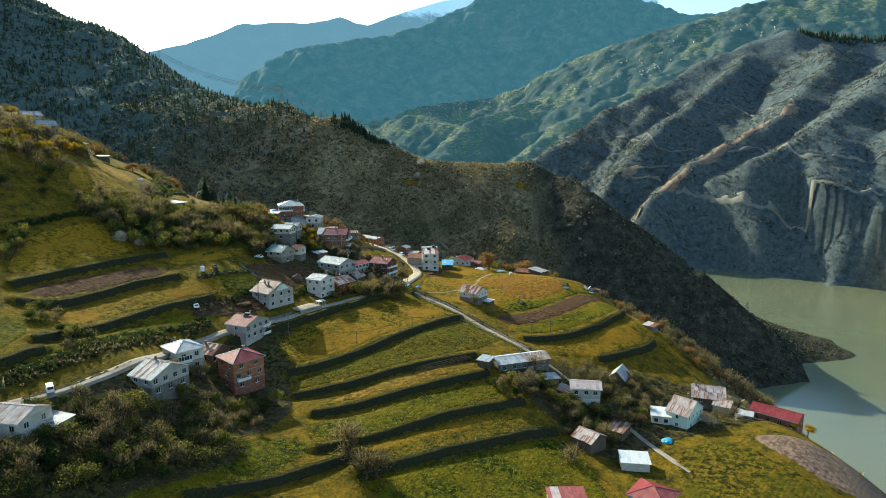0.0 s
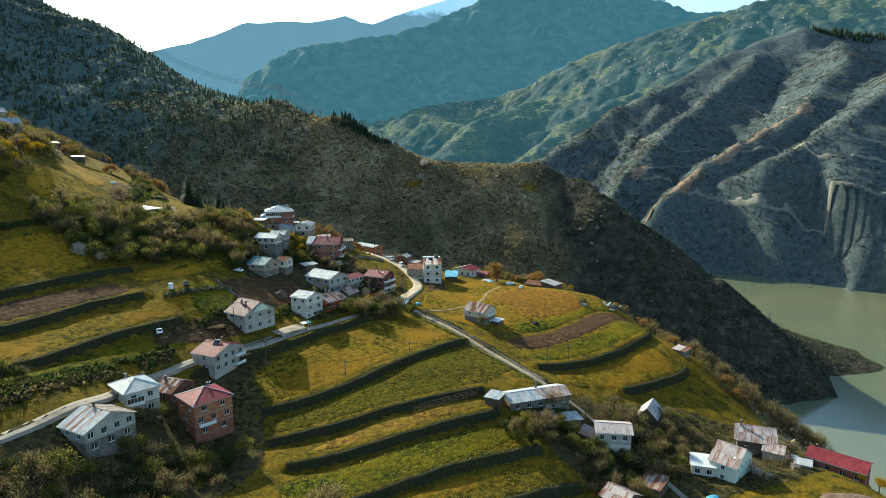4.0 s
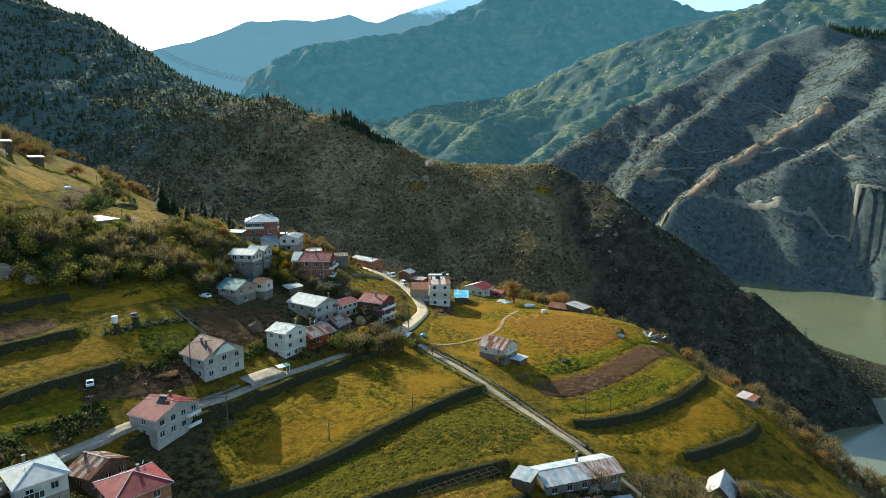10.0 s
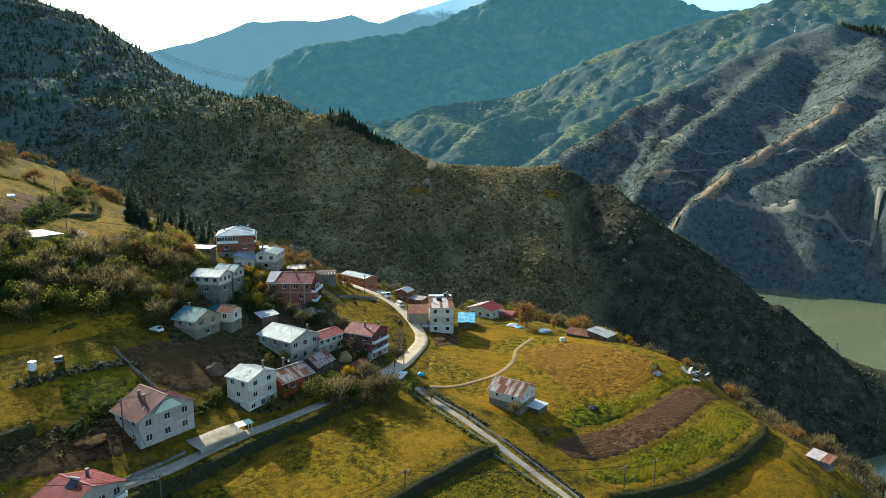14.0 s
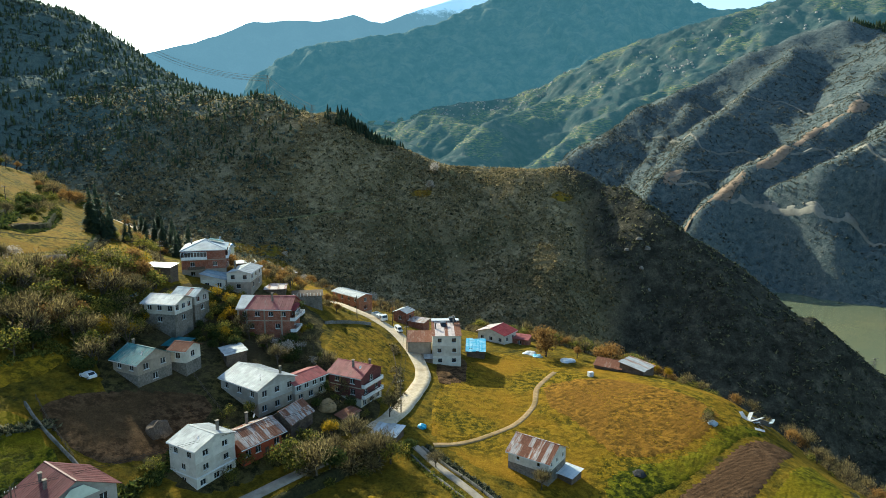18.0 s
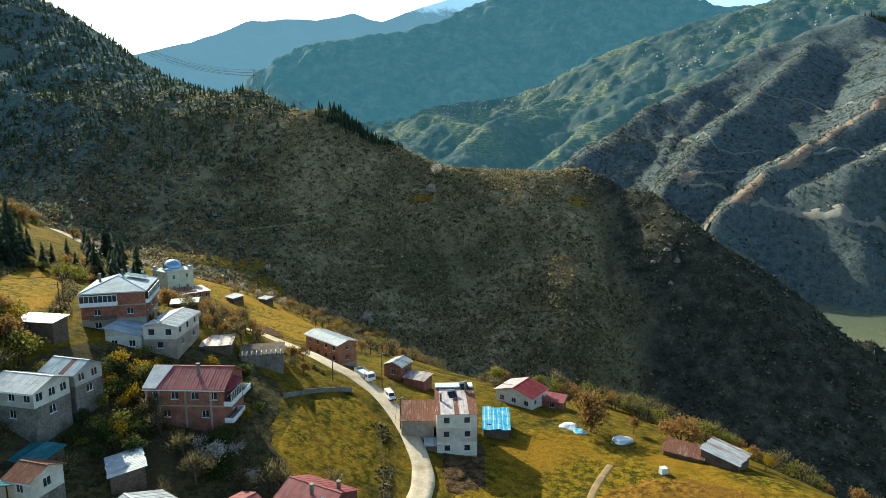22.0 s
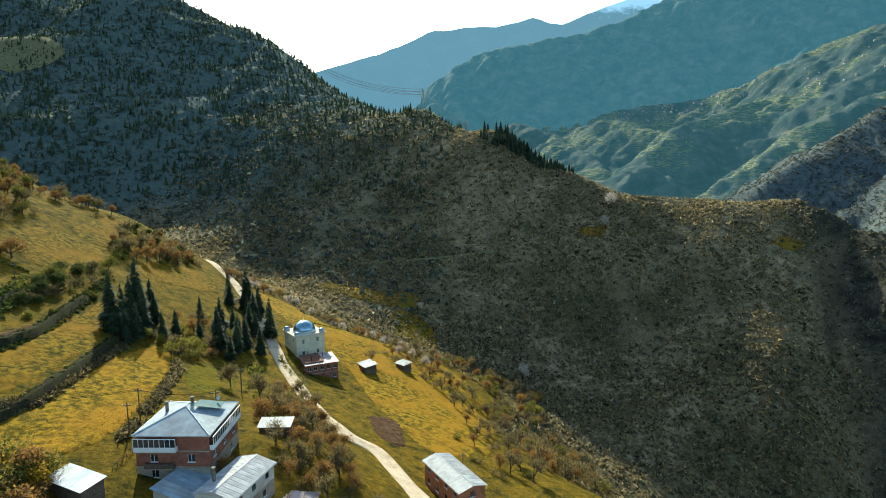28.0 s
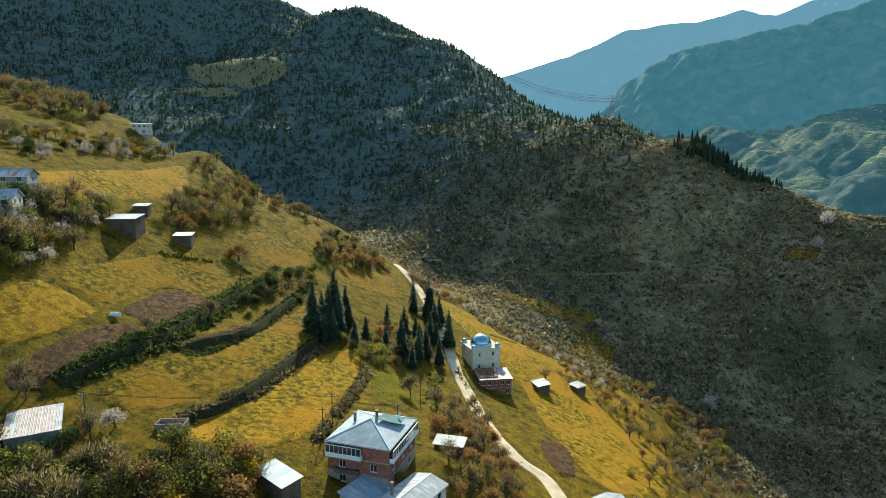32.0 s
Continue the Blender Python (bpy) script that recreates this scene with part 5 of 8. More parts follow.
h = house("white-walled barn with red and white sheet roof", 11.3, 374.0, -71.6, -34, 11.4, 8.9, 4.6, [WHITE], (RED,), "gable", "y", 1.7, 0.6, {"f": 3, "r": 2}, drop=4, category="barn", name="barn")
slab("roof_patch", [(-6.3, -5.0, 4.55), (-0.2, -5.0, 6.38), (-0.2, 5.0, 6.38), (-6.3, 5.0, 4.55)], 0.05, PALEPINK, h, "pale pink roof sheets")
shed("small brick shed with red sheet roof", 20.4, 373.0, -72.4, -24, 6.2, 4.0, 2.9, BRICK, (ROSE,), 0.7, 0.0, wins={"f": 1})
shed("plank shed with rusted and bright sheets", 53.4, 337.5, -70.6, -42, 8.0, 7.4, 3.2, TIMBER, (ZINC, RUSTY), 1.2, 0.2, "y")
shed("low lean-to with long rusted roof", 45.5, 340.5, -70.6, -30, 8.5, 4.0, 2.2, TIMBER, (VERYRUSTY,), 1.2, 0.25)
house("stone-based house with faded teal roof", -76.2, 283.2, -52.2, -25, 8.3, 8.9, 5.7, [STONE, TAN], (TEAL,), "gable", "x", 2.2, 0.6, {"f": (0, 2), "r": (1, 2)}, [(-3.2, 0.4, 7.0, 8.8)], courses=2, drop=4)
house("narrow white house with rusted red roof", -69.0, 289.4, -52.6, -14, 4.4, 5.4, 6.2, [STONE, WHITE], (VERYRUSTY,), "gable", "x", 1.2, 0.5, {"f": (0, 1), "r": (0, 1)}, drop=4)
shed("log barn with pale sheet roof", -61.0, 299.0, -54.0, -56, 7.0, 5.0, 3.6, TIMBER, (ZINC,), 0.5)
house("large grey-rendered house with bright zinc roof", -50.6, 286.4, -59.4, -34, 13.6, 10.8, 6.8, [TAN, GREYWALL], (ZINC,), "gable", "x", 2.0, 0.5, {"f": (2, 3), "r": (3, 3), "l": 2, "b": 2}, [(5.6, 2.0, 8.2, 9.8)], drop=4, courses=1)
house("pink-roofed annexe with windows in a row", -41.6, 291.4, -59.2, -35, 6.6, 9.6, 4.9, [TAN, GREYWALL], (ROSE,), "gable", "y", 1.0, 0.5, {"r": (3, 4), "f": 1}, drop=4)
h = house("three-storey dark red house with rose sheet roof", -29.4, 297.0, -62.8, -26, 9.6, 9.0, 8.3, [WHITE, MAROON, MAROON], (ROSE,), "gable", "x", 1.9, 0.5, {"f": (2, 2, 2), "r": (3, 2, 1), "l": 1}, [(0.6, -1.6, 8.6, 11.2), (3.4, 1.6, 9.0, 10.8)], bands=True, drop=4)
balcony(h, "r", 9.6, 9.0, 0.3, 8.7, 2.8, 0.9)
balcony(h, "r", 9.6, 9.0, 0.3, 8.7, 5.55, 0.9)
h = house("tall white house with pale grey roof and shop windows", -53.2, 260.3, -63.4, -29, 7.6, 9.2, 8.4, [WHITE, WHITE, WHITE], (ZINC,), "gable", "x", 1.5, 0.35, {"f": (1, 1, 2), "r": (3, 2, 2)}, [(1.5, 2.5, 9.0, 11.0)], bands=False, drop=4, win=(1.3, 1.2))
part("floor_band", boxed(-3.9, 4.0, -4.7, 4.7, 2.7, 2.95), TRIM, h, "white cornice")
house("orange-walled house with rusted hipped roof", -46.8, 269.0, -62.6, -36, 8.2, 9.4, 4.4, [ORANGE_PAINT], (RUSTY, VERYRUSTY), "gable", "y", 1.7, 0.9, {"r": 4, "f": 1}, [(-2.6, 1.0, 5.2, 7.6)], doors="r", drop=4, courses=2, rag=0.08)
shed("tall timber barn with rusted sheet roof", -40.6, 277.6, -62.6, -23, 6.0, 7.6, 4.6, TIMBER, (RUSTY, VERYRUSTY), 2.2, 0.15, "y", "gable", courses=2)
shed("low rusted-roof shed beside the red house", -29.4, 285.6, -63.6, -40, 3.4, 4.4, 2.2, STONE, (VERYRUSTY,), 0.6, 0.1)
shed("patched shed under grey and white sheets", -19.6, 281.6, -66.6, -20, 6.0, 4.6, 3.0, TIMBER, (ZINC, WHITESHEET), 0.5, 0.3)
h = house("large grey house with dark plum-red roof and terrace", -68.9, 241.8, -65.6, -33, 9.7, 12.8, 10.0, [TAN, GREYWALL, GREYWALL], (PLUM,), "gable", "x", 3.4, 0.7, {"f": (1, 2, 2), "r": (0, 3, 3)}, [(-1.6, -2.4, 11.8, 13.6), (1.0, -2.8, 11.6, 13.4)], drop=4)
part("terrace", boxed(-4.8, 3.2, -10.4, -6.42, 3.2, 3.5), CONCRETE, h)
for u in (-4.6, -0.9, 3.0):
    part("terrace_post", boxed(u - 0.15, u + 0.15, -10.3, -10.0, -3, 3.2), CONCRETE, h)
slab("gable_cladding", [(5.56, -3.4, 10.2), (5.56, 3.4, 10.2), (5.56, 1.0, 12.4), (5.56, -1.0, 12.4)], 0.06, MINT, h, "pale green panelled gable")
h = house("three-storey grey house with red roof on posts", -71.4, 216.8, -70.2, -24, 9.0, 12.6, 8.4, [GREYWALL, GREYWALL, GREYWALL], (RED,), "gable", "x", 2.2, 0.4, {"f": (0, 1, 1), "r": (0, 4, 4)}, [(-1.6, 3.2, 8.8, 10.8)], drop=4)
balcony(h, "r", 9.0, 12.6, 8.4, 12.4, 2.9, 0.9)
balcony(h, "r", 9.0, 12.6, 8.4, 12.4, 5.7, 0.9)
h = house("three-storey brick house with red hipped roof", -65.6, 190.2, -75.4, -43, 10.2, 10.6, 9.2, [BRICK, ORANGE_BRICK, ORANGE_BRICK], (RED,), "hip", "x", 2.5, 0.5, {"f": (1, 1, 2), "r": (2, 3, 2)}, [(-0.6, 1.2, 10.4, 12.3)], bands=True, drop=5)
balcony(h, "r", 10.2, 10.6, 1.0, 5.4, 3.1, 0.9)
h = house("two-storey white house with pale hipped roof", -82.0, 185.4, -68.4, -42, 9.8, 8.6, 7.0, [TAN, WHITE], (ZINC, BLUEGREY), "hip", "x", 2.1, 0.5, {"f": (1, 1), "r": (2, 2)}, [(-3.5, -0.8, 7.6, 9.4)], bands=True, drop=5)
balcony(h, "r", 9.8, 8.6, 0.2, 4.4, 3.5, 1.0, 2.3)
house("small timber house with rusted roof", -77.0, 197.2, -70.8, -20, 6.4, 9.0, 4.6, [TIMBER], (RUSTY, VERYRUSTY), "gable", "x", 2.0, 0.6, {"r": 3, "f": 1}, [(-2.0, -1.0, 5.0, 7.4)], drop=5, courses=2, rag=0.1)
house("long pale house with rusted and bright roof sheets", -79.8, 164.6, -66.6, -26, 8.6, 12.4, 5.4, [STONE, GREYWALL], (RUSTY, ZINC), "gable", "x", 2.6, 0.5, {"f": (0, 2), "r": (3, 4)}, [(-1.5, 0.2, 6.8, 9.0)], drop=6, courses=1)
house("white house with rusted pink roof above the lane", -99.0, 133.6, -67.4, -10, 10.6, 9.6, 7.4, [WHITE, WHITE], (RUSTY, PALEPINK), "gable", "x", 1.9, 0.5, {"f": (2, 3), "r": (2, 2)}, drop=6)
shed("garage with bright sheet roof", -92.4, 136.8, -66.0, -20, 7.0, 5.0, 2.8, TAN, (ZINC,), 0.5)

# ---- the lower hamlet ----
h = house("long low stone house with half zinc, half rusted roof", 27.6, 211.9, -77.9, 20, 19.6, 8.6, 3.6, [STONE], (ZINC, BLUEGREY), "gable", "x", 1.3, 0.5, {"f": 5, "r": 1}, [(1.2, 1.6, 4.2, 7.0)], drop=4, rag=0.1)
slab("roof_patch", [(1.6, -4.95, 3.52), (10.4, -4.95, 3.52), (10.4, -0.1, 5.02), (-0.4, -0.1, 5.02)], 0.06, RUSTY, h, "rust-streaked roof sheets")
shed("collapsing shed with striped rusty roof", 30.0, 202.6, -80.2, 10, 6.0, 4.0, 2.2, TIMBER, (RUSTY, VERYRUSTY), 0.7, 0.2)
shed("shed with bright flat sheet roof", 37.4, 205.0, -81.2, 14, 5.4, 4.6, 2.4, TIMBER, (ZINC,), 0.3, 0.1)
shed("small leaning shed with pale roof", 15.0, 206.8, -75.4, -30, 4.2, 4.4, 2.4, TIMBER, (ZINC, BLUEGREY), 0.5, 0.2)
house("white two-storey house with pale pink roof", 49.0, 200.8, -87.4, -8, 9.6, 7.4, 7.4, [WHITE, GREYWALL], (PALEPINK,), "gable", "x", 1.2, 0.6, {"f": (2, 3), "r": (1, 1)}, [(1.5, 1.0, 6.6, 8.0)], drop=4)
shed("striped rusty lean-to of boards", 42.6, 201.2, -86.0, -30, 5.0, 6.0, 3.6, TIMBER, (RUSTY,), 1.0, 0.15, "y")
shed("steep pale-roofed timber barn", 67.0, 222.2, -88.4, -30, 6.2, 9.0, 3.4, TIMBER, (ZINC, PALEPINK), 3.0, 0.2, "y", "gable", courses=2)
shed("timber barn with rusted gable roof", 45.2, 177.4, -91.6, -50, 7.0, 7.6, 4.2, TIMBER, (RUSTY, PALEPINK), 1.8, 0.15, "x", "gable", courses=2)
shed("small barn with rust-striped roof", 56.6, 186.0, -91.8, -40, 5.4, 6.4, 3.0, TIMBER, (RUSTY, VERYRUSTY), 0.9, 0.1)
shed("white-walled shed with bright white roof", 56.5, 168.6, -93.4, -8, 8.0, 5.6, 3.2, WHITE, (WHITESHEET,), 0.7, 0.0)
house("pale green house with steep rusted roof", 82.0, 196.4, -92.4, -46, 7.4, 11.6, 5.6, [MINT, MINT], (RUSTY, PALEPINK), "gable", "x", 3.6, 0.4, {"r": (2, 4), "f": (1, 1)}, [(0.0, 2.0, 8.0, 10.2)], drop=4, courses=2, win=(1.0, 1.2))
shed("white annexe with flat white roof", 74.2, 197.2, -92.2, -16, 6.0, 6.6, 3.6, WHITE, (WHITESHEET,), 0.4, 0.0, wins={"f": 2})
house("timber house with large rusted roof", 97.2, 213.4, -93.4, -20, 10.6, 11.0, 5.2, [STONE, TIMBER], (RUSTY, PALEPINK), "gable", "x", 2.6, 0.6, {"f": (0, 2), "r": 2}, [(-4.2, -0.6, 6.4, 9.4)], drop=4, courses=2)
shed("small white shed with rusty roof", 98.8, 205.0, -92.6, -34, 5.4, 4.0, 3.4, GREYWALL, (RUSTY,), 0.9, 0.05)
house("long brick hall with dark red roof", 117.6, 203.6, -96.0, -44, 15.0, 8.4, 4.6, [BRICK], (RED,), "gable", "x", 1.5, 0.5, {"f": 4, "r": 2}, [(-6.0, 0.6, 5.6, 6.9)], drop=8, bands=False)
shed("grey tool shed with flat roof", 104.6, 199.6, -92.6, -30, 4.2, 3.6, 2.4, TAN, (ZINC,), 0.2, 0.0)
shed("shed with faded pink roof", 32.0, 145.6, -92.6, 2, 9.3, 6.6, 4.0, TAN, (PALEPINK, ROSE), 0.7, 0.0)
house("low house with broad rose-red roof", 55.2, 148.6, -94.2, -40, 9.6, 9.2, 4.8, [GREYWALL], (ROSE, RED), "hip", "x", 2.0, 0.6, {"f": 2, "r": 2}, drop=3)
house("white field barn with rusted sheet roof", 14.0, 275.6, -69.4, -34, 9.6, 8.6, 5.0, [STONE, WHITE], (RUSTY, VERYRUSTY), "gable", "x", 2.3, 0.5, {"r": (1, 3), "f": (0, 2)}, drop=3, courses=2, win=(0.7, 1.0), bars=0, category="barn", name="barn", group="sheds and barns")
shed("open porch with white sheet roof", 20.8, 273.8, -70.9, -40, 3.6, 4.2, 2.2, TIMBER, (WHITESHEET,), 0.3, 0.0)

# ---- by the upper lane ----
shed("stable with pale sheet roof above the wood", -94.5, 312.0, -42.2, -10, 7.0, 4.0, 3.2, TAN, (ZINC, TEAL), 0.6, 0.1)
# dark stone lower storeys of these two houses stand in for porch shade
house("white balconied house with patched roof", -79.6, 304.4, -44.6, -12, 9.0, 7.2, 6.0, [STONE, WHITE], (ZINC,), "gable", "x", 1.4, 0.7, {"f": (1, 3), "r": (1, 3)}, drop=4, courses=2)
house("grey house with dull corrugated roof", -77.0, 312.0, -43.6, -14, 7.0, 6.0, 5.0, [STONE, GREYWALL], (BLUEGREY, PLUM), "gable", "x", 1.5, 0.5, {"f": (0, 1), "r": (1, 2)}, drop=4)
shed("lean-to with teal roof under the trees", -75.0, 297.6, -51.0, -14, 6.6, 5.0, 2.8, TIMBER, (TEAL,), 0.6, 0.1)
shed("white-roofed shed by the field fence", -91.6, 325.6, -37.0, -9, 8.8, 3.8, 3.4, TIMBER, (WHITESHEET,), 0.5, 0.0)
shed("small shed with bright roof in the orchard", -80.0, 365.0, height(-80.0, 365.0) - 0.2, 20, 6.4, 3.8, 2.3, TIMBER, (ZINC,), 0.3, 0.0)
shed("low shed with wide flat rusty sheets", -63.4, 345.0, -46.6, 12, 6.4, 7.0, 2.4, TIMBER, (PALEPINK, RUSTY), 0.3, 0.1)
h = shed("unfinished shed with open roof frame", -53.4, 346.4, -51.0, 14, 9.4, 6.6, 4.2, STONE, (TIMBER,), 0.4, 0.1)
for i in range(9):
    part("rafter", boxed(-4.4 + i * 1.08, -4.3 + i * 1.08, -3.9, -2.6, 4.2, 5.0), TRIM, h)

# mosque and its annexe
h = house("cream mosque with a metal dome and corner domes", -126.6, 456.2, -58.0, -36, 11.6, 11.4, 9.2, [CREAM, CREAM], (WHITESHEET,), "none", "x", 0, 0, {"f": (2, 2), "r": (2, 2), "l": 2, "b": 2}, drop=4, group="landmarks", category="mosque", name="mosque", win=(0.9, 1.7))
part("cornice", boxed(-6.3, 6.3, -6.2, 6.2, 9.2, 9.55), WHITE, h)


def dome(parent, x, y, z, r, squash=0.8, material=DOME, name="dome"):
    bm = bmesh.new()
    bmesh.ops.create_uvsphere(bm, u_segments=28, v_segments=14, radius=r)
    bmesh.ops.transform(bm, matrix=Matrix.Translation((x, y, z)) @ Matrix.Diagonal((1, 1, squash, 1)), verts=bm.verts)
    bmesh.ops.bisect_plane(bm, geom=bm.verts[:] + bm.edges[:] + bm.faces[:], plane_co=(x, y, z), plane_no=(0, 0, -1), clear_outer=True)
    for f in bm.faces:
        f.smooth = True
    return part(name, bm, material, parent)


part("drum", tube(bmesh.new(), (0, 0, 9.55), (0, 0, 10.1), 4.25, 4.2, 28), CREAM, h)
_d = dome(h, 0, 0, 10.1, 4.1, 0.86)
part("finial", tube(bmesh.new(), (0, 0, 13.5), (0, 0, 15.0), 0.09, 0.02, 6), TRIM, _d)
for sx in (-1, 1):
    for sy in (-1, 1):
        part("corner_drum", tube(bmesh.new(), (sx * 5.0, sy * 4.9, 9.55), (sx * 5.0, sy * 4.9, 10.2), 1.1, 1.1, 14), WHITE, h)
        dome(h, sx * 5.0, sy * 4.9, 10.2, 1.05, 0.75, name="corner_dome")
h = house("brick annexe with half-finished rusted roof", -114.6, 445.4, -62.0, -47, 9.6, 11.4, 6.8, [BRICK, BRICK], (PALEPINK,), "shed", "y", 0.5, 0.5, {"r": (4, 5), "f": (1, 2)}, drop=4, bands=True, doors="r", rag=0.1)
slab("roof_patch", [(-5.2, -6.0, 7.55), (3.6, -6.0, 7.25), (3.6, 1.0, 7.25), (-5.2, 1.0, 7.55)], 0.06, VERYRUSTY, h, "rust-red roof sheets")
for i in range(5):
    part("standing_post", tube(bmesh.new(), (-4 + i * 1.9, -3 + (i % 3) * 2.2, 7.2), (-4 + i * 1.9, -3 + (i % 3) * 2.2, 9.2), 0.12, 0.12, 5), DARK, h)
shed("shed with pale curled roof sheets below the lane", -104.0, 464.0, height(-104, 464) - 0.3, -42, 6.4, 4.6, 3.2, TIMBER, (ZINC, WHITESHEET), 0.6, 0.2)
shed("dark timber shed on the pasture", -97.0, 484.0, height(-97, 484) - 0.3, -30, 5.2, 4.0, 3.0, TIMBER, (ZINC, RUSTY), 0.4, 0.2)

# farm on the upper hillside
shed("stone barn with wide pale sheet roof", -134.0, 303.0, -29.8, 64, 8.6, 11.6, 3.8, STONE, (PALEPINK, ZINC), 0.6, 0.05)
shed("dark barn with blue-white sheet roof", -216.0, 367.0, height(-216, 367) - 0.6, 40, 9.4, 8.6, 4.4, TIMBER, (BLUEGREY, ZINC), 0.8, 0.0)
shed("small hut with pale roof", -230.0, 381.0, height(-230, 381) - 0.4, 42, 5.0, 4.0, 3.0, TIMBER, (ZINC,), 0.6, 0.0)
shed("hay shelter with white roof", -212.0, 386.0, height(-212, 386) - 0.4, 44, 6.0, 5.0, 3.2, TIMBER, (WHITESHEET,), 0.5, 0.0)
house("white farmhouse with grey roof", -209.0, 328.0, height(-209, 328) - 0.8, 50, 8.6, 7.6, 5.0, [GREYWALL, WHITE], (BLUEGREY,), "gable", "x", 2.2, 0.5, {"f": (1, 2), "r": (1, 2)}, drop=4)
house("grey-roofed farmhouse on the hillside", -223.0, 338.0, height(-223, 338) - 0.8, 46, 9.0, 8.0, 5.2, [STONE, GREYWALL], (BLUEGREY, RUSTY), "gable", "x", 2.0, 0.5, {"f": (1, 2), "r": 1}, drop=4)
house("white cottage on the far brow", -326.0, 449.0, height(-326, 449) - 0.5, 40, 10.0, 7.0, 5.0, [GREYWALL, WHITE], (BLUEGREY,), "gable", "x", 2.0, 0.5, {"f": (2, 3), "r": (1, 2)}, drop=4)
house("flat white two-storey house on the far brow", -351.0, 452.0, height(-351, 452) - 0.5, 38, 9.0, 7.0, 6.0, [WHITE, WHITE], (ZINC,), "shed", "x", 0.5, 0.4, {"f": (2, 3), "r": (1, 2)}, drop=4)
shed("small garden shed with pale roof", -103.0, 303.0, -40.6, 10, 5.4, 4.0, 2.6, TIMBER, (ZINC,), 0.4, 0.1)

# ruined sheds on the spur
root = tagged(new("collapsed_shed"), "collapsed shed of twisted roof sheets and broken boards", "ruin", "sheds and barns")
root.matrix_world = pose(75.6, 304.6, height(75.6, 304.6) + 0.1, 0, 0, -48)
_r = random.Random(12)
for i in range(11):
    part("roof_sheet", sheet_mesh(1.1, _r.choice((2.4, 3.2, 4.0)), _r.choice((ZINC, BLUEGREY, ZINC, RUSTY))), None, root, m=pose(_r.uniform(-3.4, 3.0), _r.uniform(-3.6, 1.4), _r.uniform(0.3, 1.5), _r.uniform(-32, 30), _r.uniform(-28, 28), _r.uniform(-60, 60)))
for i in range(9):
    part("board", boxed(-1.8, 1.8, -0.11, 0.11, -0.03, 0.03), TIMBER, root, m=pose(_r.uniform(-3.0, 3.0), _r.uniform(-2.6, 2.6), _r.uniform(0.25, 0.9), _r.uniform(-15, 15), _r.uniform(-25, 25), _r.uniform(0, 180)))
for sx, sy, t in ((-2.8, -2.4, 1.9), (2.7, -2.2, 1.2), (-2.6, 2.4, 1.5), (2.8, 2.3, 2.1)):
    part("post", boxed(sx - 0.09, sx + 0.09, sy - 0.09, sy + 0.09, -0.5, t), TIMBER, root)
part("wall", boxed(-2.9, 2.9, 2.35, 2.55, -0.5, 0.9), STONE, root, "broken rubble wall")
shed("low hut with rusted roof at the field edge", 91.7, 261.6, -78.6, -55, 5.0, 3.6, 1.8, STONE, (VERYRUSTY, PALEPINK), 0.7, 0.2)

# ---- plants ----
def leaf_cloud(bm, rng, centre, radius, count, size, flat=0.8):
    for _ in range(count):
        while True:
            q = Vector((rng.uniform(-1, 1), rng.uniform(-1, 1), rng.uniform(-1, 1)))
            if 0.15 < q.length < 1:
                break
        q = Vector(centre) + Vector((q.x * radius, q.y * radius, q.z * radius * flat))
        a = Vector((rng.gauss(0, 1), rng.gauss(0, 1), rng.gauss(0, 1))).normalized() * size * rng.uniform(0.6, 1.3)
        b = a.orthogonal().normalized() * size * rng.uniform(0.5, 1.0)
        b.rotate(Matrix.Rotation(rng.uniform(0, 6.28), 3, a.normalized()))
        bm.faces.new([bm.verts.new(q + a), bm.verts.new(q - a * 0.6 + b), bm.verts.new(q - a * 0.6 - b)])


def limbs(bm, rng, a, way, length, r, depth, tips, bend=0.35, kids=3):
    b = a + way * length
    tube(bm, a, b, r, r * 0.62, 5 if depth > 1 else 3, depth > 1)
    if depth == 0:
        tips.append(b)
        return
    for i in range(kids):
        v = (way + Vector((rng.gauss(0, bend), rng.gauss(0, bend), rng.gauss(0.12, bend * 0.7)))).normalized()
        limbs(bm, rng, a.lerp(b, rng.uniform(0.6, 1.0)), v, length * rng.uniform(0.58, 0.8), r * 0.58, depth - 1, tips, bend, kids)


def twig_spray(bm, rng, centre, heart, count, length, width):
    """Fine shoots, thin as slivers, that point up and away from the heart of the crown."""
    for _ in range(count):
        p = Vector(centre) + Vector((rng.gauss(0, 0.45), rng.gauss(0, 0.45), rng.gauss(0, 0.4)))
        way = ((p - heart).normalized() + Vector((rng.gauss(0, 0.5), rng.gauss(0, 0.5), rng.gauss(0.35, 0.45)))).normalized()
        side = way.orthogonal().normalized() * width
        side.rotate(Matrix.Rotation(rng.uniform(0, 6.28), 3, way))
        e = p + way * length * rng.uniform(0.5, 1.3)
        bm.faces.new([bm.verts.new(p - side), bm.verts.new(p + side), bm.verts.new(e)])


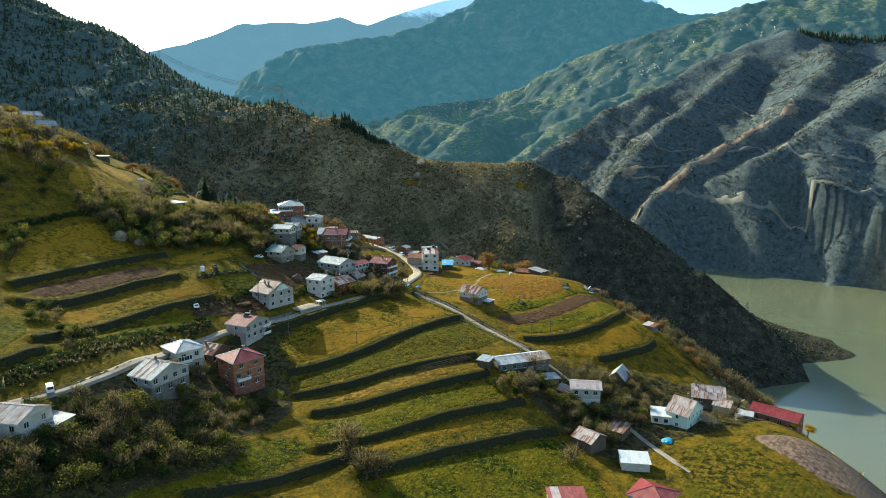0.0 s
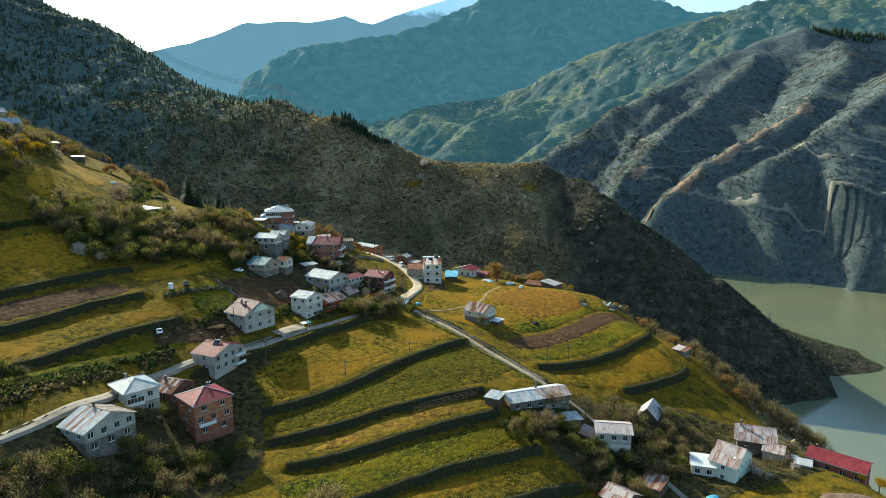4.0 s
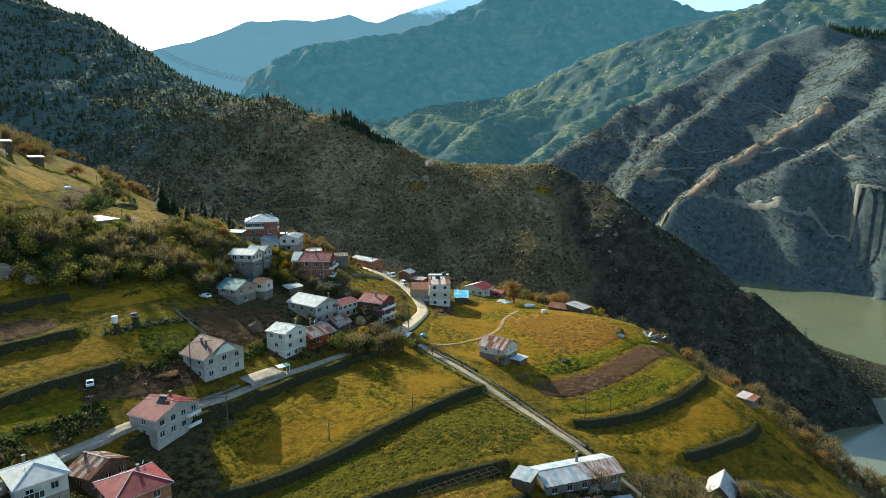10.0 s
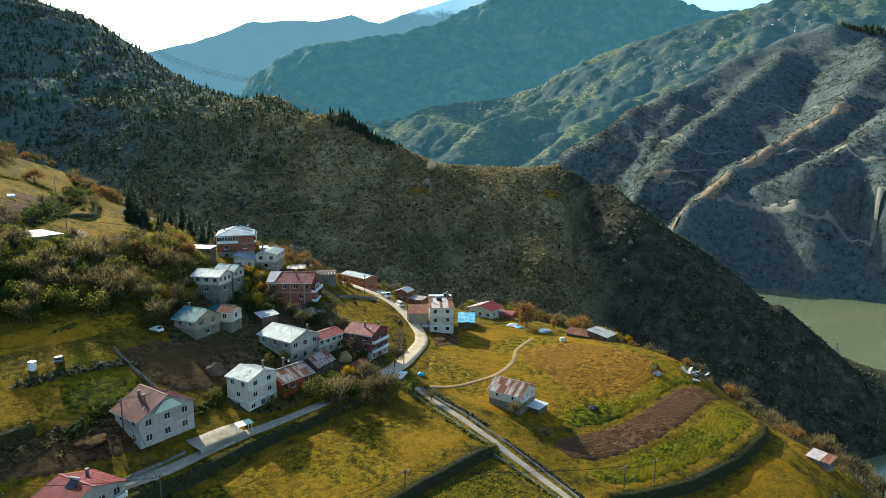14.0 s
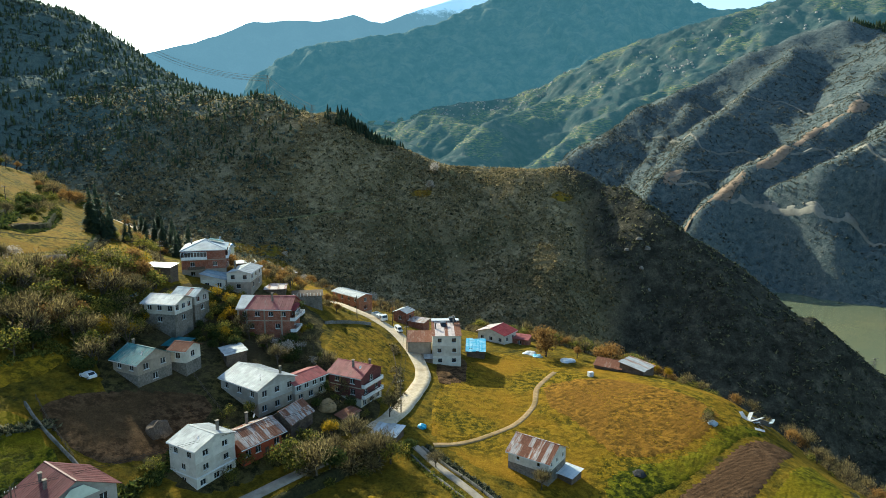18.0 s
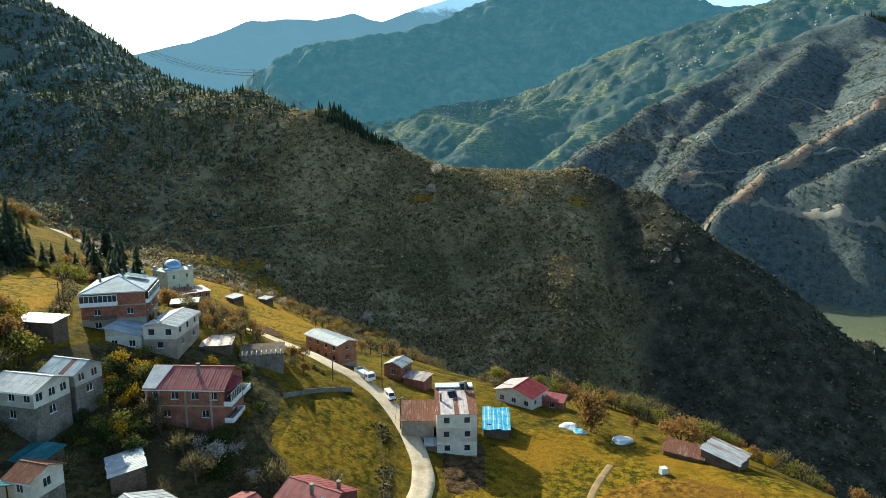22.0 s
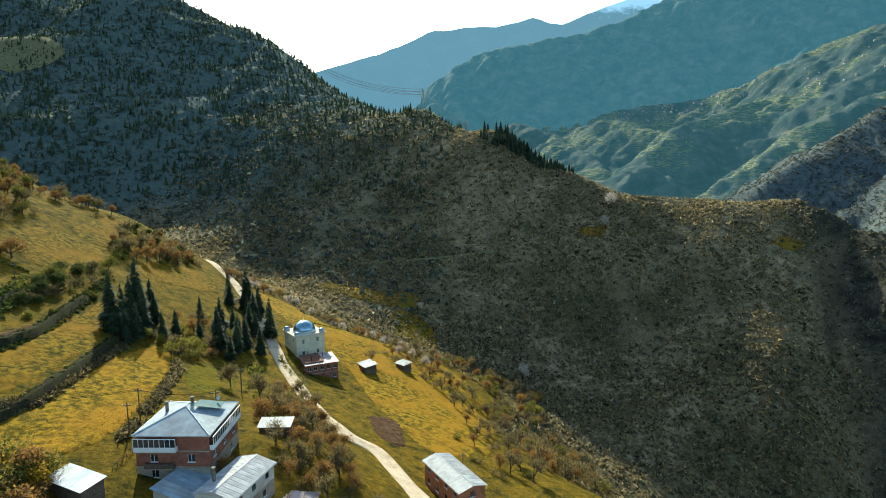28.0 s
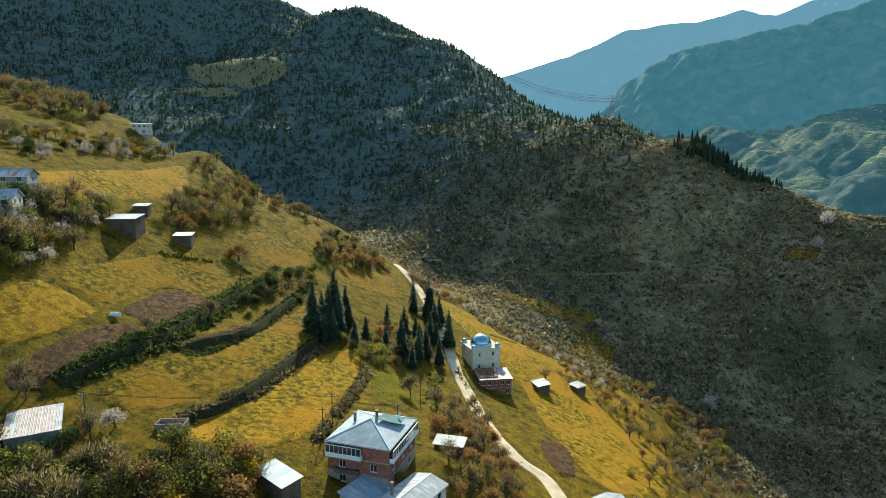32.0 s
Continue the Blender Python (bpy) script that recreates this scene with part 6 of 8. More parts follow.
def tree_kind(name, leaf, seed, tall, depth=3, leaves=420, size=0.2, spread_r=0.9, kids=3, bend=0.42, low=0.32, twig=False):
    """Meshes of one tree: trunk with limbs, and a crown of single leaves or twigs round the limb tips."""
    rng = random.Random(seed)
    bm, tips = bmesh.new(), []
    limbs(bm, rng, Vector((0, 0, -0.4)), Vector((rng.uniform(-0.08, 0.08), rng.uniform(-0.08, 0.08), 1)).normalized(), tall * low, tall * 0.026, depth, tips, bend, kids)
    cr = bmesh.new()
    per = max(2, leaves // max(1, len(tips)))
    heart = Vector((0, 0, tall * low))
    for t in tips:
        if twig:
            twig_spray(cr, rng, t, heart, per, size * 4.5, size * 0.42)
        elif rng.random() < 0.9:
            leaf_cloud(cr, rng, t, spread_r * rng.uniform(0.6, 1.2), per, size)
    out = []
    for nm, b, mt in (("trunk", bm, BARK), ("crown", cr, leaf)):
        me = bpy.data.meshes.new(nm)
        b.to_mesh(me)
        b.free()
        me.materials.append(mt)
        out.append(me)
    return out


def conifer_kind(seed, tall):
    rng = random.Random(seed)
    bm = tube(bmesh.new(), (0, 0, -0.5), (0, 0, tall * 0.97), tall * 0.018, 0.02, 6)
    cr = bmesh.new()
    n = int(tall * 3.4)
    for i in range(n):
        z = tall * (0.08 + 0.9 * i / n)
        r = ((1 - i / n) ** 0.75 * tall * 0.24 + 0.2) * rng.uniform(0.7, 1.2)
        if rng.random() < 0.12:
            continue
        k = max(5, int(10 * (1 - i / n)) + 3)
        for j in range(k):
            a = 6.283 * (j + rng.random()) / k
            out = Vector((math.cos(a), math.sin(a), rng.uniform(-0.35, 0.05)))
            e = Vector((0, 0, z)) + out * r * rng.uniform(0.65, 1.15)
            side = Vector((-math.sin(a), math.cos(a), 0)) * r * rng.uniform(0.22, 0.36)
            s = Vector((0, 0, z + 0.35))
            m = s.lerp(e, 0.62)
            cr.faces.new([cr.verts.new(p) for p in (s, m + side, e)])
            cr.faces.new([cr.verts.new(p) for p in (s, e, m - side)])
            cr.faces.new([cr.verts.new(p) for p in (s + Vector((0, 0, -0.25)), m + side * 0.6 - Vector((0, 0, 0.3)), e - Vector((0, 0, 0.3)))])
    out = []
    for nm, b, mt in (("trunk", bm, BARK), ("crown", cr, NEEDLES)):
        me = bpy.data.meshes.new(nm)
        b.to_mesh(me)
        b.free()
        me.materials.append(mt)
        out.append(me)
    return out


KINDS = {
    "bare": ("bare spring tree with grey-brown twigs", [tree_kind("bare", TWIGS, s, 6.6, 3, 900, 0.13, 0.7, 4, 0.5, 0.28, True) for s in (1, 2, 3)]),
    "olive": ("tree in young olive-green leaf", [tree_kind("olive", LEAF_OLIVE, s, 6.0, 3, 1300, 0.16, 1.15, 3, 0.6, 0.26) for s in (4, 5, 6)]),
    "green": ("dense dark green tree", [tree_kind("green", LEAF_GREEN, s, 5.4, 3, 1500, 0.17, 1.15, 3, 0.6, 0.22) for s in (7, 8)]),
    "yellow": ("tree in yellow-green spring leaf", [tree_kind("yellow", LEAF_YELLOW, s, 6.0, 3, 1100, 0.15, 1.05, 3, 0.55, 0.26) for s in (9, 10)]),
    "orange": ("round tree with orange-brown buds", [tree_kind("orange", LEAF_ORANGE, s, 6.4, 3, 1700, 0.15, 1.0, 4, 0.55, 0.25) for s in (11, 12)]),
    "blossom": ("tree covered in white blossom", [tree_kind("blossom", BLOSSOM, s, 5.4, 3, 1100, 0.13, 0.95, 3, 0.6, 0.25) for s in (13, 14)]),
    "bush": ("low tangled brown bush", [tree_kind("bush", TWIGS, s, 2.8, 2, 520, 0.12, 0.75, 5, 0.85, 0.28, True) for s in (15, 16)]),
    "bush_green": ("low rounded olive-green bush", [tree_kind("bush", LEAF_OLIVE, s, 2.4, 2, 700, 0.14, 0.9, 5, 0.85, 0.25) for s in (17, 18)]),
    "conifer": ("dark conifer with ragged drooping branches", [conifer_kind(s, t) for s, t in ((19, 9.0), (20, 7.5), (21, 10.5))]),
}
_plant_rng = random.Random(77)


def plant(kind, x, y, scale=1.0, z=None):
    label, meshes = KINDS[kind]
    name = "bush" if kind.startswith("bush") else "conifer" if kind == "conifer" else "tree"
    root = tagged(new(name), label, name, "trees and bushes")
    t, c = _plant_rng.choice(meshes)
    part("trunk", t, None, root)
    part("crown", c, None, root)
    s = scale * 1.34 * _plant_rng.uniform(0.8, 1.22)
    root.matrix_world = pose(x, y, height(x, y) if z is None else z, 0, 0, _plant_rng.uniform(0, 360)) @ Matrix.Diagonal((s * _plant_rng.uniform(0.88, 1.15), s, s * _plant_rng.uniform(0.88, 1.15), 1))
    return root


_built = [(o.matrix_world.translation.x, o.matrix_world.translation.y) for o in scene.objects if o.parent is None and o.get("category") in ("house", "shed", "barn", "mosque")]


_tri_cache = {}
_thin = np.random.default_rng(40)


def tris_of(me):
    if me.name not in _tri_cache:
        me.calc_loop_triangles()
        co, ix = np.empty(len(me.vertices) * 3, np.float32), np.empty(len(me.loop_triangles) * 3, np.int32)
        me.vertices.foreach_get("co", co)
        me.loop_triangles.foreach_get("vertices", ix)
        _tri_cache[me.name] = (co.reshape(-1, 3), ix.reshape(-1, 3))
    return _tri_cache[me.name]


def woodland(places, label):
    """Trees too many to count, with the same trunks and crowns, as one body."""
    cos, fcs, mids, mats, base = [], [], [], [BARK], 0
    for kind, x, y, s in places:
        pair = _plant_rng.choice(KINDS[kind][1])
        a = _plant_rng.uniform(0, 6.28)
        rot = np.array(((math.cos(a), -math.sin(a), 0), (math.sin(a), math.cos(a), 0), (0, 0, 1)))
        s *= 1.34 * _plant_rng.uniform(0.75, 1.25)
        for me in pair:
            co, ix = tris_of(me)
            mt = me.materials[0]
            if mt not in mats:
                mats.append(mt)
            if mt is not BARK:
                ix = ix[_thin.random(len(ix)) < 0.52]
            cos.append(co @ rot.T * s + (x, y, height(x, y)))
            fcs.append(ix + base)
            mids.append(np.full(len(ix), mats.index(mt), np.int32))
            base += len(co)
    me = mesh_from("woodland", np.concatenate(cos), np.concatenate(fcs), BARK, False)
    for mt in mats[1:]:
        me.materials.append(mt)
    me.polygons.foreach_set("material_index", np.concatenate(mids))
    return tagged(new("woodland", me), label, "woodland", kind="stuff")


def grove(poly, count, kinds, scale=1.0, gap=2.2, clear=6.5, joined=""):
    xs, ys = [p[0] for p in poly], [p[1] for p in poly]
    got, tries = [], 0
    while len(got) < count and tries < count * 40:
        tries += 1
        x, y = _plant_rng.uniform(min(xs), max(xs)), _plant_rng.uniform(min(ys), max(ys))
        if not inside(poly, np.array([x]), np.array([y]))[0]:
            continue
        if any((x - a) ** 2 + (y - b) ** 2 < clear ** 2 for a, b in _built) or any((x - a) ** 2 + (y - b) ** 2 < gap ** 2 for a, b in got):
            continue
        got.append((x, y))
        if not joined:
            plant(_plant_rng.choice(kinds), x, y, scale)
    if joined:
        woodland([(_plant_rng.choice(kinds), x, y, scale) for x, y in got], joined)


WOOD = ["bare", "olive", "olive", "olive", "bush_green", "green", "green", "bare"]
grove([(-160, 265), (-148, 286), (-129, 306), (-97, 310), (-91, 287), (-103, 271), (-117, 256), (-134, 254)], 170, WOOD, 1.2, 2.2, joined="mixed orchard and thicket on the hillside")
grove([(-160, 265), (-148, 286), (-129, 306), (-97, 310), (-91, 287), (-103, 271), (-117, 256), (-134, 254)], 150, ["bush_green", "green", "bush_green", "bush"], 1.1, 1.8, joined="dense green understorey of the thicket")
grove([(-97, 135), (-85, 148), (-74, 158), (-56, 163), (-60, 141), (-85, 124), (-95, 121)], 75, ["bare", "bare", "olive", "bush", "green", "bush_green"], 0.9, 2.2, 4.0, joined="bare orchard and bushes below the houses")
grove([(-58, 166), (-50, 185), (-60, 180), (-72, 172)], 10, ["bare", "olive", "green", "bush"], 0.9, 2.4)
grove([(-46, 252), (-40, 262), (-33, 260), (-18, 268), (-17, 275), (-26, 276), (-36, 268)], 30, ["bush", "bush_green", "olive", "bare", "bush", "green"], 1.15, 1.7, 3)
grove([(36, 190), (62, 216), (76, 229), (74, 210), (67, 188), (50, 180), (40, 168)], 40, ["bare", "bush", "olive", "bare", "green", "bush_green"], 0.85, 2.2, 4.5)
grove([(-10, 145), (-30, 160), (-24, 150)], 5, ["bush", "bare"], 1.3, 2)
grove([(12, 198), (34, 206), (40, 196), (20, 190)], 14, ["bare", "olive", "green"], 0.8, 2.2, 3.5)
grove([(96, 254), (112, 236), (128, 222), (140, 240), (118, 272), (104, 300), (104, 322), (94, 346), (84, 352), (92, 315), (92, 288)], 90, ["bush", "bush", "bush_green", "bare", "orange"], 0.85, 2.2, 4, joined="thorny brush along the spur's edge")
grove([(60, 366), (84, 352), (92, 362), (66, 384), (30, 400), (0, 405), (4, 392), (34, 384)], 120, ["bush", "bare", "bush", "olive", "orange"], 1.0, 2.0, 5, joined="brush along the ravine's rim")
grove([(-140, 292), (-146, 306), (-129, 314), (-122, 311), (-106, 314), (-106, 300), (-120, 286)], 26, ["bare", "blossom", "bush", "olive", "green"], 1.0, 2.4)
grove([(-146, 395), (-134, 388), (-130, 405), (-134, 432), (-146, 448), (-160, 452), (-158, 420)], 40, ["orange", "bare", "bush", "olive"], 0.85, 2.4, 6, joined="budding brush among the conifers")
grove([(-83, 368), (-94, 388), (-108, 408), (-100, 412), (-84, 394), (-72, 378)], 26, ["bush", "orange", "bush_green", "bare"], 0.8, 2.0, 5)
grove([(-82, 362), (-96, 388), (-84, 392), (-66, 372), (-54, 356), (-58, 346), (-68, 350)], 60, ["orange", "bush", "bare", "orange", "bush"], 0.85, 1.8, 4.5, joined="orange-brown budding thicket above the lane")
grove([(-112, 468), (-110, 500), (-95, 520), (-70, 525), (-50, 500), (-36, 455), (-28, 415), (-44, 400), (-58, 425), (-66, 462), (-92, 486)], 110, ["bush", "bare", "orange", "bush", "bush_green"], 0.9, 2.6, 5, joined="brown brush on the slope below the lane")
grove([(-66, 331), (-49, 336), (-46, 308), (-56, 304), (-64, 306)], 22, ["bush_green", "green", "yellow", "bush"], 0.8, 2.0, 4.5)
grove([(-104, 296), (-92, 304), (-82, 300), (-84, 290), (-98, 284)], 16, ["bare", "yellow", "green", "olive"], 0.9, 2.2, 4)
grove([(-38, 352), (-50, 366), (-58, 362), (-46, 346)], 10, ["bush", "orange", "bush_green"], 0.7, 2.0, 3)
grove([(-220, 311), (-225, 360), (-190, 330), (-168, 272), (-169, 261), (-179, 248), (-215, 280)], 85, ["bare", "bare", "olive", "green", "bush", "yellow"], 1.25, 2.8, joined="old orchard at the top of the terraces")
grove([(-112, 306), (-114, 318), (-100, 320), (-92, 314), (-89, 301), (-91, 288), (-102, 285), (-108, 300)], 46, ["olive", "olive", "bare", "orange", "green", "olive"], 1.25, 2.0, 4.5, joined="tall leafing trees around the upper houses")
grove([(-82, 318), (-70, 327), (-63, 312), (-69, 296), (-84, 296), (-90, 306)], 30, ["bush_green", "olive", "green", "bush", "yellow"], 0.9, 1.8, 5.0, joined="bushes among the upper houses")
grove([(-64, 256), (-56, 272), (-60, 282), (-44, 276), (-36, 284), (-24, 288), (-34, 272), (-48, 256)], 26, ["bush", "bush_green", "olive"], 0.6, 1.6, 4.0, joined="weeds and bushes among the houses")
grove([(30, 192), (22, 200), (30, 207), (46, 214), (62, 230), (84, 226), (78, 206), (64, 196), (58, 178), (46, 182)], 70, ["bush", "bare", "green", "olive", "bush_green", "bush"], 0.95, 1.8, 4.2, joined="tangled garden bushes among the lower houses")
grove([(86, 186), (100, 194), (112, 200), (106, 212), (94, 206), (84, 206)], 16, ["bush", "blossom", "bush", "bare"], 0.7, 1.8, 4.5, joined="budding garden bushes")
grove([(100, 262), (116, 240), (132, 224), (150, 232), (140, 262), (118, 296), (108, 330), (98, 334)], 110, ["bush", "bush", "bare"], 1.0, 2.0, 4, joined="grey thorn brush on the drop to the water")
grove([(-203, 322), (-221, 341), (-228, 357), (-232, 372), (-222, 366), (-208, 350), (-196, 340), (-184, 325), (-181, 314)], 60, ["bare", "olive", "bare", "green", "blossom"], 1.1, 2.4, 5, joined="bare orchard trees around the farm")
grove([(-226, 384), (-250, 408), (-264, 440), (-250, 452), (-234, 436), (-226, 410), (-220, 392)], 48, ["bare", "orange", "olive", "bare", "bush"], 1.2, 2.4, 5, joined="budding trees below the yellow meadow")
grove([(-259, 361), (-276, 372), (-292, 417), (-306, 446), (-330, 450), (-318, 420), (-300, 380), (-285, 350)], 75, ["olive", "bare", "yellow", "green", "blossom"], 1.1, 2.8, 6, joined="garden trees of the upper farm")
grove([(-330, 400), (-345, 430), (-385, 445), (-430, 435), (-420, 400), (-370, 380)], 70, ["orange", "bare", "olive", "green"], 1.4, 3.2, 7, joined="scrubby wood on the upper hillside")
grove([(-206, 450), (-222, 460), (-240, 490), (-238, 508), (-216, 512), (-208, 486)], 75, ["green", "bush", "bare", "orange", "bush_green"], 1.2, 1.9, joined="dense thicket above the ravine")
grove([(-170, 376), (-185, 393), (-193, 411), (-200, 438), (-190, 430), (-178, 402)], 26, ["bush_green", "bush", "green"], 1.3, 2.0, joined="rounded bushes along the terrace")
grove([(-296, 440), (-310, 470), (-290, 488), (-262, 500), (-250, 492), (-262, 470), (-280, 450)], 50, ["bush", "bare", "orange", "olive"], 1.1, 2.2, joined="brush on the farm's brow")
grove([(-208, 518), (-224, 540), (-200, 560), (-150, 545), (-120, 545), (-92, 530), (-100, 500), (-140, 530), (-190, 556)], 90, ["bush", "bare", "blossom", "bush", "orange"], 1.0, 2.4, joined="brush and blossom on the slope's edge")
for x, y, s in ((-147, 392, 1.0), (-148, 397, 1.1), (-151, 403, 1.2), (-156, 413, 0.9), (-145, 404, 0.9), (-148, 413, 0.7), (-160, 410, 1.2), (-157, 404, 1.1), (-168, 424, 0.9), (-152, 392, 1.0), (-154, 398, 1.2),
                (-143, 418, 0.9), (-159, 438, 0.8), (-136, 418, 0.9), (-148, 435, 1.0), (-129, 415, 0.7), (-151, 446, 1.0), (-140, 434, 1.1), (-135, 431, 1.0), (-148, 452, 1.0), (-144, 450, 1.1), (-131, 434, 0.9),
                (-141, 455, 1.0), (-178, 480, 1.1), (-171, 471, 1.0), (-166, 476, 1.2), (-156, 470, 1.1), (-153, 462, 0.9), (-160, 468, 1.0), (-138, 424, 0.8), (-133, 424, 0.8), (-165, 416, 1.0)):
    plant("conifer", x, y, s)
grove([(-72, 301), (-77, 319), (-73, 330), (-65, 330), (-62, 307), (-63, 290)], 34, ["bush_green", "green", "olive", "green"], 0.8, 1.6, 4.2, joined="garden bushes below the upper houses")
grove([(-64, 314), (-55, 311), (-43, 312), (-38, 306), (-44, 300), (-58, 304)], 24, ["bare", "green", "bush", "blossom", "bush_green"], 0.85, 1.7, 4.5, joined="dark garden trees below the brick house")
grove([(-91, 277), (-95, 295), (-85, 304), (-82, 290), (-84, 274)], 30, ["green", "olive", "bush_green", "bare"], 1.0, 1.7, 4.5, joined="garden trees beside the teal-roofed house")
grove([(-100, 308), (-106, 324), (-96, 328), (-88, 316), (-90, 302)], 22, ["yellow", "orange", "bare", "orange", "olive"], 1.35, 1.9, 4.5, joined="tall budding trees above the white house")
grove([(-40, 302), (-34, 312), (-25, 306), (-22, 296), (-30, 284), (-38, 284)], 22, ["bush", "bush_green", "bare", "green"], 0.75, 1.6, 4.0, joined="bushes round the dark red house")
grove([(-110, 555), (-95, 562), (-70, 545), (-55, 505), (-42, 460), (-30, 428), (-8, 450), (-22, 520), (-58, 590), (-100, 600)], 190, ["bush", "bare", "olive", "bush_green", "orange", "bare"], 1.05, 2.2, 5, joined="budding brush at the pasture's edge")
grove([(-110, 128), (-92, 146), (-80, 152), (-60, 158), (-52, 150), (-62, 136), (-84, 116), (-100, 112)], 110, ["green", "bare", "olive", "bush_green", "green"], 1.0, 1.9, 4.5, joined="dark orchard and garden bushes on the shaded slope")
grove([(-84, 168), (-76, 186), (-66, 178), (-54, 172), (-52, 164), (-70, 160)], 34, ["green", "bush_green", "bare", "olive"], 0.85, 1.7, 5.0, joined="shaded garden growth below the white house")
grove([(-131, 184), (-126, 196), (-117, 180), (-122, 175)], 12, ["green", "bush_green", "bush"], 1.0, 1.8, joined="bushes in a field corner")
grove([(-115, 178), (-108, 183), (-101, 170), (-107, 165)], 14, ["bush", "olive", "green", "bush_green"], 0.95, 1.8, joined="dark bushes on a terrace bank")
grove([(-163, 224), (-159, 229), (-149, 213), (-153, 207)], 14, ["green", "bush", "olive"], 1.0, 1.8, joined="dark bushes at the field's edge")
for k, x, y, s in (("blossom", -134, 253, 1.2), ("blossom", -128, 255, 1.0), ("orange", 27, 354, 1.9), ("orange", 47, 347, 2.1), ("orange", 38, 355, 0.7), ("yellow", 60, 341, 1.0), ("yellow", 63, 338, 0.8),
                   ("blossom", -49, 305, 1.0), ("bare", -50, 300, 0.9), ("blossom", -70, 616, 2.2), ("blossom", -62, 596, 1.3), ("bare", -20, 290, 0.9), ("yellow", -31, 276, 1.0), ("orange", -88, 372, 0.9), ("orange", -78, 345, 1.0),
                   ("orange", -64, 362, 1.1), ("bare", -100, 388, 1.2), ("yellow", 122, 192, 0.9), ("yellow", 119, 196, 0.7), ("orange", -95, 322, 0.9), ("yellow", -98, 308, 1.1), ("bare", -155, 338, 0.9), ("green", -14, 276, 0.7),
                   ("bare", -8, 272, 0.8), ("bare", 14, 268, 0.7), ("bush", 21, 262, 0.8), ("olive", 45, 190, 1.1), ("bush", 38, 168, 1.4), ("blossom", 31, 207, 0.7), ("blossom", 88, 193, 0.8), ("blossom", -26, 740, 2.6), ("bush", 60, 298, 1.2), ("bush_green", 62, 302, 1.0),
                   ("orange", -202, 402, 1.5), ("olive", -184, 401, 1.2), ("green", -179, 398, 1.0), ("green", -172, 386, 1.0), ("bush_green", -176, 408, 1.3), ("olive", -196, 434, 1.3), ("bush_green", -164, 376, 1.2), ("bare", -165, 363, 1.1), ("blossom", -143, 632, 1.3), ("blossom", -29, 726, 1.8), ("blossom", -149, 556, 1.2), ("blossom", -139, 560, 1.0), ("blossom", -128, 315, 1.0), ("bare", -112, 392, 1.1)):
    plant(k, x, y, s)


def clumps(name, label, category, pts, sizes, material, seed, tris=12, tall=0.8):
    """Many small bushes, each a handful of crossed sprays, as one body of growth."""
    rng = np.random.default_rng(seed)
    n = len(pts)
    c = rng.normal(size=(n, tris, 3))
    c /= np.linalg.norm(c, axis=2, keepdims=True)
    c *= rng.uniform(0.35, 1.0, (n, tris, 1))
    c[..., 2] = np.abs(c[..., 2]) * tall
    a, b = rng.normal(size=(n, tris, 3)) * 0.42, rng.normal(size=(n, tris, 3)) * 0.42
    v = np.stack([c + a, c + b, c - a - b], 2) * sizes[:, None, None, None] + pts[:, None, None, :]
    co = v.reshape(-1, 3)
    me = mesh_from(name, co, np.arange(len(co)).reshape(-1, 3), material, False)
    return tagged(new(name, me), label, category, kind="stuff")


def scatter(lo, hi, count, seed, keep):
    rng = np.random.default_rng(seed)
    x, y = rng.uniform(lo[0], hi[0], count), rng.uniform(lo[1], hi[1], count)
    z, w = land(x, y)
    k = (z > -205) & keep(x, y, z, w) & (value_noise(x / 22, y / 22, 51) + 0.6 * value_noise(x / 7, y / 7, 52) > rng.uniform(-1.5, 0.9, count))
    return np.c_[x, y, z][k], rng


p, rng = scatter((-420, 400), (430, 860), 64000, 5, lambda x, y, z, w: (w > 0.33) & (x < 105 + 0.12 * (760 - y)))
clumps("scrub", "leafless grey-brown scrub on the ravine slopes", "scrub", p, rng.uniform(0.5, 1.6, len(p)) ** 1.1, SCRUB, 6, 6)
p, rng = scatter((-130, 390), (170, 640), 26000, 25, lambda x, y, z, w: (w > 0.2) & (x < 120))
clumps("scrub", "dense brown and olive brush on the near ravine side", "scrub", p, rng.uniform(0.35, 1.1, len(p)), TWIGS, 26, 6)
p, rng = scatter((-420, 400), (430, 860), 60000, 27, lambda x, y, z, w: w > 0.33)
clumps("scrub", "dark evergreen bushes on the ravine slopes", "scrub", p, rng.uniform(0.6, 1.7, len(p)), DARKSCRUB, 28, 6)
p, rng = scatter((-320, 540), (110, 800), 60000, 35, lambda x, y, z, w: w > 0.4)
clumps("scrub", "pale leafless bushes catching the light on the ridge side", "scrub", p, rng.uniform(0.5, 1.3, len(p)), SCRUB, 36, 6, 1.1)
p, rng = scatter((300, 880), (1200, 1800), 40000, 29, lambda x, y, z, w: w > 0.5)
clumps("scrub", "dark bushes dotting the far shore mountain", "scrub", p, rng.uniform(0.9, 2.6, len(p)), HAZYSCRUB, 30, 5)
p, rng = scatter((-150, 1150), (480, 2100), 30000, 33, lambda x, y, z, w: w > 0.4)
clumps("scrub", "grey-green scrub on the far valley side", "scrub", p, rng.uniform(1.2, 3.0, len(p)), HAZYSCRUB, 34, 5)
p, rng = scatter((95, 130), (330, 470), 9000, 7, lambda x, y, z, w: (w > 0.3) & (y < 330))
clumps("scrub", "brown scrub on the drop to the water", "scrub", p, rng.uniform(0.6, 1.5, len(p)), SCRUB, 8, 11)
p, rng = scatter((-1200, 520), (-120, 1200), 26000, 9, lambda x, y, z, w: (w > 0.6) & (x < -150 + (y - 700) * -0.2))
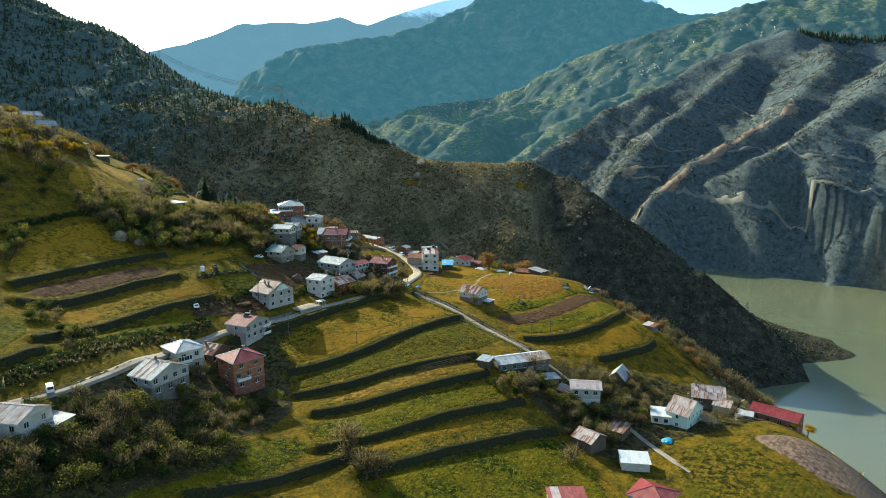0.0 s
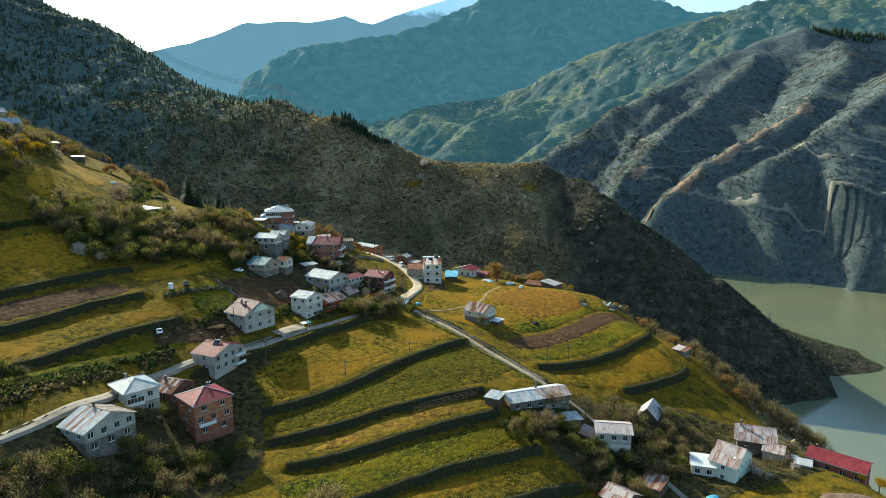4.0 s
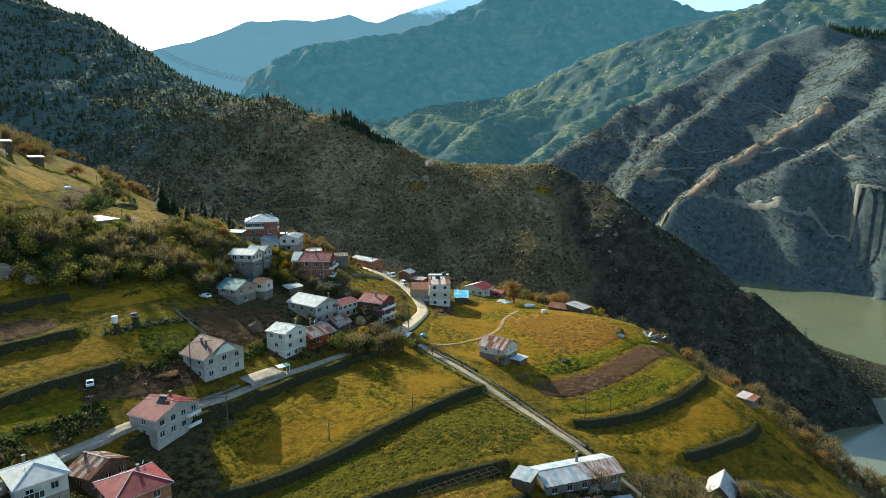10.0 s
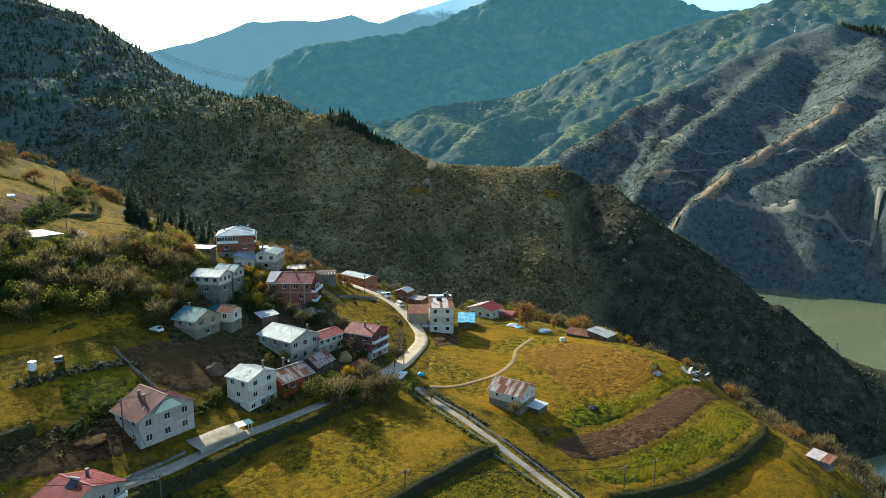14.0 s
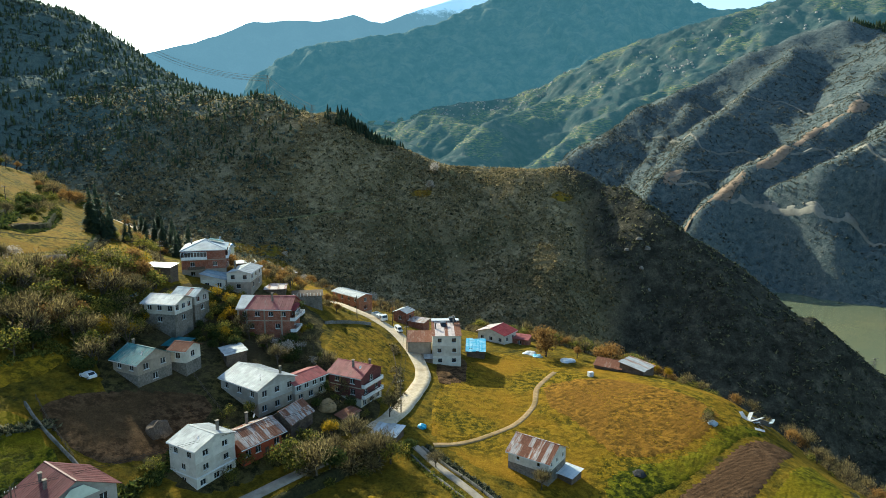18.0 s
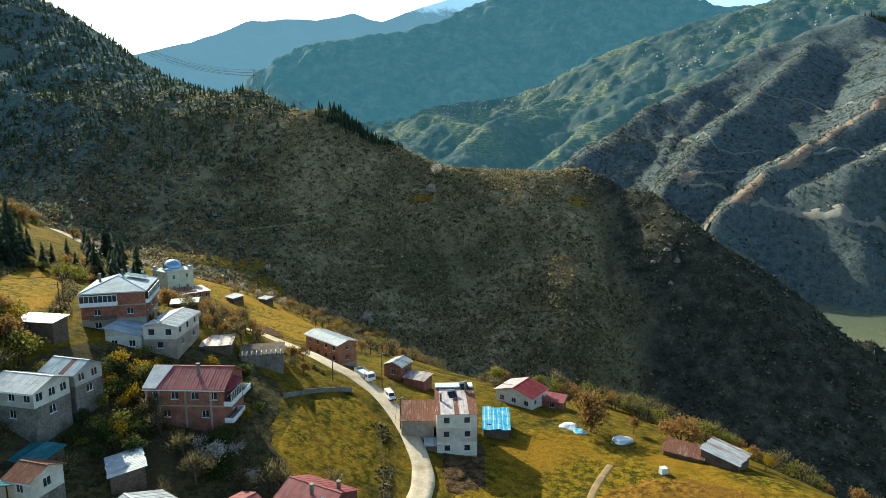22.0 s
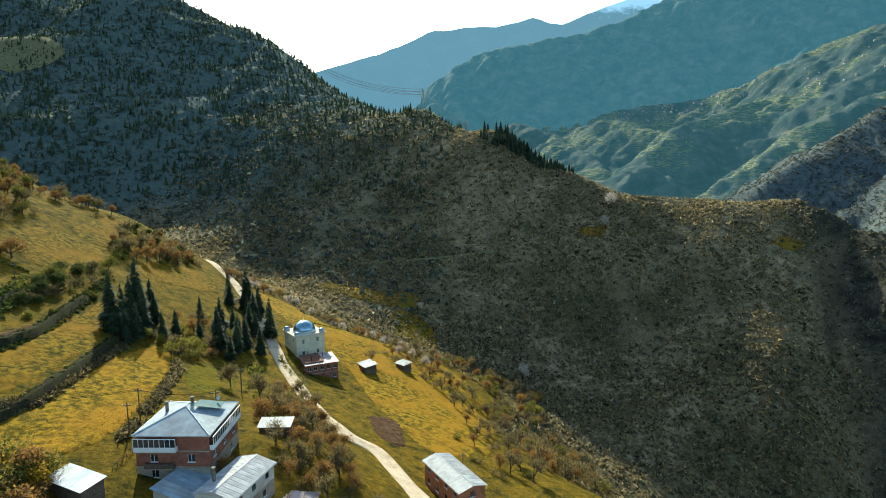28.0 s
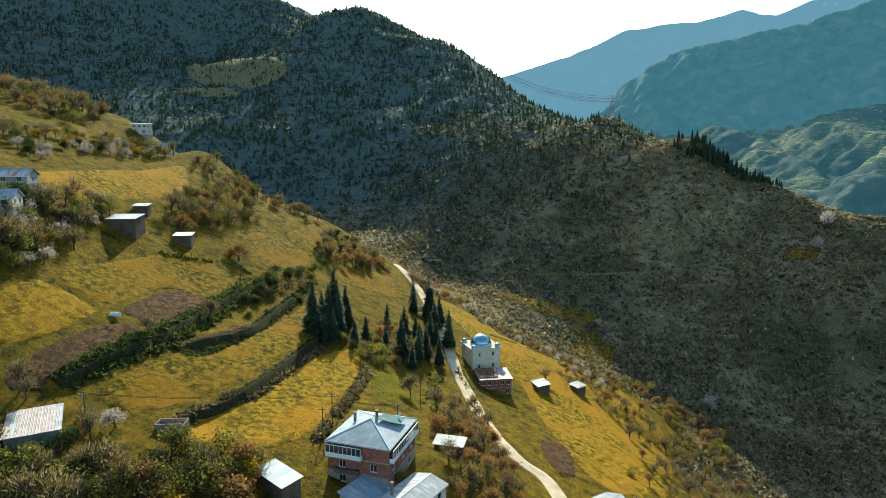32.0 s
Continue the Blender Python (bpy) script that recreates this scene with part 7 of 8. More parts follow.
clumps("scrub", "dark woodland undergrowth on the mountain", "scrub", p, rng.uniform(1.4, 3.4, len(p)), HAZYWOOD, 10, 6)
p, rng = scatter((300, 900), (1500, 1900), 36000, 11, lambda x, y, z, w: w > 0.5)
clumps("scrub", "sparse grey scrub on the far shore mountain", "scrub", p, rng.uniform(0.9, 2.2, len(p)), HAZYSCRUB, 12, 5)


def far_conifers(name, label, pts, tall, seed):
    rng = np.random.default_rng(seed)
    n, rings = len(pts), 7
    ang = rng.uniform(0, 6.28, (n, 1)) + np.arange(rings)[None] * 6.283 / rings
    tri = []
    for z0, z1, r in ((0.05, 0.62, 0.2), (0.3, 0.82, 0.15), (0.55, 1.0, 0.1)):
        for j in range(rings):
            k = (j + 1) % rings
            ja = rng.uniform(0.7, 1.2, n)
            p1 = np.c_[np.cos(ang[:, j]) * r * ja, np.sin(ang[:, j]) * r * ja, np.full(n, z0)]
            p2 = np.c_[np.cos(ang[:, k]) * r, np.sin(ang[:, k]) * r, np.full(n, z0 + 0.04)]
            tri.append(np.stack([p1, p2, np.tile((0, 0, z1), (n, 1))], 1))
    v = np.stack(tri, 1) * tall[:, None, None, None] + pts[:, None, None, :]
    co = v.reshape(-1, 3)
    me = mesh_from(name, co, np.arange(len(co)).reshape(-1, 3), NEEDLES, False)
    return tagged(new(name, me), label, "forest", kind="stuff")


p, rng = scatter((-1150, 560), (-150, 1180), 10000, 13, lambda x, y, z, w: (w > 0.6) & (x < -170) & (z > -20))
far_conifers("forest", "dark conifers over the mountain side", p, rng.uniform(5, 9, len(p)), 14)
p, rng = scatter((-140, 770), (-60, 800), 260, 15, lambda x, y, z, w: z > -30)
far_conifers("forest", "conifers along the ridge crest", p, rng.uniform(6, 11, len(p)), 16)
p, rng = scatter((1060, 1780), (1330, 1940), 1500, 17, lambda x, y, z, w: (z > 150) & (y > 1925 - 0.35 * (x - 1050)))
far_conifers("forest", "dark conifer wood on the far brow", p, rng.uniform(12, 20, len(p)), 18)


def hedge(pts, label, width=1.6, per=2.6, material=None, size=(0.4, 1.0), lift=0.0):
    line = smooth_line(pts, 0.8)
    rng = np.random.default_rng(int(abs(pts[0][0] * 31 + pts[0][1])))
    q = np.array([(v.x, v.y) for v in line])
    q = np.repeat(q, max(1, int(per)), 0) + rng.normal(size=(len(q) * max(1, int(per)), 2)) * width * 0.45
    q = q[value_noise(q[:, 0] / 6, q[:, 1] / 6, 61) > -0.55]
    z = land(q[:, 0], q[:, 1])[0] + lift
    clumps("hedge", label, "hedge", np.c_[q, z], rng.uniform(*size, len(q)), material or SCRUB, 62, 12, 0.9)


for i, line in enumerate(BANKS):
    hedge([(x - 0.2, y + 0.2) for x, y in line], "rank growth along a terrace edge", 1.0, 6, (DARKSCRUB, LEAF_OLIVE)[i % 2], (0.12, 0.36))
hedge([(-112, 145), (-104, 161), (-95, 189), (-86, 213)], "overgrown bank above the lane", 3.4, 9, LEAF_GREEN, (0.5, 1.2))
hedge([(-110, 146), (-102, 162), (-93, 190), (-85, 212)], "bare brush above the lane", 3.0, 5, TWIGS, (0.5, 1.1))
hedge([(-165, 226), (-159, 247), (-149, 271), (-132, 261)], "dark hedge round the upper plot", 1.8, 5, LEAF_GREEN, (0.5, 1.1))
hedge([(-123, 326), (-125, 335), (-127, 350), (-133, 363), (-140, 378), (-147, 390)], "brushwood hedge beside the meadow", 1.5, 9, TWIGS, (0.45, 1.0))
hedge([(-124, 328), (-128, 350), (-134, 363), (-147, 388)], "green undergrowth along the hedge", 1.3, 4, LEAF_GREEN, (0.3, 0.6))
hedge([(-146, 313), (-148, 320), (-154, 334), (-156, 342), (-168, 365), (-181, 387)], "overgrown bank of shrubs between the plots", 2.4, 9, LEAF_GREEN, (0.45, 1.1))
hedge([(-150, 343), (-147, 348), (-155, 369), (-164, 385), (-174, 403), (-190, 428)], "dark hedge curving round the terrace", 1.4, 8, LEAF_GREEN, (0.35, 0.8))
hedge([(-204, 372), (-196, 398), (-182, 388)], "bushy bank below the barn", 2.0, 5, LEAF_OLIVE, (0.4, 0.9))
hedge([(-208, 450), (-222, 468), (-238, 490)], "line of bushes along the high meadow", 2.4, 7, LEAF_OLIVE, (0.6, 1.5))
hedge([(-92, 404), (-112, 426), (-128, 442)], "bushes on the lane's lower bank", 1.6, 4, LEAF_OLIVE, (0.35, 0.9))
hedge([(-150, 498), (-130, 520), (-108, 520), (-88, 500)], "thin hedge across the pasture", 1.0, 4, LEAF_OLIVE, (0.3, 0.7))
hedge([(-102, 345), (-111, 363), (-122, 382), (-132, 395), (-142, 410)], "brushwood hedge down the meadow", 1.3, 9, TWIGS, (0.45, 0.95))
hedge([(-84, 372), (-103, 392), (-112, 404), (-124, 420)], "bushes on the lane's upper bank", 2.2, 5, LEAF_OLIVE, (0.4, 1.0))
hedge([(-19, 302), (-21, 320), (-24, 338)], "brush along the lane", 1.2, 4, TWIGS, (0.35, 0.8))
hedge([(-15, 276.5), (3.5, 254), (16.5, 240), (30, 221)], "grass and brush along the path wall", 1.0, 8, LEAF_OLIVE, (0.25, 0.6))
hedge([(-10, 279.5), (9, 257.5), (22, 243.5), (34, 225)], "dark brush along the path", 0.9, 7, DARKSCRUB, (0.25, 0.6))
hedge([(-146, 318), (-154, 345), (-170, 372), (-182, 395)], "bushes along the terrace", 2.4, 4, LEAF_GREEN, (0.5, 1.2))
hedge([(-92, 219), (-85, 228), (-77, 236)], "cut branches heaped in the yard", 3.0, 5, TWIGS, (0.3, 0.7))
hedge([(-82, 232), (-78, 243), (-70, 250)], "dark bushes behind the plum-roofed house", 2.0, 8, LEAF_GREEN, (0.4, 1.0))
hedge([(-66, 246), (-61, 254), (-58, 266)], "bushes between the houses", 1.8, 8, LEAF_GREEN, (0.4, 0.9))
hedge([(-97, 240), (-90, 250), (-82, 259)], "dark hedge under the strip field", 1.5, 8, DARKSCRUB, (0.35, 0.9))
hedge([(-104, 262), (-98, 276), (-90, 286)], "weeds on the strip field's bank", 1.6, 5, LEAF_OLIVE, (0.3, 0.7))


# near-black earth: the shade on the bank faces is put into the colour
BANK_SHADE_EARTH = mottled("shade_dark_bank_earth", (0.02, 0.02, 0.01), (0.055, 0.05, 0.02), (0.03, 0.032, 0.02), 1.6, 0.95, 0.12)


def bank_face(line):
    """The steep earth and stone face below a terrace's edge, its shade painted dark."""
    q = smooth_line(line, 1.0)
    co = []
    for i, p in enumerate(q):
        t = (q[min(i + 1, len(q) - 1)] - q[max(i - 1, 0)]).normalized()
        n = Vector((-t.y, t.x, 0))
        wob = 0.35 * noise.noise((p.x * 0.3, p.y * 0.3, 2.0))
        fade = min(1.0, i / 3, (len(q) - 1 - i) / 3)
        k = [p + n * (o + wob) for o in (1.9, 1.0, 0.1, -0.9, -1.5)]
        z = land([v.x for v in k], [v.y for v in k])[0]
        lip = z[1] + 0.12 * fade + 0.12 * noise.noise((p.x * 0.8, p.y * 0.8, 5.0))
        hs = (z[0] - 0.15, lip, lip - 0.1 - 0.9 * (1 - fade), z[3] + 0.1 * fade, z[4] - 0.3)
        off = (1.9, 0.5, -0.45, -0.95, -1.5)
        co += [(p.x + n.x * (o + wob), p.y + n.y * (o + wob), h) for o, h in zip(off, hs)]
    me = mesh_from("bank", np.array(co), grid_quads(5, len(q)), BANK_SHADE_EARTH, False)
    return tagged(new("bank", me), "steep earth bank below a terrace edge, shade painted dark", "bank", kind="structure")


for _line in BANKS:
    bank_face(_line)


def tufts(poly, count, material, seed, size=(0.2, 0.45)):
    rng = np.random.default_rng(seed)
    a = np.array(poly, float)
    q = rng.uniform(a.min(0), a.max(0), (count, 2))
    q = q[inside(poly, q[:, 0], q[:, 1])]
    z = land(q[:, 0], q[:, 1])[0] + 0.1
    clumps("grass_tufts", "tussocks of rank grass in the plot", "grass", np.c_[q, z], rng.uniform(*size, len(q)), material, seed, 6, 0.5)


tufts([(-51, 195), (-37, 206), (-18, 222), (7, 247), (24, 231), (13, 217), (-6, 209), (-29, 198), (-48, 190)], 5200, LEAF_OLIVE, 71)
tufts([(-52, 230), (-38, 249), (-12, 265), (5, 252), (-19, 229), (-37, 211), (-54, 203), (-62, 216)], 5000, LEAF_YELLOW, 72, (0.08, 0.24))
tufts([(-115, 319), (-122, 348), (-142, 387), (-138, 402), (-115, 374), (-103, 339), (-106, 325)], 6000, LEAF_YELLOW, 73, (0.08, 0.24))
tufts([(-10, 286), (-10, 313), (9, 354), (28, 349), (39, 321), (28, 299), (16, 294), (-2, 284)], 6000, LEAF_YELLOW, 74, (0.08, 0.24))
tufts([(-43, 170), (20, 202), (44, 165), (44, 145), (-13, 138), (-34, 158)], 7000, LEAF_OLIVE, 75, (0.15, 0.42))
tufts([(-80, 121), (-68, 143), (-59, 157), (-42, 163), (-36, 158), (-44, 142), (-59, 130), (-72, 118)], 3600, LEAF_OLIVE, 76, (0.15, 0.4))
tufts([(32, 321), (56, 315), (69, 300), (62, 291), (24, 268), (29, 282), (35, 298)], 2600, LEAF_YELLOW, 77, (0.12, 0.3))

# ---- poles, cables, vehicles and small things ----
def utility_pole(x, y, tall=8.0, yaw=0.0, lamp=False, material=TIMBER):
    root = tagged(new("utility_pole"), "weathered wooden pole with crossarm and wires", "pole", "utility poles")
    root.matrix_world = pose(x, y, height(x, y), 0, 0, yaw)
    part("mast", tube(bmesh.new(), (0, 0, -1), (0, 0, tall), 0.16, 0.1, 8), material, root)
    arm = part("crossarm", boxed(-0.9, 0.9, -0.06, 0.06, tall - 0.7, tall - 0.58), TIMBER, root)
    for i in (-0.8, -0.3, 0.3, 0.8):
        part("insulator", tube(bmesh.new(), (i, 0, tall - 0.58), (i, 0, tall - 0.36), 0.06, 0.04, 6), TRIM, arm)
    if lamp:
        part("lamp_head", boxed(-0.15, 0.15, -1.2, -0.5, tall - 1.2, tall - 1.05), TRIM, root)
    return root


def cable(a, b, sag, r=0.035, label="dark overhead cable sagging between poles", material=DARK):
    a, b = Vector(a), Vector(b)
    bm = bmesh.new()
    n, prev = 14, None
    for i in range(n + 1):
        t = i / n
        c = a.lerp(b, t) - Vector((0, 0, sag * 4 * t * (1 - t)))
        if prev is not None:
            tube(bm, prev, c, r, r, 4)
        prev = c
    bmesh.ops.remove_doubles(bm, verts=bm.verts, dist=0.004)
    me = bpy.data.meshes.new("cable")
    bm.to_mesh(me)
    bm.free()
    me.materials.append(material)
    return tagged(new("cable", me), label, "cable", "overhead cables")


POLES = [(-12, 230, 6.5), (-32, 219, 4.6), (36.5, 243, 6.5), (45, 248, 6.0), (-57.5, 220, 9.0), (-17.5, 293, 9.0), (-107, 390, 7.5), (-92, 361, 8.0), (-183, 388, 7.0), (-129, 310, 8.5), (-105, 353, 7.5),
         (-38, 352, 8.0), (-27, 362, 9.5), (-102, 347, 7.0), (-47, 398, 8.0), (-73, 236, 8.5), (-84, 208, 8.5), (-20, 340, 8.0)]
for _x, _y, _t in POLES:
    utility_pole(_x, _y, _t, 30 + 17 * (_x % 3))
_tops = {(x, y): Vector((x, y, height(x, y) + t - 0.4)) for x, y, t in POLES}
for _p, _q in (((-57.5, 220), (-73, 236)), ((-73, 236), (-17.5, 293)), ((-17.5, 293), (-20, 340)), ((-20, 340), (-27, 362)), ((-27, 362), (-47, 398)), ((-84, 208), (-57.5, 220)), ((-105, 353), (-92, 361)), ((-92, 361), (-107, 390)), ((36.5, 243), (45, 248)), ((-12, 230), (-32, 219)), ((-12, 230), (36.5, 243)), ((-129, 310), (-105, 353))):
    for _o in (-0.6, 0.6):
        cable(_tops[_p] + Vector((_o, 0, 0)), _tops[_q] + Vector((_o, 0, 0)), 0.9)
for _o in (-0.5, 0.5):
    cable(_tops[(-47, 398)] + Vector((_o, 0, 0)), (-110.5 + _o, 441.0, -54.4), 2.0)
    cable(_tops[(-27, 362)] + Vector((_o, 0, 0)), (10 + _o, 374.0, -66.0), 1.4)


def pylon(x, y, z, tall, yaw):
    root = tagged(new("pylon"), "steel lattice power pylon on the ridge", "pylon", "pylons")
    root.matrix_world = pose(x, y, z, 0, 0, yaw)
    s = tall * 0.11
    for sx in (-1, 1):
        for sy in (-1, 1):
            part("leg", tube(bmesh.new(), (sx * s, sy * s, -2), (sx * 0.25, sy * 0.25, tall), 0.16, 0.12, 4), FAR_TRACK, root)
    for i in range(6):
        t0, t1 = i / 6, (i + 1) / 6
        w0, w1 = s * (1 - t0) + 0.25 * t0, s * (1 - t1) + 0.25 * t1
        for k in range(4):
            c = Matrix.Rotation(k * math.pi / 2, 3, "Z")
            part("brace", tube(bmesh.new(), c @ Vector((-w0, -w0, tall * t0)), c @ Vector((w1, -w1, tall * t1)), 0.08, 0.08, 3), FAR_TRACK, root)
    for h in (0.72, 0.85, 0.98):
        part("arm", boxed(-tall * 0.2, tall * 0.2, -0.12, 0.12, tall * h, tall * h + 0.25), FAR_TRACK, root)


pylon(-221, 862, height(-221, 862), 22, 30)
pylon(-150, 770, height(-150, 770), 20, 40)
pylon(-470, 1050, height(-470, 1050), 24, 30)
pylon(296, 579, height(296, 579), 16, 10)
for _h, _o in ((15.8, -4), (15.8, 4), (18.7, -4), (18.7, 4), (21.4, 0)):
    cable((-221 + _o, 862, height(-221, 862) + _h), (-470 + _o, 1050, height(-470, 1050) + _h + 1), 12, 0.16, "long sagging power line over the ridge", FAR_TRACK)
    cable((-221 + _o, 862, height(-221, 862) + _h), (-150 + _o, 770, height(-150, 770) + _h - 1), 2.5, 0.13, "long sagging power line over the ridge", FAR_TRACK)


def shell(prof, width, inset=0.0):
    """A closed body from a side outline."""
    bm = bmesh.new()
    a = [bm.verts.new((-width / 2 + (inset if z > 1.1 else 0), y, z)) for y, z in prof]
    b = [bm.verts.new((width / 2 - (inset if z > 1.1 else 0), y, z)) for y, z in prof]
    bm.faces.new(a), bm.faces.new(b[::-1])
    for i in range(len(a)):
        j = (i + 1) % len(a)
        bm.faces.new((a[i], b[i], b[j], a[j]))
    bmesh.ops.recalc_face_normals(bm, faces=bm.faces)
    bmesh.ops.bevel(bm, geom=bm.edges[:], offset=0.05, segments=2, affect="EDGES")
    return bm


def wheels(root, xs, ys, r):
    for x in xs:
        for y in ys:
            w = part("wheel", tube(bmesh.new(), (x - 0.11, y, r), (x + 0.11, y, r), r, r, 16), RUBBER, root)
            part("rim", tube(bmesh.new(), (x - 0.125, y, r), (x + 0.125, y, r), r * 0.55, r * 0.55, 12), ZINC, w)


def car(label, x, y, yaw, paint, van=False, z=None):
    root = tagged(new("van" if van else "car"), label, "van" if van else "car", "parked vehicles")
    root.matrix_world = pose(x, y, (height(x, y) + 0.35) if z is None else z, 0, 0, yaw)
    if van:
        prof = [(-2.3, 0.4), (2.3, 0.4), (2.35, 1.0), (1.75, 1.15), (1.3, 1.9), (-2.2, 1.95), (-2.3, 1.2)]
    else:
        prof = [(-2.05, 0.35), (2.05, 0.35), (2.1, 0.8), (1.1, 0.95), (0.45, 1.45), (-1.1, 1.48), (-1.75, 0.98), (-2.1, 0.9)]
    part("body", shell(prof, 1.75, 0.12), paint, root)
    top = 1.78 if van else 1.38
    part("side_window", boxed(-0.885 + 0.1, -0.86 + 0.1, -1.0, 0.9, 1.02, top), CAR_GLASS, root)
    part("side_window", boxed(0.76, 0.785, -1.0, 0.9, 1.02, top), CAR_GLASS, root)
    f = (1.75, 1.17, 1.32, 1.86) if van else (1.08, 0.97, 0.5, 1.42)
    slab("windscreen", [(-0.7, f[0], f[1]), (0.7, f[0], f[1]), (0.66, f[2], f[3]), (-0.66, f[2], f[3])], 0.04, CAR_GLASS, root)
    b = (-2.29, 1.2, -2.22, 1.8) if van else (-1.72, 1.0, -1.14, 1.44)
    slab("rear_window", [(-0.66, b[0], b[1]), (0.66, b[0], b[1]), (0.62, b[2], b[3]), (-0.62, b[2], b[3])], 0.03, CAR_GLASS, root)
    for sx in (-0.62, 0.62):
        part("headlight", boxed(sx - 0.16, sx + 0.16, 2.05 if not van else 2.31, 2.12 if not van else 2.38, 0.62, 0.78), TRIM, root)
    part("bumper", boxed(-0.84, 0.84, 2.0 if not van else 2.28, 2.18 if not van else 2.42, 0.34, 0.55), DARK, root)
    wheels(root, (-0.8, 0.8), (-1.3, 1.3) if not van else (-1.45, 1.45), 0.32)
    return root


car("white delivery van parked on the lane", -24.0, 353.6, 205, WHITEPAINT, True)
car("grey car parked at the lane's edge", -16.6, 340.0, 195, DARKPAINT)
car("white van on the concrete lane", -99.0, 146.4, 38, WHITEPAINT, True)
car("white car beside the brick hall", 104.4, 204.2, 60, WHITEPAINT)
car("dark car under white cover on the terrace", -91.5, 220.5, 30, WHITEPAINT)
car("dark car on the hillside terrace", -94.8, 249.6, 30, DARKPAINT)
car("white car in the shade of the teal house", -84.0, 275.0, 60, WHITEPAINT)


def truck(x, y, yaw):
    root = tagged(new("truck"), "blue-grey tipper truck with white cab on the lane", "truck", "parked vehicles")
    root.matrix_world = pose(x, y, height(x, y) + 0.4, 0, 0, yaw)
    part("chassis", boxed(-0.5, 0.5, -4.2, 3.6, 0.55, 0.85), DARK, root)
    cab = part("cab", shell([(2.0, 0.6), (3.8, 0.6), (3.85, 1.5), (3.55, 2.5), (2.0, 2.55)], 2.3), WHITEPAINT, root)
    slab("windscreen", [(-0.95, 3.86, 1.55), (0.95, 3.86, 1.55), (0.9, 3.6, 2.4), (-0.9, 3.6, 2.4)], 0.04, CAR_GLASS, cab)
    part("side_window", boxed(-1.17, -1.14, 2.5, 3.4, 1.55, 2.25), CAR_GLASS, cab)
    part("side_window", boxed(1.14, 1.17, 2.5, 3.4, 1.55, 2.25), CAR_GLASS, cab)
    bed = bmesh.new()
    box(bed, -1.2, 1.2, -4.3, 1.8, 0.9, 1.0)
    part("bed_floor", bed, DARKPAINT, root)
    for n_, v in (("bed_side", (-1.25, -1.17, -4.3, 1.8, 1.0, 2.0)), ("bed_side", (1.17, 1.25, -4.3, 1.8, 1.0, 2.0)), ("tailgate", (-1.16, 1.16, -4.38, -4.3, 1.0, 2.0)), ("headboard", (-1.16, 1.16, 1.8, 1.9, 1.0, 2.5))):
        part(n_, boxed(*v), BLUEGREY, root)
    part("load", shell([(-4.1, 1.0), (1.7, 1.0), (1.5, 1.5), (-1.0, 1.75), (-3.9, 1.4)], 2.2), WHITESHEET, root, "pale load under a sheet")
    wheels(root, (-0.98, 0.98), (-3.2, -2.2, 2.9), 0.48)


truck(-31.6, 362.8, 215)


def simple(name, label, category, bm, material, m, group=""):
    me = bpy.data.meshes.new(name)
    bm.to_mesh(me)
    bm.free()
    me.materials.append(material)
    ob = tagged(new(name, me), label, category, group)
    ob.matrix_world = m
    return ob


def lump(r, seed, squash=0.6, sides=3):
    bm = bmesh.new()
    bmesh.ops.create_icosphere(bm, subdivisions=sides, radius=r)
    for v in bm.verts:
        k = 1 + 0.32 * noise.noise(v.co * (1.3 / r) + Vector((seed, seed, 0))) + 0.12 * noise.noise(v.co * (4.0 / r))
        v.co = Vector((v.co.x * k, v.co.y * k, max(v.co.z * k * squash, -0.3)))
    return bm


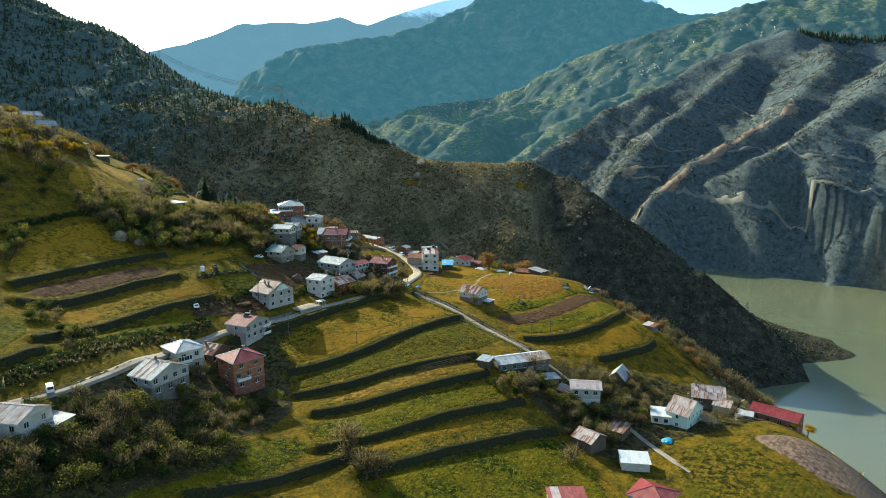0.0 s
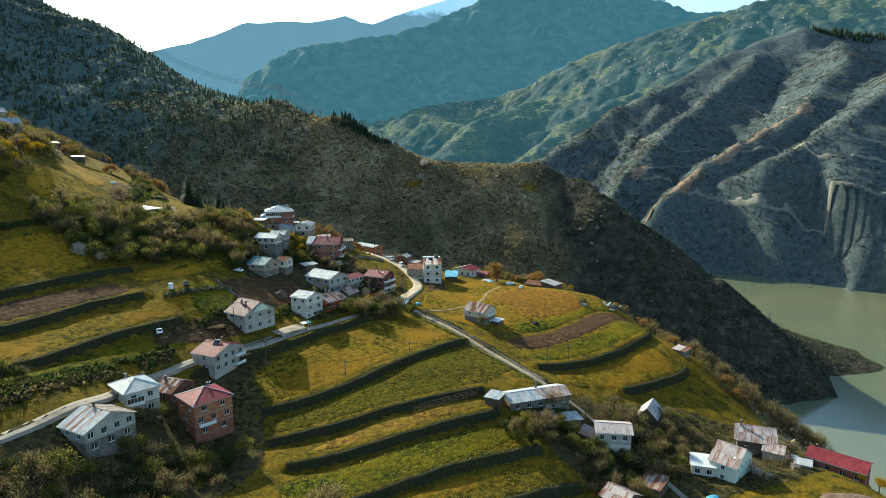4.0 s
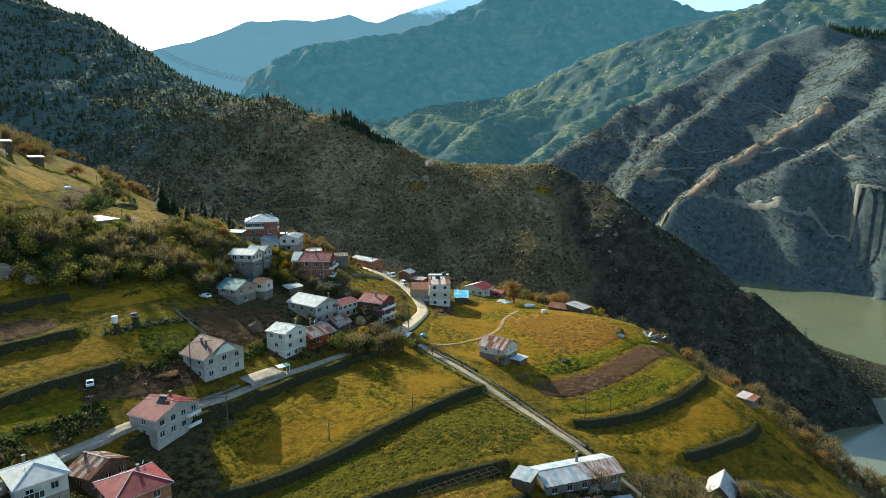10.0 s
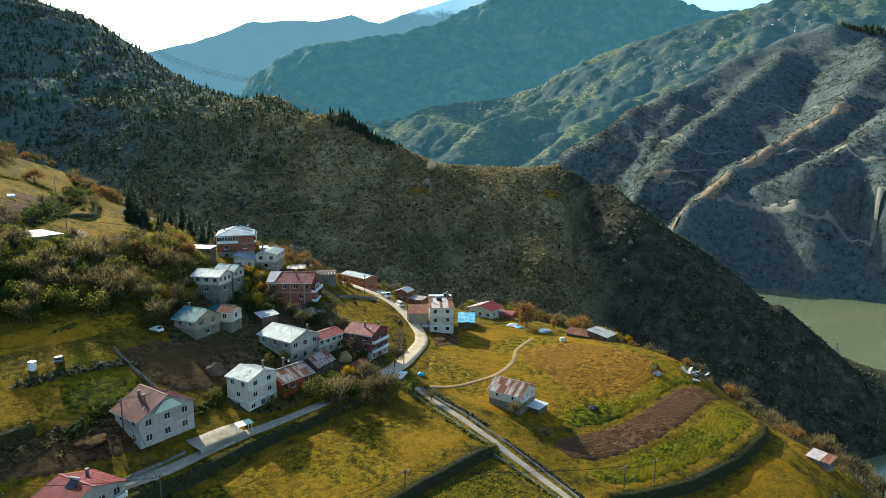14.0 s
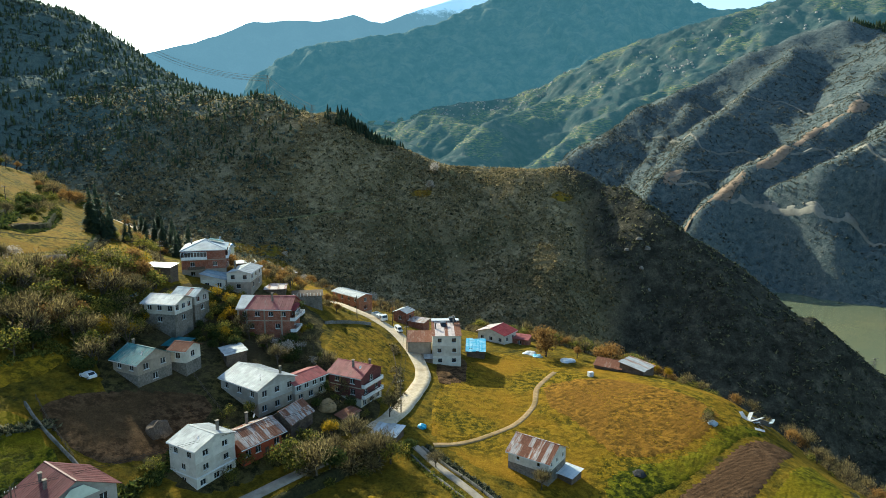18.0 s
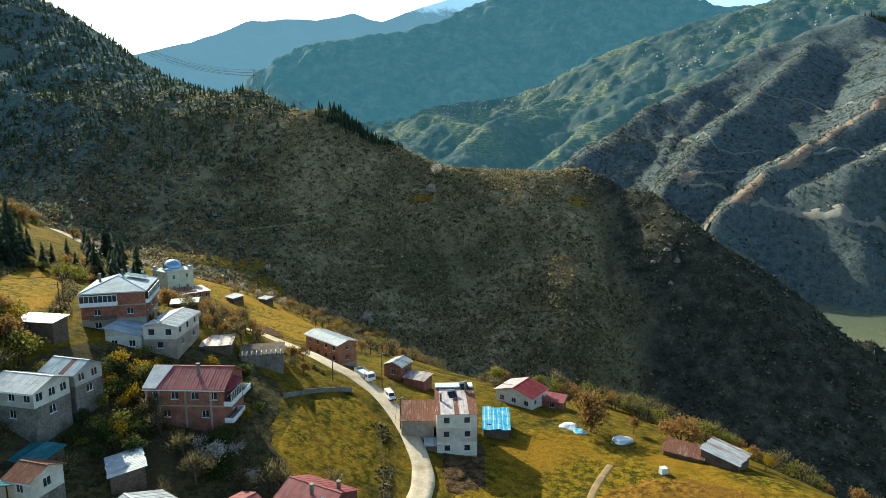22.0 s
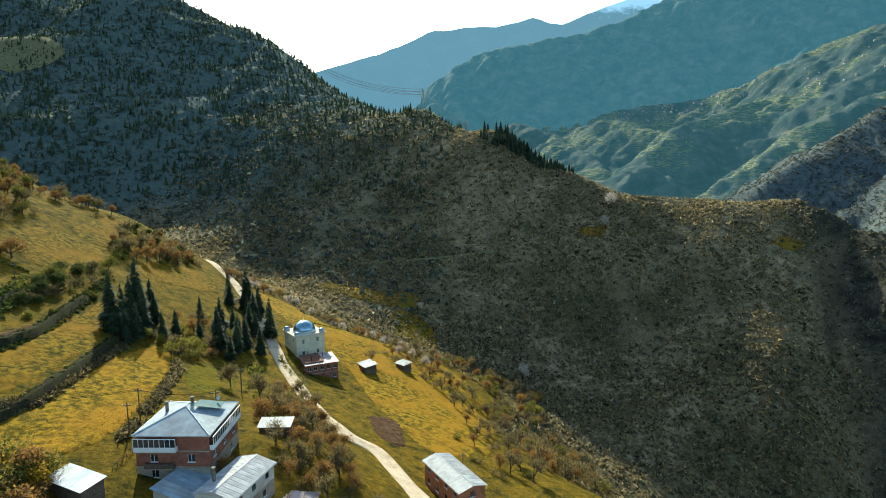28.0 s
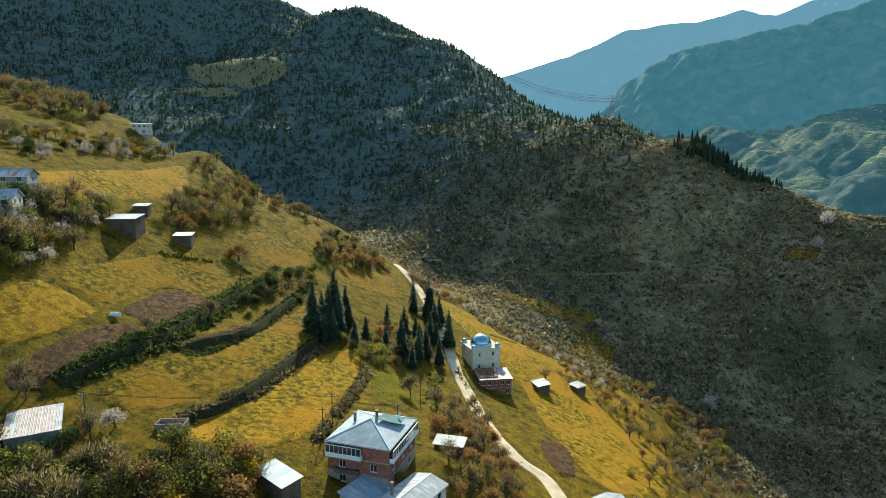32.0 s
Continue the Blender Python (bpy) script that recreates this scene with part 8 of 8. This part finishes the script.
for _n, _l, _c, _x, _y, _r, _q, _m in (("tarpaulin", "heap under crumpled blue and white plastic sheet", "tarpaulin", 21.5, 356.0, 2.4, 0.35, WHITESHEET), ("tarpaulin", "pile wrapped in white and blue plastic", "tarpaulin", 33.5, 349.0, 2.6, 0.35, WHITESHEET),
                                       ("tarpaulin", "blue plastic sheet over a heap", "tarpaulin", 24.0, 353.0, 1.7, 0.4, TARP), ("tarpaulin", "bright blue plastic sheet by the white shed", "tarpaulin", 71.5, 183.0, 1.8, 0.5, TARP),
                                       ("tarpaulin", "blue plastic sheet beside the lane", "tarpaulin", -12.0, 288.6, 1.1, 0.7, TARP), ("tarpaulin", "green netting over stored goods by the lane", "tarpaulin", -18.6, 345.6, 1.6, 1.1, GREENTARP),
                                       ("hay_bale", "dark plastic-covered hay heap in the meadow", "hay", 37.0, 277.0, 1.5, 0.6, DARK), ("hay_bale", "pale plastic bale at the meadow's edge", "hay", 61.0, 297.5, 1.3, 0.6, BLUEGREY),
                                       ("haystack", "dark weathered haystack in the dug garden", "hay", -64.6, 266.0, 2.4, 1.2, TIMBER), ("haystack", "pale conical haystack behind the red house", "hay", -34.4, 287.0, 2.2, 1.1, DIRT),
                                       ("earth_mound", "heap of rubble and boards below the white house", "rubble", -7.4, 327.0, 3.0, 0.2, DUG), ("earth_mound", "heap of earth and timber beside the house", "rubble", -78.0, 232.0, 3.0, 0.25, DUG),
                                       ("rock_outcrop", "jagged pale rock outcrop on the ravine side", "rock", 136.0, 654.0, 2.2, 0.8, STONE), ("rock_outcrop", "broken grey crag above the gorge", "rock", 147.0, 658.0, 2.8, 0.7, STONE),
                                       ("rock_outcrop", "tall weathered crag above the gorge", "rock", 152.0, 650.0, 2.4, 1.3, STONE), ("rock_outcrop", "narrow rock rib on the ravine side", "rock", 144.5, 639.0, 2.0, 1.2, STONE),
                                       ("rock_outcrop", "low rock rib near the gorge", "rock", 148.0, 629.0, 1.7, 1.1, STONE), ("boulder", "grey boulder on the sunny bank", "rock", -63.0, 332.0, 1.4, 0.6, STONE), ("boulder", "pale boulder on the bank", "rock", -58.6, 331.4, 1.0, 0.6, STONE)):
    simple(_n, _l, _c, lump(_r, _x, _q), _m, pose(_x, _y, height(_x, _y) + 0.1, 0, 0, _x * 13))

root = tagged(new("water_tank"), "white cylindrical water tank on the terrace", "tank")
root.matrix_world = pose(-98.2, 245.4, height(-98.2, 245.4))
part("drum", tube(bmesh.new(), (0, 0, -0.3), (0, 0, 1.9), 0.85, 0.85, 20), WHITEPAINT, root)
part("lid", tube(bmesh.new(), (0, 0, 1.9), (0, 0, 2.1), 0.6, 0.3, 16), WHITEPAINT, root)
root = tagged(new("water_tank"), "white plastic tank in a cage in the meadow", "tank")
root.matrix_world = pose(37.2, 330.0, height(37.2, 330), 0, 0, 20)
part("tank_body", boxed(-0.75, 0.75, -0.6, 0.6, 0.05, 1.5), WHITEPAINT, root)
for i in range(5):
    part("cage_bar", boxed(-0.78 + i * 0.38, -0.74 + i * 0.38, -0.64, -0.61, 0, 1.55), ZINC, root)
root = tagged(new("water_tank"), "white cylinder tank lying on the plot", "tank")
root.matrix_world = pose(-165.0, 335.4, height(-165, 335.4) + 0.3, 0, 0, 30)
part("drum", tube(bmesh.new(), (-1.2, 0, 0.5), (1.2, 0, 0.5), 0.65, 0.65, 16), WHITEPAINT, root)
root = tagged(new("trough"), "open concrete water trough beside the meadow", "trough")
root.matrix_world = pose(-122.0, 323.6, height(-122, 323.6) - 0.2, 0, 0, 38)
for v in ((-3.0, 3.0, -1.5, -1.3, 0, 1.8), (-3.0, 3.0, 1.3, 1.5, 0, 1.8), (-3.0, -2.8, -1.3, 1.3, 0, 1.8), (2.8, 3.0, -1.3, 1.3, 0, 1.8)):
    part("side", boxed(*v), CONCRETE, root)
part("bottom", boxed(-2.8, 2.8, -1.3, 1.3, 0, 0.4), CONCRETE, root)

root = tagged(new("shelter"), "small roadside shelter with blue and white roof", "shelter")
root.matrix_world = pose(-50.4, 245.6, height(-50.4, 245.6) + 0.3, 0, 0, 45)
for sx in (-1.5, 1.5):
    for sy in (-0.8, 0.8):
        part("post", boxed(sx - 0.06, sx + 0.06, sy - 0.06, sy + 0.06, -0.6, 2.2), TRIM, root)
slab("roof", [(-1.9, -1.1, 2.2), (0.2, -1.1, 2.2), (0.2, 1.2, 2.5), (-1.9, 1.2, 2.5)], 0.07, WHITESHEET, root)
slab("roof", [(0.2, -1.1, 2.2), (1.9, -1.1, 2.2), (1.9, 1.2, 2.5), (0.2, 1.2, 2.5)], 0.07, TEAL, root)

# bean frame
root = tagged(new("garden_frame"), "long weathered bean frame of poles on the terrace", "garden frame")
root.matrix_world = pose(0, 0, 0)
for i in range(13):
    t = i / 12
    for k, (ax, ay, bx, by) in enumerate(((-9, 201.5, 8, 210.5), (-7.4, 199.2, 9.6, 208.2))):
        x, y = ax + (bx - ax) * t, ay + (by - ay) * t
        z = height(x, y)
        part("stake", tube(bmesh.new(), (x, y, z - 0.3), (x + 0.1, y, z + 2.0), 0.05, 0.04, 5), TIMBER, root)
for k, (ax, ay, bx, by) in enumerate(((-9, 201.5, 8, 210.5), (-7.4, 199.2, 9.6, 208.2), (-8.2, 200.3, 8.8, 209.3))):
    part("rail", tube(bmesh.new(), (ax, ay, height(ax, ay) + 1.95), (bx, by, height(bx, by) + 1.95), 0.05, 0.05, 5), TIMBER, root)
for i in range(10):
    t = i / 9
    x0, y0 = -9 + 17 * t, 201.5 + 9 * t
    part("slat", tube(bmesh.new(), (x0, y0, height(x0, y0) + 2.0), (x0 + 1.6, y0 - 2.3, height(x0 + 1.6, y0 - 2.3) + 2.0), 0.05, 0.04, 4), TIMBER, root)


def fence(label, pts, tall=1.1, gap=1.6, material=TIMBER):
    root = tagged(new("fence"), label, "fence", "fences")
    line = smooth_line(pts, gap)
    prev = None
    for q in line:
        z = height(q.x, q.y)
        part("post", tube(bmesh.new(), (q.x, q.y, z - 0.3), (q.x, q.y, z + tall), 0.06, 0.05, 5), material, root)
        c = Vector((q.x, q.y, z))
        if prev is not None:
            for h in (0.45, 0.95):
                part("rail", tube(bmesh.new(), prev + Vector((0, 0, h * tall)), c + Vector((0, 0, h * tall)), 0.04, 0.04, 4), material, root)
        prev = c


fence("rough pole fence round the dug garden", [(-88, 264), (-82, 259), (-74, 253)])
fence("pole fence above the dug garden", [(-66, 287), (-60, 281), (-56, 277)])
fence("wire fence beside the orchard lane", [(-106, 356), (-98, 345), (-94, 335)])
fence("pole fence on the lane's edge", [(-22, 300), (-21, 316), (-24, 334)])


def low_wall(label, pts, tall=0.6, thick=0.35):
    line = smooth_line(pts, 1.5)
    co = []
    for i, q in enumerate(line):
        t = (line[min(i + 1, len(line) - 1)] - line[max(i - 1, 0)]).normalized()
        n = Vector((-t.y, t.x, 0)) * thick / 2
        z = height(q.x, q.y)
        top = z + tall * (0.85 + 0.3 * noise.noise((q.x * 0.5, q.y * 0.5, 0)))
        for s, h in ((-1, z - 0.6), (-1, top), (1, top), (1, z - 0.6)):
            co.append((q.x + n.x * s, q.y + n.y * s, h))
    me = mesh_from("wall", np.array(co), grid_quads(4, len(line)), STONE, False)
    tagged(new("stone_wall", me), label, "wall", kind="structure")


low_wall("low dry-stone wall along the path", [(-11.5, 279.0), (8, 257.5), (21, 243.5), (33, 225.5)])
low_wall("low dry-stone wall below the path", [(-14.5, 276), (4, 253.5), (17, 239.5), (30, 222)])
low_wall("stone wall above the small plot", [(-45, 333), (-39, 343), (-33, 350)], 1.2)

low_wall("rough stone wall along the dug garden", [(-88.5, 261.5), (-82, 257), (-72, 251.5)], 0.9)
low_wall("dry-stone wall below the dark red roof", [(-60, 236), (-68, 224), (-74, 214)], 0.8)


# roof fittings
def by_label(text):
    return next(o for o in scene.objects if o.parent is None and text in str(o.get("label", "")))


def dish(text, x, y, z, yaw=160):
    """A satellite dish on a short mast, part of its house."""
    root = by_label(text)
    bm = bmesh.new()
    rings = []
    for k in range(4):
        r = 0.42 * k / 3 + 0.02
        rings.append([bm.verts.new((r * math.cos(a), 0.16 * (r / 0.44) ** 2, r * math.sin(a))) for a in np.linspace(0, 2 * math.pi, 14, endpoint=False)])
    for p, q in zip(rings, rings[1:]):
        for i in range(14):
            bm.faces.new((p[i], p[(i + 1) % 14], q[(i + 1) % 14], q[i]))
    d = part("satellite_dish", bm, WHITEPAINT, root, "white satellite dish", m=pose(x, y, z + 1.0, 25, 0, yaw))
    part("mast", tube(bmesh.new(), (0, 0, 0), (0, 0, -1.6), 0.03, 0.03, 6), DARK, d, m=pose(0, 0, 0, -25))
    part("feed_arm", tube(bmesh.new(), (0, 0.02, -0.35), (0, 0.5, 0.0), 0.015, 0.015, 5), DARK, d)


def solar_heater(text, x, y, z, yaw):
    """A sloping collector with its tank on a frame."""
    root = by_label(text)
    s_ = part("solar_collector", boxed(-1.0, 1.0, -0.8, 0.9, 0.0, 0.08), CAR_GLASS, root, "dark solar collector", m=pose(x, y, z + 0.6, 32, 0, yaw))
    part("tank", tube(bmesh.new(), (-1.0, 1.1, 0.25), (1.0, 1.1, 0.25), 0.28, 0.28, 12), ZINC, s_)
    for sx in (-0.8, 0.8):
        part("leg", boxed(sx - 0.03, sx + 0.03, 0.8, 0.86, -1.5, 0.0), DARK, s_)


solar_heater("three-storey grey house with red roof", 0.5, -1.2, 9.9, 10)
solar_heater("two-storey white house with rusted roof", 2.4, 3.4, 11.3, 20)
solar_heater("two-storey white house with rusted roof", -0.6, 0.6, 10.5, 20)
dish("orange-walled house", -2.0, 2.6, 5.6)
dish("tall white house with pale", 2.6, -2.6, 8.9)
dish("large grey-rendered house", 4.8, -3.0, 7.8)
dish("three-storey dark red house", 3.6, -2.6, 9.2)
dish("three-storey brick house with blue-grey", 4.4, 4.0, 10.4)
dish("two-storey white house with pale hipped", 3.0, -2.0, 8.4)
dish("pale green house", 2.4, -4.0, 6.8)
dish("three-storey brick house with red hipped", -2.4, 3.0, 10.6)
dish("large grey house with dark plum", 4.2, -4.6, 10.8)
dish("stone-based house with faded teal", 3.4, -2.4, 6.4)

# far hamlets: small pale houses on the hazy hills
_rng = np.random.default_rng(91)
_deps = bpy.context.evaluated_depsgraph_get()
_deps.update()
_cos, _fcs, _mid, _base = [], [], [], 0
for _cx, _cy, _sx, _sy, _k in ((60, 2960, 190, 40, 90), (330, 2930, 70, 40, 24), (-150, 2850, 60, 60, 10), (780, 2480, 60, 50, 26), (980, 2560, 70, 40, 22), (560, 2600, 120, 70, 16), (1180, 2520, 90, 50, 16)):
    for _ in range(_k):
        x, y = _rng.normal(_cx, _sx), _rng.normal(_cy, _sy)
        ok, loc, *_r = scene.ray_cast(_deps, (x, y, 900), (0, 0, -1))
        if not ok:
            continue
        w, d, hh, rr, a = _rng.uniform(5, 9), _rng.uniform(4, 7), _rng.uniform(1.5, 3.5), _rng.uniform(0.8, 1.6), _rng.uniform(0, 3.14)
        c, s = math.cos(a), math.sin(a)
        pts = [(-w, -d, -4), (w, -d, -4), (w, d, -4), (-w, d, -4), (-w, -d, hh), (w, -d, hh), (w, d, hh), (-w, d, hh), (-w, 0, hh + rr), (w, 0, hh + rr)]
        _cos += [(loc.x + (px * c - py * s) / 2, loc.y + (px * s + py * c) / 2, loc.z + pz) for px, py, pz in pts]
        for tri, mi in (((0, 1, 5), 0), ((0, 5, 4), 0), ((1, 2, 6), 0), ((1, 6, 5), 0), ((2, 3, 7), 0), ((2, 7, 6), 0), ((3, 0, 4), 0), ((3, 4, 7), 0), ((4, 5, 9), 1), ((4, 9, 8), 1), ((6, 7, 8), 1), ((6, 8, 9), 1), ((5, 6, 9), 0), ((7, 4, 8), 0)):
            _fcs.append([_base + t for t in tri])
            _mid.append(mi)
        _base += 10
_me = mesh_from("far_hamlet", np.array(_cos), np.array(_fcs), GREYWALL, False)
_me.materials.append(PALEPINK)
_me.polygons.foreach_set("material_index", np.array(_mid, np.int32))
tagged(new("far_hamlet", _me), "scattered pale houses of a distant hamlet", "hamlet", kind="stuff")
